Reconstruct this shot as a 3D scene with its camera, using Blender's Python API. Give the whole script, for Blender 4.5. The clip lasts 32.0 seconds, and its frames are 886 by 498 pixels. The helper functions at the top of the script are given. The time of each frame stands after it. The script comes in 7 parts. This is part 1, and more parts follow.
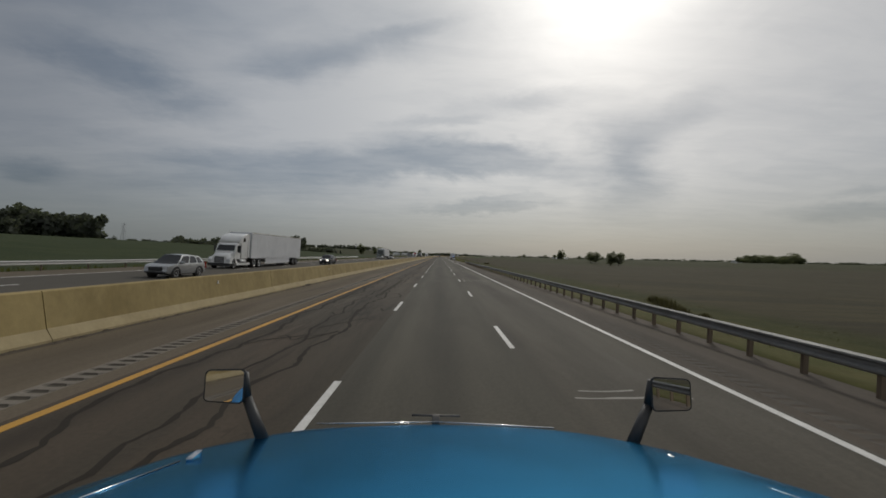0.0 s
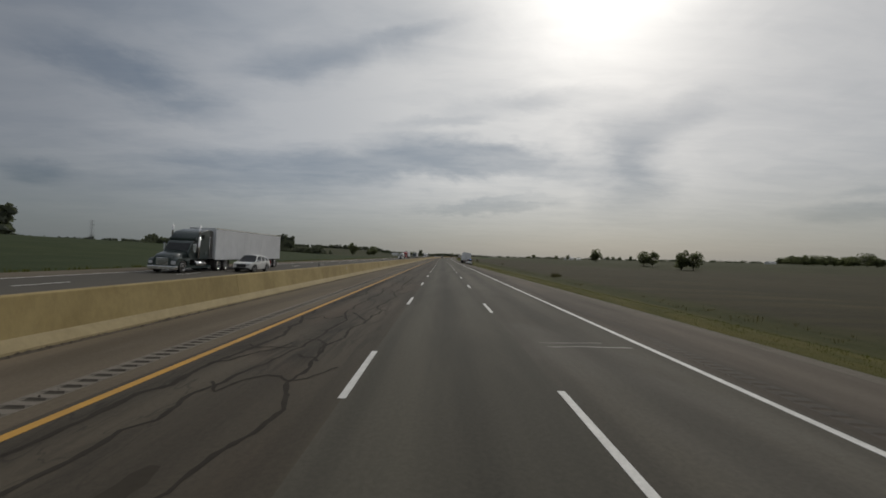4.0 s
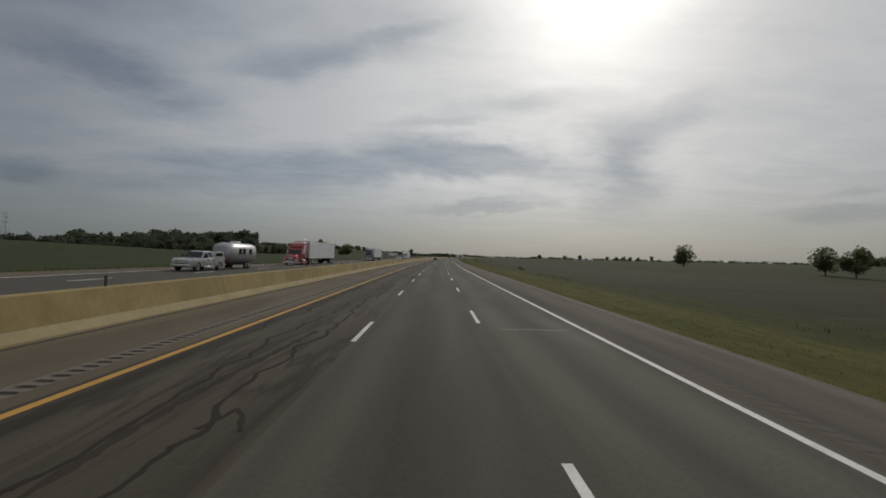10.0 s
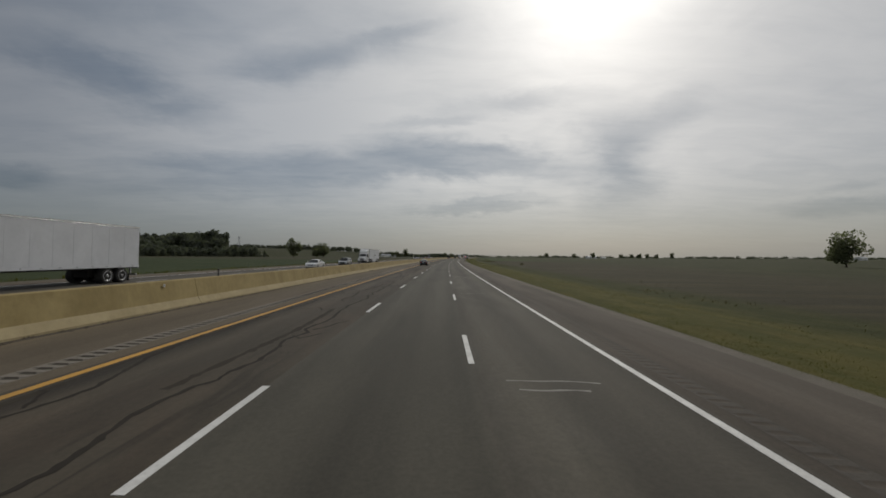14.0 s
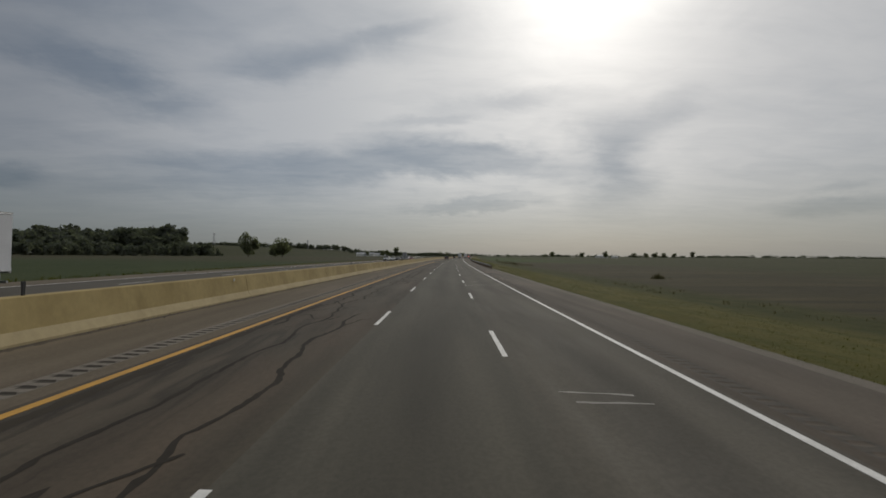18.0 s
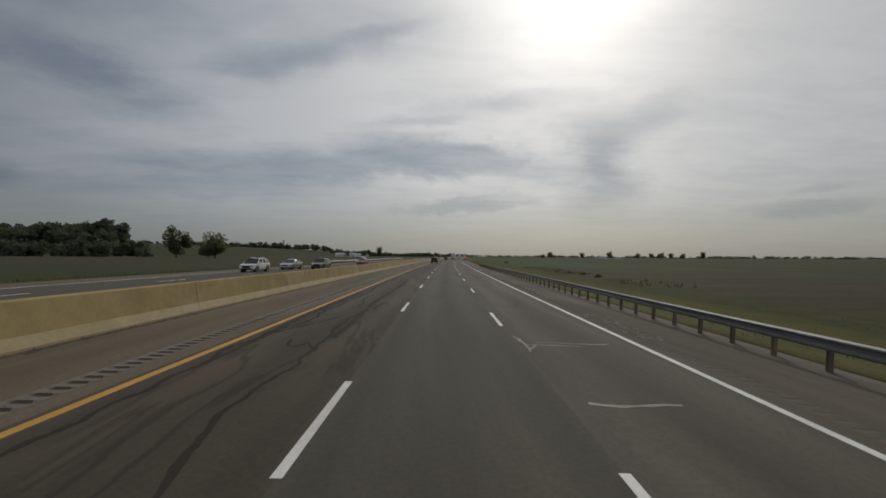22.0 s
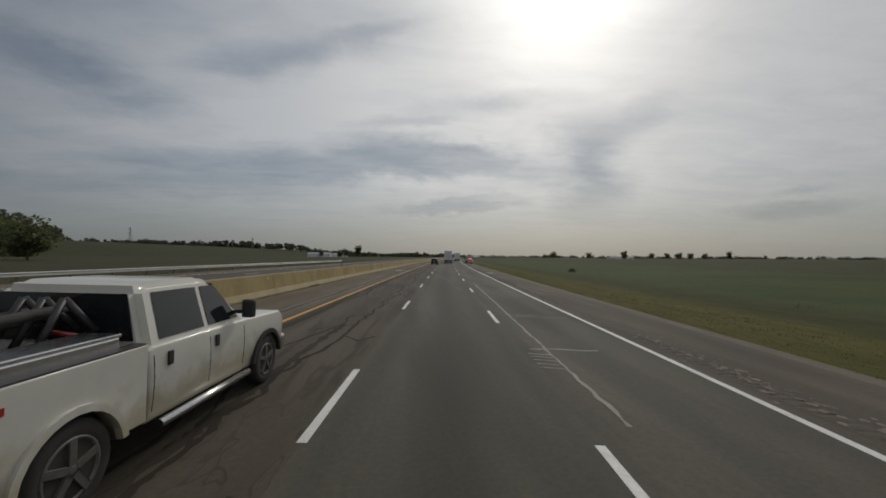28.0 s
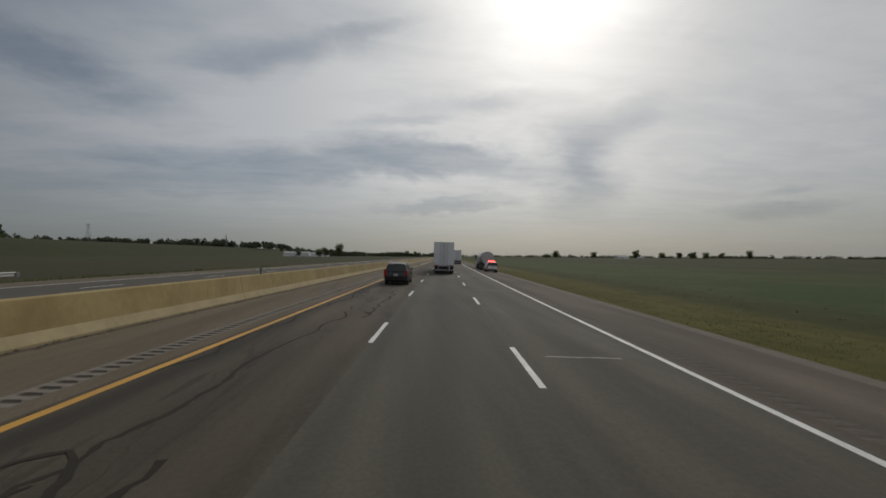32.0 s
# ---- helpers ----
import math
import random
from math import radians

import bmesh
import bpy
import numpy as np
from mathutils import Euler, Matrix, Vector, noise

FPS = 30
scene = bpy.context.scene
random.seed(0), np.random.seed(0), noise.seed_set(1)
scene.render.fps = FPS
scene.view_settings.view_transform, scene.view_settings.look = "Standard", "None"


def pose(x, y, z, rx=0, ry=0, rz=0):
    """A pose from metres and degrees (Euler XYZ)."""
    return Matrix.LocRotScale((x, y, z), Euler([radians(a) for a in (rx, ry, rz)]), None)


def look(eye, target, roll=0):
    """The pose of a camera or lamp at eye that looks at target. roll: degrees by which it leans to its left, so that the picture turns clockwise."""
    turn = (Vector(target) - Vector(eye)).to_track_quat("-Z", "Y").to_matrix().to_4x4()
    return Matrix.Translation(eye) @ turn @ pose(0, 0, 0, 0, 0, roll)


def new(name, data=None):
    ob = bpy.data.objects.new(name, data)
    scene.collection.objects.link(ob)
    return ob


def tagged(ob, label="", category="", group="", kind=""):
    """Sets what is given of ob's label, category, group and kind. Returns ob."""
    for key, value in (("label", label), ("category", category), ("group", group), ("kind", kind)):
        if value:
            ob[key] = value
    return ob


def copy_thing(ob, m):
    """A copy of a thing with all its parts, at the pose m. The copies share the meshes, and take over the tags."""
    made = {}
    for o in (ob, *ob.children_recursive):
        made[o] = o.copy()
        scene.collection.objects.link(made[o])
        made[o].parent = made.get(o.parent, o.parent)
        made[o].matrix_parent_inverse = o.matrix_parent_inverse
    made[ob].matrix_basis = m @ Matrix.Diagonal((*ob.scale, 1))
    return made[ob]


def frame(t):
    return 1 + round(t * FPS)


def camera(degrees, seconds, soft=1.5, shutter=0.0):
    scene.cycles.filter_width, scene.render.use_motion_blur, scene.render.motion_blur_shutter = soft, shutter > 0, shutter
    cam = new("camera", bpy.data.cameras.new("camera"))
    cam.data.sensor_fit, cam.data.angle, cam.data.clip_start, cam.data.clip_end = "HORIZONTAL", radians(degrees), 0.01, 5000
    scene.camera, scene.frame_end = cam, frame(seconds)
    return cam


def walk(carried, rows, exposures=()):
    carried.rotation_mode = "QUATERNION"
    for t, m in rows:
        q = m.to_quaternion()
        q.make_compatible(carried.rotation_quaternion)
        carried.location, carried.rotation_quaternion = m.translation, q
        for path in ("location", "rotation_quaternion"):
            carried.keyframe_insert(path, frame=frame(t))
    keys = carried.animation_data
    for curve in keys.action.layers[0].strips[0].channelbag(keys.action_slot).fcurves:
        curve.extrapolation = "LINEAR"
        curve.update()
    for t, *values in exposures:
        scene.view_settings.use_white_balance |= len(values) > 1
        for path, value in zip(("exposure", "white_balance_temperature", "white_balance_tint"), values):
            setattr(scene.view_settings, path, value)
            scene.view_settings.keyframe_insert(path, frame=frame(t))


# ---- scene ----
# ---------------------------------------------------------------- the road's line
# s runs along the road, x across it (to the right), z up from the pavement
R_CURVE, S_IN, S_OUT = 5200.0, 300.0, 900.0
CROWN = -9.7


def centre(s):
    """The road's line at s: place and heading to the right, in radians."""
    if s <= S_IN:
        return 0.0, s, 0.0
    a = (min(s, S_OUT) - S_IN) / R_CURVE
    X, Y = R_CURVE * (1 - math.cos(a)), S_IN + R_CURVE * math.sin(a)
    if s > S_OUT:
        X, Y = X + (s - S_OUT) * math.sin(a), Y + (s - S_OUT) * math.cos(a)
    return X, Y, a


def bank(s):
    k = min(1.0, max(0.0, (s - 310) / 75))
    return 0.016 * k * k * (3 - 2 * k)


def far_slope(s):
    """The far carriageway climbs away from the barrier, and levels out in the curve."""
    return 0.03 - 1.3 * bank(s)


def shoulder_fall(s):
    """The right shoulder falls away, most before and in the start of the curve."""
    a, b = min(1.0, max(0.0, (s - 130) / 80)), min(1.0, max(0.0, (s - 300) / 75))
    c = max(0.0, 1 - ((s - 268) / 60) ** 2)
    return 0.045 + 0.065 * a * a * (3 - 2 * a) * (1 - b * b * (3 - 2 * b)) + 0.035 * c * c


def lift(s, x):
    """Height of the pavement's plane."""
    if x >= CROWN:
        return -bank(s) * x - shoulder_fall(s) * max(0.0, min(x, 10.8) - 5.62)
    return -bank(s) * CROWN + far_slope(s) * (CROWN - x)


def at(s, x, z=0.0):
    X, Y, a = centre(s)
    return Vector((X + x * math.cos(a), Y - x * math.sin(a), z + lift(s, x)))


def stand(s, x, z=0.0, turn=0.0):
    """A pose on the pavement; turn 0 faces along the road, 180 against it."""
    X, Y, a = centre(s)
    roll = math.atan(bank(s)) if x > CROWN else math.atan(far_slope(s))
    if x > 7.5:
        roll += math.atan(shoulder_fall(s))
    return Matrix.Translation(at(s, x, z)) @ Matrix.Rotation(-a, 4, "Z") @ Matrix.Rotation(roll, 4, "Y") @ Matrix.Rotation(radians(turn), 4, "Z")


# ---------------------------------------------------------------- camera
cam = camera(96.4, 32.0, soft=1.7, shutter=0.0)
ROLL = 1.27
# seconds, along, across, turn to the left, tilt up
WALK = (
    (0, 0.0, -0.06, -0.48, 0.92), (1, 29.91, -0.11, -0.31, 0.97), (2, 59.3, -0.18, -0.17, 0.94), (3, 89.34, -0.22, -0.11, 0.99),
    (6, 179.45, -0.43, -0.17, 0.99), (7, 208.9, -0.46, -0.43, 1.10), (8, 239.04, -0.40, -0.70, 1.08), (9, 268.86, -0.17, -0.95, 0.97),
    (10, 298.31, 0.31, -1.00, 1.03), (11, 327.68, 0.78, -1.40, 0.93), (12, 356.75, 1.24, -1.05, 0.94), (13, 386.06, 1.38, -0.12, 1.07),
    (14, 414.82, 1.20, -0.04, 1.07), (17, 500.24, 0.63, 0.20, 1.04), (18, 527.6, 0.47, 0.54, 0.94), (19, 552.43, 0.24, 0.50, 0.97),
    (20, 576.65, 0.09, 0.56, 0.99), (21, 599.3, -0.04, 0.34, 1.04), (22, 621.76, -0.14, -0.02, 1.03), (23, 643.29, -0.11, -0.15, 0.99),
    (24, 663.57, 0.0, -0.29, 1.03), (25, 683.72, 0.09, -0.42, 1.08), (28, 742.9, -0.13, -0.08, 1.07), (29, 763.14, -0.13, -0.41, 1.02),
    (30, 782.9, -0.11, -0.50, 0.89), (31, 802.6, -0.04, -0.18, 0.99), (32, 822.72, 0.01, -0.29, 1.01))


def eye_pose(s, x, turn, tilt):
    X, Y, a = centre(s)
    roll = ROLL - math.degrees(math.atan(bank(s)))
    return Matrix.Translation(at(s, x, 2.302)) @ Matrix.Rotation(radians(turn) - a, 4, "Z") @ Matrix.Rotation(radians(90 + tilt), 4, "X") @ Matrix.Rotation(radians(roll), 4, "Z")


walk(cam, [(t, eye_pose(s, x, turn, tilt)) for t, s, x, turn, tilt in WALK])

# ---------------------------------------------------------------- sky and sun
SUN_AZ, SUN_EL = radians(22.7), radians(36.5)
scene.view_settings.exposure = 0.0
world = bpy.data.worlds.new("sky")
scene.world = world
world.use_nodes = True


class Nodes:
    """Short hand for building node trees."""

    def __init__(self, tree):
        self.t = tree
        tree.nodes.clear()

    def n(self, kind, **props):
        nd = self.t.nodes.new(kind)
        for k, v in props.items():
            if k == "operation":
                nd.operation = v
            elif k == "blend_type":
                nd.blend_type = v
            elif k == "data_type":
                nd.data_type = v
        return nd

    def put(self, a, b):
        self.t.links.new(a, b)

    def feed(self, socket, v):
        if isinstance(v, (int, float)):
            socket.default_value = v
        elif isinstance(v, tuple):
            socket.default_value = v if len(v) == len(socket.default_value) else (*v, 1.0)
        else:
            self.put(v, socket)

    def m(self, op, a, b=0.0, c=0.0, clamp=False):
        nd = self.n("ShaderNodeMath", operation=op)
        nd.use_clamp = clamp
        for i, v in enumerate((a, b, c)):
            self.feed(nd.inputs[i], v)
        return nd.outputs[0]

    def mix(self, f, a, b, blend="MIX"):
        nd = self.n("ShaderNodeMix", data_type="RGBA", blend_type=blend)
        self.feed(nd.inputs[0], f), self.feed(nd.inputs[6], a), self.feed(nd.inputs[7], b)
        return nd.outputs[2]

    def ramp(self, v, lo, hi, a=0.0, b=1.0):
        nd = self.n("ShaderNodeMapRange")
        nd.interpolation_type = "SMOOTHSTEP"
        self.feed(nd.inputs[0], v)
        for i, x in enumerate((lo, hi, a, b)):
            nd.inputs[1 + i].default_value = x
        return nd.outputs[0]

    def noise(self, vec, scale, detail=4.0, rough=0.55, warp=0.0):
        nd = self.n("ShaderNodeTexNoise")
        self.feed(nd.inputs["Vector"], vec)
        nd.inputs["Scale"].default_value, nd.inputs["Detail"].default_value = scale, detail
        nd.inputs["Roughness"].default_value, nd.inputs["Distortion"].default_value = rough, warp
        return nd.outputs[0]

    def scaled(self, vec, sx, sy, sz, ox=0.0, oy=0.0, oz=0.0):
        nd = self.n("ShaderNodeMapping")
        self.feed(nd.inputs[0], vec)
        nd.inputs["Scale"].default_value = (sx, sy, sz)
        nd.inputs["Location"].default_value = (ox, oy, oz)
        return nd.outputs[0]


w = Nodes(world.node_tree)
tc = w.n("ShaderNodeTexCoord").outputs["Generated"]
sep = w.n("ShaderNodeSeparateXYZ")
w.put(tc, sep.inputs[0])
dx, dy, dz = sep.outputs
nish = w.n("ShaderNodeTexSky")
nish.sky_type = "NISHITA"
nish.sun_disc = False
nish.sun_elevation, nish.sun_rotation = SUN_EL, SUN_AZ
nish.air_density, nish.dust_density = 1.0, 2.0
blue = w.mix(1.0, nish.outputs[0], (0.075, 0.075, 0.075), "MULTIPLY")
# a sheet of cloud seen in perspective: the direction meets a plane overhead
den = w.m("ADD", w.m("MAXIMUM", dz, 0.0), 0.09)
comb = w.n("ShaderNodeCombineXYZ")
w.put(w.m("DIVIDE", dx, den), comb.inputs[0])
w.put(w.m("DIVIDE", dy, den), comb.inputs[1])
plane = comb.outputs[0]
big = w.noise(w.scaled(plane, 0.75, 0.9, 1, 3.1, 1.7), 0.9, 5.0, 0.55, 0.6)
fine = w.noise(w.scaled(plane, 1.0, 1.6, 1, 8.0, 4.0), 2.6, 6.0, 0.6, 0.8)
# the same direction on a picture plane to the north, for the larger banks of cloud
fwd = w.m("MAXIMUM", dy, 0.05)
wob = w.noise(w.scaled(tc, 1, 1, 2.2), 3.2, 8.0, 0.66, 0.4)
wob2 = w.noise(w.scaled(tc, 1, 1, 2.2, 5, 2, 7), 3.2, 8.0, 0.66, 0.4)
wisp = w.noise(w.scaled(tc, 1, 1, 3.0, 2, 9, 4), 11.0, 6.0, 0.62, 0.3)
U = w.m("ADD", w.m("DIVIDE", dx, fwd), w.m("ADD", w.m("MULTIPLY", w.m("SUBTRACT", wob, 0.5), 0.26), w.m("MULTIPLY", w.m("SUBTRACT", wisp, 0.5), 0.10)))
V = w.m("ADD", w.m("DIVIDE", dz, fwd), w.m("ADD", w.m("MULTIPLY", w.m("SUBTRACT", wob2, 0.5), 0.10), w.m("MULTIPLY", w.m("SUBTRACT", wisp, 0.5), 0.045)))
north = w.ramp(dy, 0.05, 0.35)


def bank_of_cloud(u, v, ru, rv, lean, soft=0.9):
    c, s = math.cos(radians(lean)), math.sin(radians(lean))
    a, b = w.m("SUBTRACT", U, u), w.m("SUBTRACT", V, v)
    p = w.m("DIVIDE", w.m("ADD", w.m("MULTIPLY", a, c), w.m("MULTIPLY", b, s)), ru)
    q = w.m("DIVIDE", w.m("SUBTRACT", w.m("MULTIPLY", b, c), w.m("MULTIPLY", a, s)), rv)
    r = w.m("SQRT", w.m("ADD", w.m("MULTIPLY", p, p), w.m("MULTIPLY", q, q)))
    return w.m("MULTIPLY", w.ramp(r, 1.0 + soft * 0.45, 1.0 - soft, 0.0, 1.0), north)


def gathered(banks):
    """Banks of cloud of several depths laid over one another: each takes its share of the light left by the rest."""
    clear = None
    for spec, amount in banks:
        v = w.m("SUBTRACT", 1.0, w.m("MULTIPLY", bank_of_cloud(*spec), amount))
        clear = v if clear is None else w.m("MULTIPLY", clear, v)
    return w.m("SUBTRACT", 1.0, clear)


dark = gathered((((-0.17, 0.226, 0.47, 0.052, 3, 0.7), 0.66), ((0.09, 0.246, 0.29, 0.054, -8, 0.7), 0.66), ((-0.60, 0.225, 0.22, 0.026, 1), 0.35),
                 ((-0.31, 0.502, 0.22, 0.052, 9), 0.62), ((-0.12, 0.563, 0.15, 0.020, 16), 0.35), ((-0.76, 0.426, 0.30, 0.065, -22), 0.5),
                 ((-0.92, 0.502, 0.26, 0.065, -14), 0.4), ((-1.04, 0.193, 0.11, 0.032, -6), 0.75), ((0.48, 0.240, 0.115, 0.145, 6), 0.72)))
dark2 = gathered((((0.21, 0.396, 0.28, 0.036, 7), 0.40), ((0.59, 0.350, 0.15, 0.058, 30), 0.42), ((0.10, 0.129, 0.19, 0.020, 3, 0.6), 0.60),
                  ((1.05, 0.146, 0.22, 0.022, 4), 0.60), ((1.08, 0.191, 0.11, 0.014, 4), 0.35), ((-0.02, 0.338, 0.12, 0.016, 6), 0.35), ((-0.55, 0.165, 0.48, 0.036, 0), 0.34), ((-0.72, 0.640, 0.70, 0.110, -4), 0.40)))
light = gathered((((-0.25, 0.383, 0.30, 0.080, 6), 0.50), ((-0.67, 0.392, 0.06, 0.011, 1), 0.6), ((-0.77, 0.309, 0.17, 0.030, -7), 0.45), ((0.13, 0.236, 0.10, 0.013, 3), 0.5),
                  ((0.19, 0.140, 0.09, 0.007, 2), 0.9), ((0.62, 0.241, 0.11, 0.095, -19), 0.30), ((0.01, 0.178, 0.38, 0.020, 1), 0.40), ((-0.46, 0.309, 0.30, 0.034, 1), 0.40),
                  ((1.03, 0.170, 0.10, 0.008, 1), 0.4)))
streak = w.noise(w.scaled(plane, 0.6, 2.4, 1, 1.0, 6.0), 2.2, 7.0, 0.62, 0.5)
thick = w.m("ADD", w.m("MULTIPLY", w.ramp(big, 0.33, 0.68), 0.16), w.m("MULTIPLY", w.ramp(fine, 0.35, 0.7), 0.12))
thick = w.m("ADD", thick, w.m("MULTIPLY", w.ramp(streak, 0.35, 0.7), 0.12))
thick = w.m("ADD", thick, w.m("SUBTRACT", 1.0, w.m("MULTIPLY", w.m("SUBTRACT", 1.0, dark), w.m("SUBTRACT", 1.0, dark2))))
thick = w.m("SUBTRACT", thick, w.m("MULTIPLY", light, 0.34), clamp=True)
pale = w.mix(w.ramp(dx, -0.80, -0.36), (0.235, 0.245, 0.262), (0.425, 0.435, 0.447))
pale = w.mix(w.ramp(dx, -0.45, 0.05), pale, (0.520, 0.520, 0.510))
pale = w.mix(w.ramp(dx, 0.20, 0.75), pale, (0.415, 0.415, 0.412))
veil = w.mix(1.0, pale, w.mix(thick, (1.0, 1.0, 1.0), (0.43, 0.50, 0.585)), "MULTIPLY")
veil = w.mix(w.m("MULTIPLY", w.ramp(dz, 0.21, 0.0), 0.85), veil, w.mix(w.ramp(dx, -0.75, 0.2), (0.128, 0.150, 0.158), (0.196, 0.211, 0.207)))
# the sun behind the veil
dot = w.n("ShaderNodeVectorMath", operation="DOT_PRODUCT")
w.put(tc, dot.inputs[0])
dot.inputs[1].default_value = (math.sin(SUN_AZ) * math.cos(SUN_EL), math.cos(SUN_AZ) * math.cos(SUN_EL), math.sin(SUN_EL))
cosang = w.m("MAXIMUM", dot.outputs["Value"], 0.0)
through_veil = w.m("SUBTRACT", 1.15, w.m("MULTIPLY", thick, 0.7))
glow = w.m("ADD", w.m("MULTIPLY", w.m("POWER", cosang, 8.0), 0.215), w.m("MULTIPLY", w.m("POWER", cosang, 56.0), 0.54))
glow = w.m("MULTIPLY", glow, through_veil)
gl = w.n("ShaderNodeCombineXYZ")
for i, k in enumerate((0.985, 0.985, 0.95)):
    w.put(w.m("MULTIPLY", glow, k), gl.inputs[i])
cloud = w.mix(1.0, veil, gl.outputs[0], "ADD")
skycol = w.mix(0.86, blue, cloud)
# below the horizon the world is dull land
skycol = w.mix(w.ramp(dz, 0.0, -0.03), skycol, (0.07, 0.07, 0.05))
bg = w.n("ShaderNodeBackground")
w.put(skycol, bg.inputs[0])
bg.inputs[1].default_value = 1.0
w.put(bg.outputs[0], w.n("ShaderNodeOutputWorld").inputs[0])

sun = new("sun", bpy.data.lights.new("sun", "SUN"))
sun.data.energy, sun.data.angle, sun.data.color = 1.0, radians(11), (1.0, 0.95, 0.86)
sun.matrix_world = look((0, 0, 60), (-60 * math.sin(SUN_AZ) * math.cos(SUN_EL), -60 * math.cos(SUN_AZ) * math.cos(SUN_EL), 60 - 60 * math.sin(SUN_EL)))


# ---------------------------------------------------------------- materials
def material(name, base, rough=0.7, metal=0.0, vary=None, big_scale=0.3, fine_scale=12.0, big_amount=0.5, fine_amount=0.4, bump=0.0, bump_scale=40.0,
             stretch=(1, 1, 1), coat=0.0, per_object=0.0, per_island=0.0, local=False, spec=0.5, thin=0.0):
    """A surface with drift of tone at two sizes, grain and relief. vary: the second colour that it drifts to."""
    mt = bpy.data.materials.new(name)
    mt.use_nodes = True
    k = Nodes(mt.node_tree)
    if local:
        pos = k.n("ShaderNodeTexCoord").outputs["Object"]
    else:
        pos = k.n("ShaderNodeNewGeometry").outputs["Position"]
    pos = k.scaled(pos, *stretch)
    vary = vary or tuple(c * 0.6 for c in base)
    col = k.mix(k.m("MULTIPLY", k.ramp(k.noise(pos, big_scale, 5.0, 0.6, 0.5), 0.32, 0.68), big_amount), base, vary)
    tone = k.m("ADD", 1.0 - fine_amount * 0.5, k.m("MULTIPLY", k.noise(pos, fine_scale, 4.0, 0.65), fine_amount))
    if per_object:
        tone = k.m("MULTIPLY", tone, k.m("ADD", 1.0 - per_object / 2, k.m("MULTIPLY", k.n("ShaderNodeObjectInfo").outputs["Random"], per_object)))
    if per_island:
        tone = k.m("MULTIPLY", tone, k.m("ADD", 1.0 - per_island / 2, k.m("MULTIPLY", k.n("ShaderNodeNewGeometry").outputs["Random Per Island"], per_island)))
    cc = k.n("ShaderNodeCombineXYZ")
    for i in range(3):
        k.put(tone, cc.inputs[i])
    col = k.mix(1.0, col, cc.outputs[0], "MULTIPLY")
    sh = k.n("ShaderNodeBsdfPrincipled")
    k.put(col, sh.inputs["Base Color"])
    k.feed(sh.inputs["Roughness"], k.m("ADD", rough - 0.06, k.m("MULTIPLY", k.noise(pos, fine_scale * 0.4, 3.0), 0.12)))
    sh.inputs["Metallic"].default_value = metal
    sh.inputs["Specular IOR Level"].default_value = spec
    if coat:
        sh.inputs["Coat Weight"].default_value, sh.inputs["Coat Roughness"].default_value = coat, 0.06
    if bump:
        bp = k.n("ShaderNodeBump")
        bp.inputs["Strength"].default_value, bp.inputs["Distance"].default_value = bump, 0.02
        k.put(k.noise(pos, bump_scale, 4.0, 0.6), bp.inputs["Height"])
        k.put(bp.outputs[0], sh.inputs["Normal"])
    out = sh.outputs[0]
    if thin:
        tl = k.n("ShaderNodeBsdfTranslucent")
        k.put(k.mix(1.0, col, (1.25, 1.3, 0.8), "MULTIPLY"), tl.inputs[0])
        mx = k.n("ShaderNodeMixShader")
        mx.inputs[0].default_value = thin
        k.put(out, mx.inputs[1]), k.put(tl.outputs[0], mx.inputs[2])
        out = mx.outputs[0]
    k.put(out, k.n("ShaderNodeOutputMaterial").inputs[0])
    return mt


def glow_material(name, colour, power):
    mt = bpy.data.materials.new(name)
    mt.use_nodes = True
    sh = mt.node_tree.nodes["Principled BSDF"]
    sh.inputs["Base Color"].default_value = (*colour, 1)
    sh.inputs["Emission Color"].default_value = (*colour, 1)
    sh.inputs["Emission Strength"].default_value = power
    return mt


def glass_material(name, tint, rough=0.05):
    mt = bpy.data.materials.new(name)
    mt.use_nodes = True
    sh = mt.node_tree.nodes["Principled BSDF"]
    sh.inputs["Base Color"].default_value = (*tint, 1)
    sh.inputs["Roughness"].default_value = rough
    sh.inputs["Metallic"].default_value = 0.0
    sh.inputs["Specular IOR Level"].default_value = 0.45
    return mt


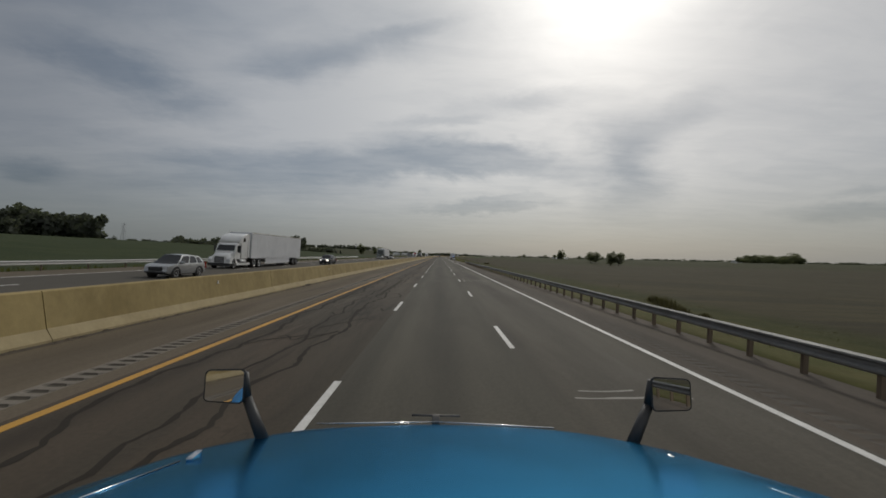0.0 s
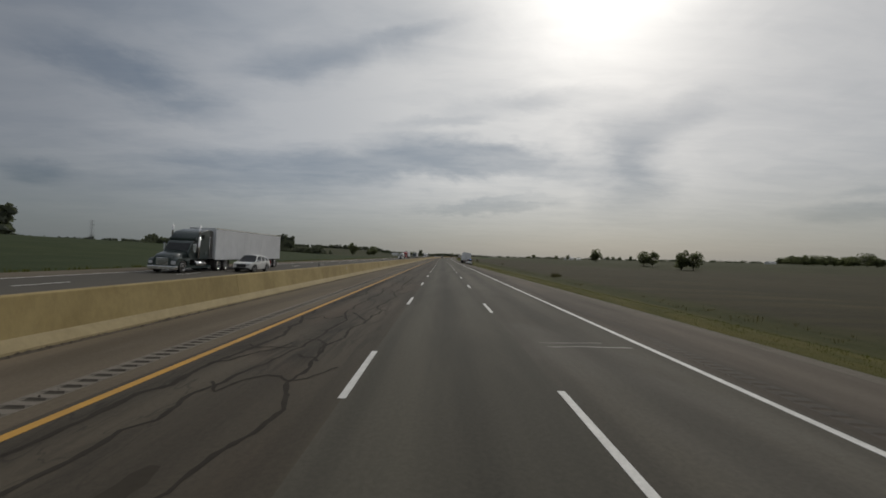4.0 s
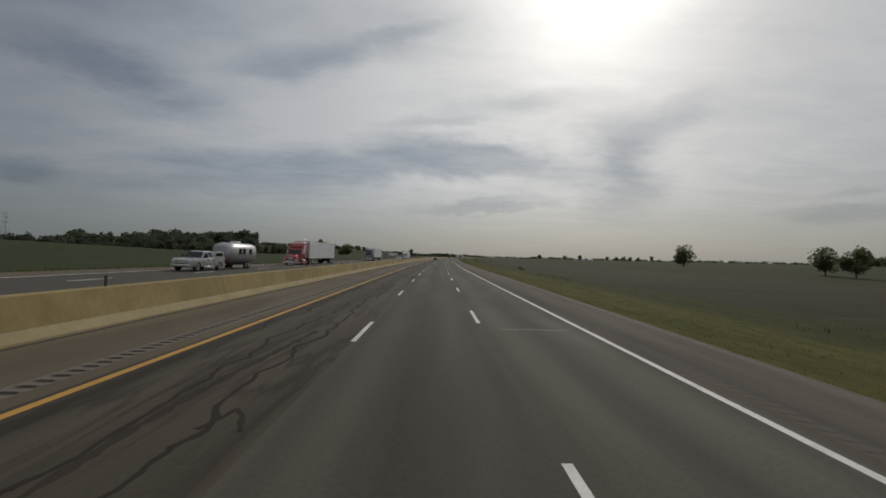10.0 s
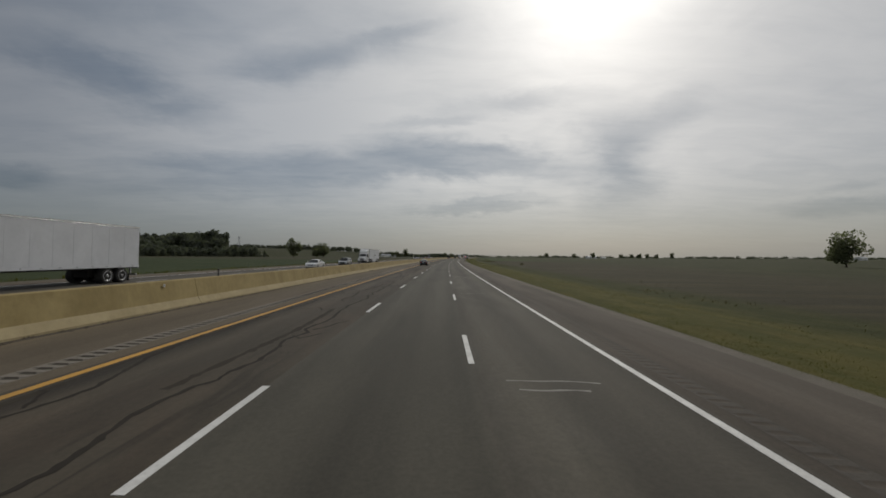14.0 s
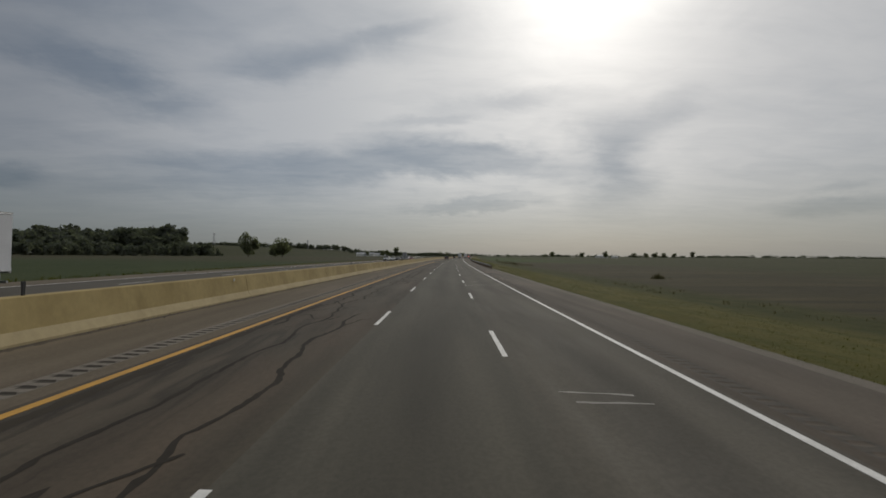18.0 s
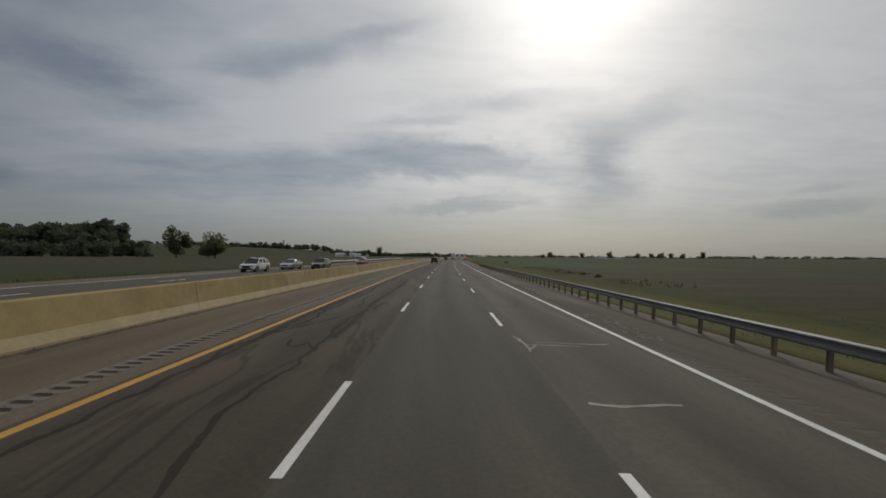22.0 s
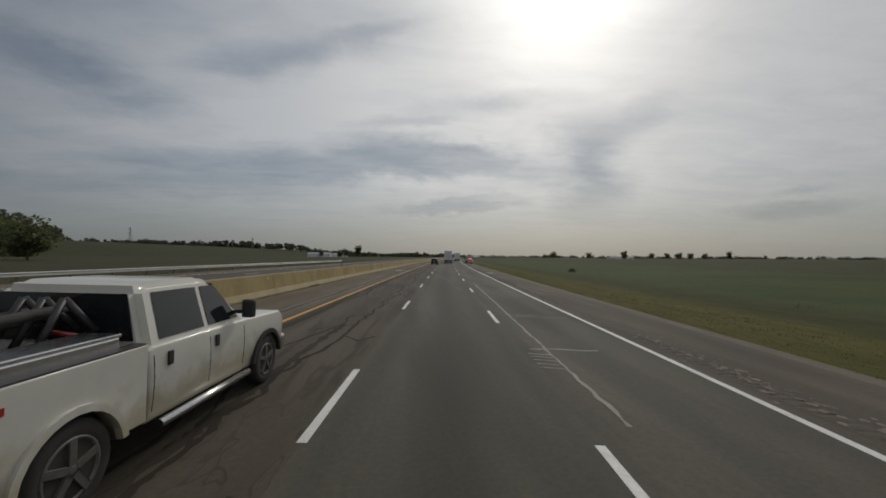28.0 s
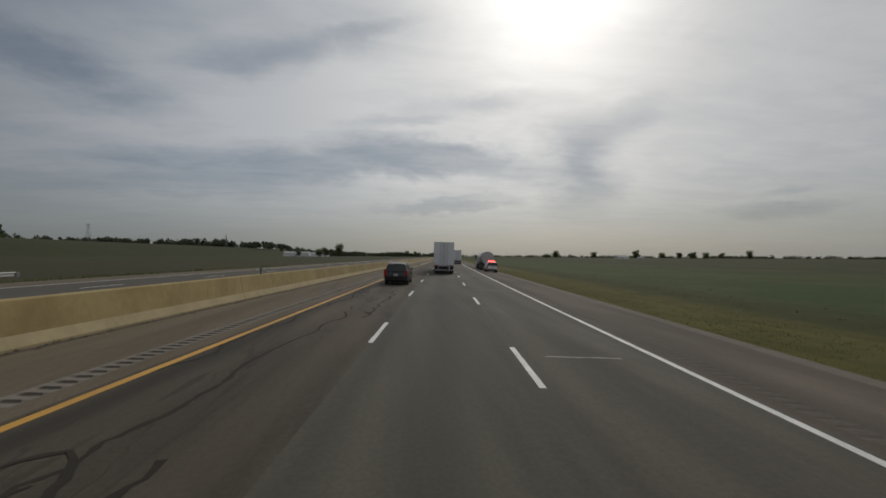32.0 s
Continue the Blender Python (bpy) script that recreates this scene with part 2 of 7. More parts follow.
def pavement(name, base, vary, bands=(), rough=0.88, dust=None, veins=0.0):
    """Old asphalt: bands hold (x, half width, tone) of wear along the road; dust is a second soil colour that drifts over it."""
    mt = bpy.data.materials.new(name)
    mt.use_nodes = True
    k = Nodes(mt.node_tree)
    pos = k.n("ShaderNodeNewGeometry").outputs["Position"]
    att = k.n("ShaderNodeAttribute")
    att.attribute_name = "across"
    wander = k.m("MULTIPLY", k.m("SUBTRACT", k.noise(k.scaled(pos, 0.02, 0.05, 1), 1.0, 3.0), 0.5), 0.5)
    x = k.m("ADD", att.outputs["Fac"], wander)
    blotch = k.noise(k.scaled(pos, 1, 0.12, 1), 0.55, 5.0, 0.6, 0.6)
    streak = k.noise(k.scaled(pos, 1, 0.012, 1), 2.4, 4.0, 0.6)
    patch = k.noise(k.scaled(pos, 0.5, 0.5, 1), 0.10, 4.0, 0.55, 0.8)
    grain = k.noise(pos, 14.0, 4.0, 0.7)
    col = k.mix(k.ramp(blotch, 0.32, 0.68), base, vary)
    if dust:
        col = k.mix(k.m("MULTIPLY", k.ramp(k.noise(k.scaled(pos, 1, 0.3, 1), 0.3, 5.0, 0.6, 0.5), 0.45, 0.72), 0.7), col, dust)
    tone = k.m("ADD", 0.70, k.m("MULTIPLY", streak, 0.34))
    tone = k.m("ADD", tone, k.m("MULTIPLY", patch, 0.26))
    tone = k.m("ADD", tone, k.m("MULTIPLY", k.m("SUBTRACT", k.ramp(grain, 0.3, 0.7), 0.33), 0.24))
    if veins:
        # old seeping cracks: dark lines of changing width that fade in and out
        for scale, sy, width, off in ((0.7, 0.12, 0.040, 3.0), (1.0, 0.28, 0.010, 9.0)):
            level = k.m("ABSOLUTE", k.m("SUBTRACT", k.noise(k.scaled(pos, 1, sy, 1, off, off), scale, 3.0, 0.6, 0.25), 0.5))
            there = k.ramp(k.noise(k.scaled(pos, 0.6, 0.2, 1, off), 0.35, 2.0), 0.42, 0.6)
            tone = k.m("MULTIPLY", tone, k.m("SUBTRACT", 1.0, k.m("MULTIPLY", k.m("MULTIPLY", k.ramp(level, width, 0.0), there), veins)))
    for xc, wd, amount in bands:
        q = k.m("DIVIDE", k.m("SUBTRACT", x, xc), wd)
        g = k.m("POWER", 2.718, k.m("MULTIPLY", k.m("MULTIPLY", q, q), -1.0))
        g = k.m("MULTIPLY", g, k.m("ADD", 0.45, k.m("MULTIPLY", k.ramp(patch, 0.3, 0.7), 0.9)))
        tone = k.m("MULTIPLY", tone, k.m("ADD", 1.0, k.m("MULTIPLY", g, amount)))
    cc = k.n("ShaderNodeCombineXYZ")
    for i in range(3):
        k.put(tone, cc.inputs[i])
    col = k.mix(1.0, col, cc.outputs[0], "MULTIPLY")
    sh = k.n("ShaderNodeBsdfPrincipled")
    k.put(col, sh.inputs["Base Color"])
    k.feed(sh.inputs["Roughness"], k.m("ADD", rough - 0.08, k.m("MULTIPLY", blotch, 0.16)))
    sh.inputs["Specular IOR Level"].default_value = 0.32
    bp = k.n("ShaderNodeBump")
    bp.inputs["Strength"].default_value, bp.inputs["Distance"].default_value = 0.35, 0.010
    k.put(k.noise(pos, 55.0, 3.0, 0.7), bp.inputs["Height"])
    k.put(bp.outputs[0], sh.inputs["Normal"])
    k.put(sh.outputs[0], k.n("ShaderNodeOutputMaterial").inputs[0])
    return mt


ASPHALT_DARK = pavement("worn_left_lane_asphalt", (0.064, 0.053, 0.037), (0.047, 0.039, 0.028), ((-3.65, 0.5, -0.16), (-5.1, 0.30, -0.42), (-4.4, 0.4, 0.12), (-2.75, 0.4, 0.12), (-2.1, 0.2, -0.15)), dust=(0.078, 0.056, 0.038), veins=0.42)
ASPHALT_MID = pavement("worn_middle_lane_asphalt", (0.072, 0.065, 0.049), (0.058, 0.053, 0.041), ((0.0, 0.5, -0.22), (-0.95, 0.36, 0.10), (0.95, 0.36, 0.08), (1.55, 0.2, -0.12), (-1.5, 0.2, -0.12)))
ASPHALT_RIGHT = pavement("worn_right_lane_asphalt", (0.078, 0.069, 0.052), (0.060, 0.053, 0.041), ((3.5, 0.5, -0.20), (2.6, 0.4, 0.08), (4.4, 0.4, 0.10), (2.0, 0.2, -0.15), (5.0, 0.2, -0.12)), dust=(0.10, 0.09, 0.074))
SHOULDER = pavement("dusty_shoulder_asphalt", (0.112, 0.089, 0.060), (0.086, 0.068, 0.046), ((-9.25, 0.5, 0.22), (5.9, 0.5, -0.12), (8.9, 0.6, 0.25), (-7.9, 0.5, -0.10)), 0.92, dust=(0.128, 0.102, 0.074))
RUMBLE = pavement("milled_rumble_asphalt", (0.172, 0.152, 0.124), (0.135, 0.118, 0.096), (), 0.92)
# shade of the groove hollows, put into a darker floor colour
RUMBLE_GROOVE_SHADE = pavement("shaded_rumble_groove", (0.068, 0.058, 0.045), (0.050, 0.043, 0.034), (), 0.95)
SHOULDER_RIGHT = pavement("dusty_right_shoulder_asphalt", (0.082, 0.067, 0.051), (0.060, 0.049, 0.037), ((6.0, 0.5, -0.22), (7.5, 0.6, 0.16), (8.9, 0.5, 0.20)), 0.92, dust=(0.104, 0.082, 0.062))
RUMBLE_FAINT = pavement("worn_rumble_asphalt", (0.080, 0.070, 0.056), (0.062, 0.054, 0.044), (), 0.92)
FAR_ASPHALT = material("far_carriageway_asphalt", (0.084, 0.075, 0.061), 0.9, spec=0.2, vary=(0.062, 0.057, 0.048), big_scale=0.2, fine_scale=6.0, stretch=(1, 0.1, 1))
GRAVEL = material("gravel_edge", (0.125, 0.106, 0.084), 0.95, vary=(0.080, 0.072, 0.046), big_scale=0.8, fine_scale=14.0, fine_amount=0.8, bump=0.9, bump_scale=30)
CONCRETE = material("aged_barrier_concrete", (0.322, 0.249, 0.110), 0.9, vary=(0.230, 0.173, 0.070), big_scale=0.55, fine_scale=5.0, big_amount=0.95, fine_amount=0.45, bump=0.25, bump_scale=30, stretch=(1, 1.0, 0.7), per_object=0.10)
FOOT = material("pale_barrier_foot_concrete", (0.355, 0.290, 0.165), 0.9, vary=(0.240, 0.190, 0.100), big_scale=0.8, fine_scale=6.0, bump=0.3, bump_scale=30)
WHITE_PAINT = material("worn_white_road_paint", (0.62, 0.61, 0.58), 0.65, vary=(0.42, 0.41, 0.38), big_scale=1.5, fine_scale=22.0, big_amount=0.6, fine_amount=0.5, bump=0.2)
YELLOW_PAINT = material("worn_yellow_road_paint", (0.50, 0.265, 0.036), 0.7, vary=(0.34, 0.19, 0.04), big_scale=0.8, fine_scale=18.0, big_amount=0.6, fine_amount=0.4, bump=0.2)
TAR = material("tar_crack_sealant", (0.030, 0.026, 0.021), 0.95, vary=(0.044, 0.038, 0.030), big_scale=0.6, fine_scale=8.0, spec=0.15)
SMEAR = material("old_tar_smear", (0.040, 0.034, 0.026), 0.95, vary=(0.050, 0.043, 0.032), big_scale=0.8, fine_scale=9.0, spec=0.15)
PALE_SEAL = material("pale_crack_filler", (0.270, 0.257, 0.230), 0.85, vary=(0.189, 0.176, 0.155), big_scale=1.5, fine_scale=10.0, big_amount=0.8)
STEEL = material("galvanised_steel", (0.20, 0.20, 0.195), 0.6, 0.3, vary=(0.14, 0.14, 0.135), big_scale=1.2, fine_scale=10.0, big_amount=0.6)
# same steel for the far rails, the light they catch put into its colour
LIT_STEEL = material("lit_galvanised_steel", (0.50, 0.50, 0.48), 0.5, 0.3, vary=(0.40, 0.40, 0.39), big_scale=1.2, fine_scale=10.0)
DULL_STEEL = material("dull_galvanised_sheet", (0.33, 0.34, 0.35), 0.6, 0.5, vary=(0.25, 0.26, 0.27), big_scale=1.5, fine_scale=8.0)
POST_WOOD = material("weathered_post_wood", (0.16, 0.12, 0.085), 0.9, vary=(0.10, 0.08, 0.055), big_scale=3.0, fine_scale=20.0, stretch=(1, 1, 0.2), bump=0.5, per_object=0.4)
BLACK_PLASTIC = material("black_plastic", (0.018, 0.018, 0.019), 0.5, vary=(0.03, 0.03, 0.03), big_scale=3.0)
RUBBER = material("tyre_rubber", (0.022, 0.021, 0.02), 0.85, vary=(0.04, 0.037, 0.033), big_scale=4.0, fine_scale=30.0)
CHROME = material("bright_metal", (0.72, 0.72, 0.72), 0.22, 1.0, vary=(0.5, 0.5, 0.5), big_scale=3.0, fine_scale=20.0)
ALLOY = material("dull_alloy", (0.42, 0.42, 0.43), 0.4, 0.8, vary=(0.28, 0.28, 0.28), big_scale=5.0, fine_scale=20.0)
GLASS = glass_material("dark_vehicle_glass", (0.012, 0.014, 0.016))
LAMP_CLEAR = glass_material("clear_lamp_glass", (0.55, 0.56, 0.58), 0.12)
LAMP_RED = glass_material("red_lamp_glass", (0.30, 0.012, 0.012), 0.2)
BARK = material("tree_bark", (0.085, 0.065, 0.048), 0.95, vary=(0.05, 0.04, 0.03), big_scale=2.0, fine_scale=10.0, stretch=(1, 1, 0.2), bump=0.5)
LEAF = material("summer_leaves", (0.12, 0.130, 0.095), 0.8, vary=(0.10, 0.110, 0.075), big_scale=0.25, fine_scale=1.5, per_island=0.35, spec=0.3, thin=0.75)
LEAF_DARK = material("dark_wood_leaves", (0.105, 0.115, 0.096), 0.85, vary=(0.080, 0.090, 0.074), big_scale=0.03, fine_scale=0.3, per_island=0.35, spec=0.15, thin=0.45)
GRASS = material("verge_grass_blades", (0.078, 0.085, 0.022), 0.85, vary=(0.115, 0.104, 0.032), big_scale=0.12, fine_scale=1.2, per_island=0.2, spec=0.2, thin=0.5)
WEED = material("dark_brown_weeds", (0.080, 0.072, 0.042), 0.9, vary=(0.062, 0.060, 0.034), big_scale=0.4, fine_scale=2.0, per_island=0.4, spec=0.15, thin=0.4)
DRY = material("dry_brown_weeds", (0.085, 0.074, 0.040), 0.9, vary=(0.068, 0.062, 0.032), big_scale=0.2, fine_scale=1.5, per_island=0.4, spec=0.2, thin=0.5)


def land_material():
    """Verge grass, fields and far land, by the distance from the road's line."""
    mt = bpy.data.materials.new("fields_and_verges")
    mt.use_nodes = True
    k = Nodes(mt.node_tree)
    pos = k.n("ShaderNodeNewGeometry").outputs["Position"]
    att = k.n("ShaderNodeAttribute")
    att.attribute_name = "across"
    x = k.m("ADD", att.outputs["Fac"], k.m("MULTIPLY", k.m("SUBTRACT", k.noise(k.scaled(pos, 1, 0.25, 1), 0.35, 4.0), 0.5), 3.4))
    att2 = k.n("ShaderNodeAttribute")
    att2.attribute_name = "along"
    s = k.m("ADD", att2.outputs["Fac"], k.m("MULTIPLY", k.m("SUBTRACT", k.noise(k.scaled(pos, 1, 1, 1), 0.02, 4.0), 0.5), 60.0))
    n1 = k.noise(pos, 0.05, 6.0, 0.6, 0.4)
    n2 = k.noise(k.scaled(pos, 1, 0.35, 1), 0.9, 5.0, 0.65)
    n3 = k.noise(k.scaled(pos, 0.02, 0.9, 1), 0.6, 3.0, 0.6)
    grass = k.mix(k.ramp(n2, 0.35, 0.65), (0.066, 0.066, 0.018), (0.096, 0.084, 0.025))
    rough_grass = k.mix(k.ramp(n2, 0.35, 0.65), (0.040, 0.044, 0.015), (0.058, 0.058, 0.021))
    brown = k.mix(k.ramp(n1, 0.35, 0.65), (0.056, 0.049, 0.028), (0.070, 0.062, 0.034))
    crop = k.mix(k.ramp(n1, 0.35, 0.65), (0.034, 0.046, 0.019), (0.046, 0.057, 0.024))
    furrow = k.mix(k.ramp(n3, 0.4, 0.6), brown, (0.048, 0.043, 0.027))
    # to the right: brown field at first, green crop after it
    right = k.mix(k.ramp(k.m("ADD", s, k.m("MULTIPLY", k.m("MINIMUM", x, 300.0), 0.7)), 735, 800), furrow, k.mix(k.ramp(n1, 0.4, 0.6), (0.046, 0.064, 0.023), (0.060, 0.074, 0.028)))
    far_green = k.mix(k.ramp(s, 1000, 1400), right, crop)
    far_green = k.mix(k.m("MULTIPLY", k.ramp(x, 45, 110), k.ramp(s, 330, 520)), far_green, k.mix(0.5, crop, brown))
    right = k.mix(k.ramp(x, 22, 28), rough_grass, far_green)
    right = k.mix(k.ramp(x, 16, 21), grass, right)
    # to the left: green crop, then a ploughed field
    left = k.mix(k.ramp(s, 640, 760), crop, k.mix(k.m("MULTIPLY", k.ramp(n2, 0.4, 0.62), 0.6), furrow, (0.046, 0.052, 0.024)))
    left = k.mix(k.m("MULTIPLY", k.ramp(s, 940, 1080), 0.35), left, crop)
    left = k.mix(k.ramp(x, -33, -38), rough_grass, left)
    col = k.mix(k.ramp(x, -15, 0), left, right)
    tone = k.m("ADD", 0.78, k.m("MULTIPLY", k.noise(pos, 0.35, 6.0, 0.7), 0.44))
    cc = k.n("ShaderNodeCombineXYZ")
    for i in range(3):
        k.put(tone, cc.inputs[i])
    col = k.mix(1.0, col, cc.outputs[0], "MULTIPLY")
    sh = k.n("ShaderNodeBsdfPrincipled")
    k.put(col, sh.inputs["Base Color"])
    sh.inputs["Roughness"].default_value = 0.95
    sh.inputs["Specular IOR Level"].default_value = 0.1
    bp = k.n("ShaderNodeBump")
    bp.inputs["Strength"].default_value, bp.inputs["Distance"].default_value = 0.8, 0.15
    k.put(k.noise(pos, 2.5, 6.0, 0.7), bp.inputs["Height"])
    k.put(bp.outputs[0], sh.inputs["Normal"])
    k.put(sh.outputs[0], k.n("ShaderNodeOutputMaterial").inputs[0])
    return mt


LAND = land_material()


# ---------------------------------------------------------------- mesh helpers
def smooth(k):
    k = min(1.0, max(0.0, k))
    return k * k * (3 - 2 * k)


def mesh_of(name, verts, faces, mat, shade=False):
    me = bpy.data.meshes.new(name)
    me.from_pydata([tuple(v) for v in verts], [], faces)
    me.materials.append(mat)
    if shade:
        me.polygons.foreach_set("use_smooth", [True] * len(me.polygons))
    me.update()
    return me


def link(name, me, parent=None, label=""):
    ob = new(name, me)
    if parent is not None:
        ob.parent = parent
    if label:
        ob["label"] = label
    return ob


def part(name, bm, mat, parent, label=""):
    """Links a bmesh as one mesh object under a thing or a part."""
    me = bpy.data.meshes.new(name)
    bm.normal_update()
    bm.to_mesh(me)
    bm.free()
    me.materials.append(mat)
    return link(name, me, parent, label)


def thing(name, label, category, group="", kind="", m=None):
    ob = new(name)
    ob.empty_display_size = 0.2
    if m is not None:
        ob.matrix_world = m
    return tagged(ob, label, category, group, kind)


def box(bm, x0, y0, z0, x1, y1, z1, bevel=0.0, m=None):
    r = bmesh.ops.create_cube(bm, size=1.0)
    vs = r["verts"]
    for v in vs:
        v.co = Vector(((x0 + x1) / 2 + v.co.x * (x1 - x0), (y0 + y1) / 2 + v.co.y * (y1 - y0), (z0 + z1) / 2 + v.co.z * (z1 - z0)))
        if m is not None:
            v.co = m @ v.co
    if bevel:
        es = list({e for v in vs for e in v.link_edges})
        bmesh.ops.bevel(bm, geom=es, offset=bevel, segments=2, affect="EDGES", profile=0.6)
    return bm


def a_box(*args, **kw):
    return box(bmesh.new(), *args, **kw)


def rod(bm, a, b, r0, r1=None, n=8):
    """A round bar from a to b, tapering from r0 to r1."""
    a, b = Vector(a), Vector(b)
    r1 = r0 if r1 is None else r1
    q = (b - a).to_track_quat("Z", "Y").to_matrix()
    rings = []
    for p, r in ((a, r0), (b, r1)):
        rings.append([bm.verts.new(p + q @ Vector((r * math.cos(2 * math.pi * i / n), r * math.sin(2 * math.pi * i / n), 0))) for i in range(n)])
    for i in range(n):
        f = bm.faces.new((rings[0][i], rings[0][(i + 1) % n], rings[1][(i + 1) % n], rings[1][i]))
        f.smooth = True
    bm.faces.new(rings[0][::-1])
    bm.faces.new(rings[1])
    return bm


def loft(profile, s0, s1, step, close=False, caps=True):
    """Verts and faces of a cross-section (x, z) carried along the road from s0 to s1."""
    n = max(1, round((s1 - s0) / step))
    verts, faces, m = [], [], len(profile)
    for i in range(n + 1):
        s = s0 + (s1 - s0) * i / n
        verts += [at(s, x, z) for x, z in profile]
    for i in range(n):
        for j in range(m if close else m - 1):
            a, b = i * m + j, i * m + (j + 1) % m
            faces.append((a, b, b + m, a + m))
    if close and caps:
        faces += [tuple(range(m))[::-1], tuple(range(n * m, n * m + m))]
    return verts, faces


def strip(name, label, category, x0, x1, s0, s1, mat, z=0.0, thick=0.25, step=10.0, kind="structure"):
    """A slab of pavement between two lines."""
    v, f = loft([(x0, z - thick), (x0, z), (x1, z), (x1, z - thick)], s0, s1, step, close=True)
    me = mesh_of(name, v, [tuple(reversed(q)) for q in f], mat)
    me.attributes.new("across", "FLOAT", "POINT").data.foreach_set("value", [x0, x0, x1, x1] * (len(v) // 4))
    return tagged(new(name, me), label, category, kind=kind)


# ---------------------------------------------------------------- ground
S_BACK, S_FRONT = -60.0, 1900.0


def land_height(s, x):
    """Height of the land beside the road."""
    if x > 9.5:
        drop = -1.9 + 0.9 * smooth((s - 120) / 300)
        z = lift(s, min(x, 10.6)) - 0.07 + 0.05 * smooth((x - 10.3) / 0.5) + (drop + 0.3 + (shoulder_fall(s) - 0.05) * 4) * smooth((x - 10.3) / 10.0)
        z -= 3.6 * smooth((x - 25) / 130) * (1 - smooth((s - 400) / 170)) * (1 - 0.6 * smooth((x - 450) / 500))
        z += 0.35 * math.sin(x * 0.011 + s * 0.004) * smooth((x - 30) / 200) + 1.5 * smooth((x - 500) / 1500)
    elif x < -29.0:
        d = -x
        z = lift(s, -29.0) - 0.05 - 0.9 * smooth((d - 29.5) / 8.0)
        rise = 0.040 * max(0.0, d - 70.0) * smooth((d - 70) / 100) * (1 - 0.96 * smooth((s - 430) / 270))
        rise += 25 * smooth((s - 1040) / 180) * smooth((d - 370) / 110)
        z += 31 * (1 - math.exp(-rise / 24)) * 1.05
    else:
        z = lift(s, x) - 0.22
    return z


def build_ground():
    xs = [-4400, -3200, -2300, -1700, -1300, -1000, -800, -650, -520, -420, -340, -270, -210, -160, -120, -90, -70, -55, -45, -39, -35, -32.5, -30.5, -29.2,
          -28.5, -20, -9.7, 0, 8.9, 9.6, 10.2, 10.6, 11.1, 11.8, 13, 14.5, 16, 18, 20.5, 24, 30, 40, 55, 75, 100, 140, 190, 250, 330, 430, 560, 720, 950, 1250, 1700, 2300, 3200, 4400]
    ss = [-4400, -2500, -1200, -600, -300, -150, -80] + [-60 + 12 * i for i in range(90)] + [1030, 1060, 1100, 1150, 1210, 1280, 1360, 1450, 1560, 1700, 1900, 2150, 2500, 3000, 3600, 4400]
    verts, across, along = [], [], []
    for s in ss:
        for x in xs:
            p = at(s, x)
            z = land_height(s, x) + (0.06 * noise.noise(Vector((x * 0.3, s * 0.2, 0))) if abs(x) > 10 else 0)
            verts.append((p.x, p.y, z))
            across.append(x)
            along.append(s)
    m = len(xs)
    faces = [(i * m + j, i * m + j + 1, (i + 1) * m + j + 1, (i + 1) * m + j) for i in range(len(ss) - 1) for j in range(m - 1)]
    me = mesh_of("ground", verts, faces, LAND, True)
    me.attributes.new("across", "FLOAT", "POINT").data.foreach_set("value", across)
    me.attributes.new("along", "FLOAT", "POINT").data.foreach_set("value", along)
    tagged(new("ground", me), "flat farmland with brown and green fields and grassy verges", "ground", kind="structure")


build_ground()

# ---------------------------------------------------------------- carriageways
Y_LINE, L_LINE, R_LINE, W_LINE = -5.50, -1.83, 1.83, 5.17
strip("road_left_lane", "dark worn asphalt left lane with tar-sealed cracks", "road", -5.72, -1.83, S_BACK, S_FRONT, ASPHALT_DARK)
strip("road_middle_lane", "worn grey asphalt middle lane with darker oil track", "road", -1.83, 1.83, S_BACK, S_FRONT, ASPHALT_MID)
strip("road_right_lane", "worn grey asphalt right lane with pale filled cracks", "road", 1.83, 5.35, S_BACK, S_FRONT, ASPHALT_RIGHT)
strip("shoulder_inner", "narrow asphalt strip beside the yellow line", "shoulder", -6.16, -5.72, S_BACK, S_FRONT, SHOULDER, z=-0.004)
strip("shoulder_left", "dusty brown asphalt shoulder along the median barrier", "shoulder", -9.6, -6.68, S_BACK, S_FRONT, SHOULDER, z=-0.004)
strip("shoulder_edge", "narrow asphalt strip beside the white edge line", "shoulder", 5.35, 5.62, S_BACK, S_FRONT, SHOULDER_RIGHT, z=-0.004)
strip("shoulder_right", "dusty asphalt shoulder on the right of the road", "shoulder", 6.08, 8.85, S_BACK, S_FRONT, SHOULDER_RIGHT, z=-0.004)
strip("gravel_edge", "loose gravel edge between shoulder and grass", "gravel", 8.85, 9.62, S_BACK, S_FRONT, GRAVEL, z=-0.03)
strip("far_shoulder_inner", "asphalt shoulder behind the median barrier", "shoulder", -14.0, -9.8, S_BACK, S_FRONT, SHOULDER, z=-0.004)
strip("far_road", "grey asphalt carriageway for oncoming traffic", "road", -25.4, -14.0, S_BACK, S_FRONT, FAR_ASPHALT)
strip("far_shoulder_outer", "dusty asphalt shoulder along the far guard rail", "shoulder", -28.8, -25.4, S_BACK, S_FRONT, SHOULDER, z=-0.004)


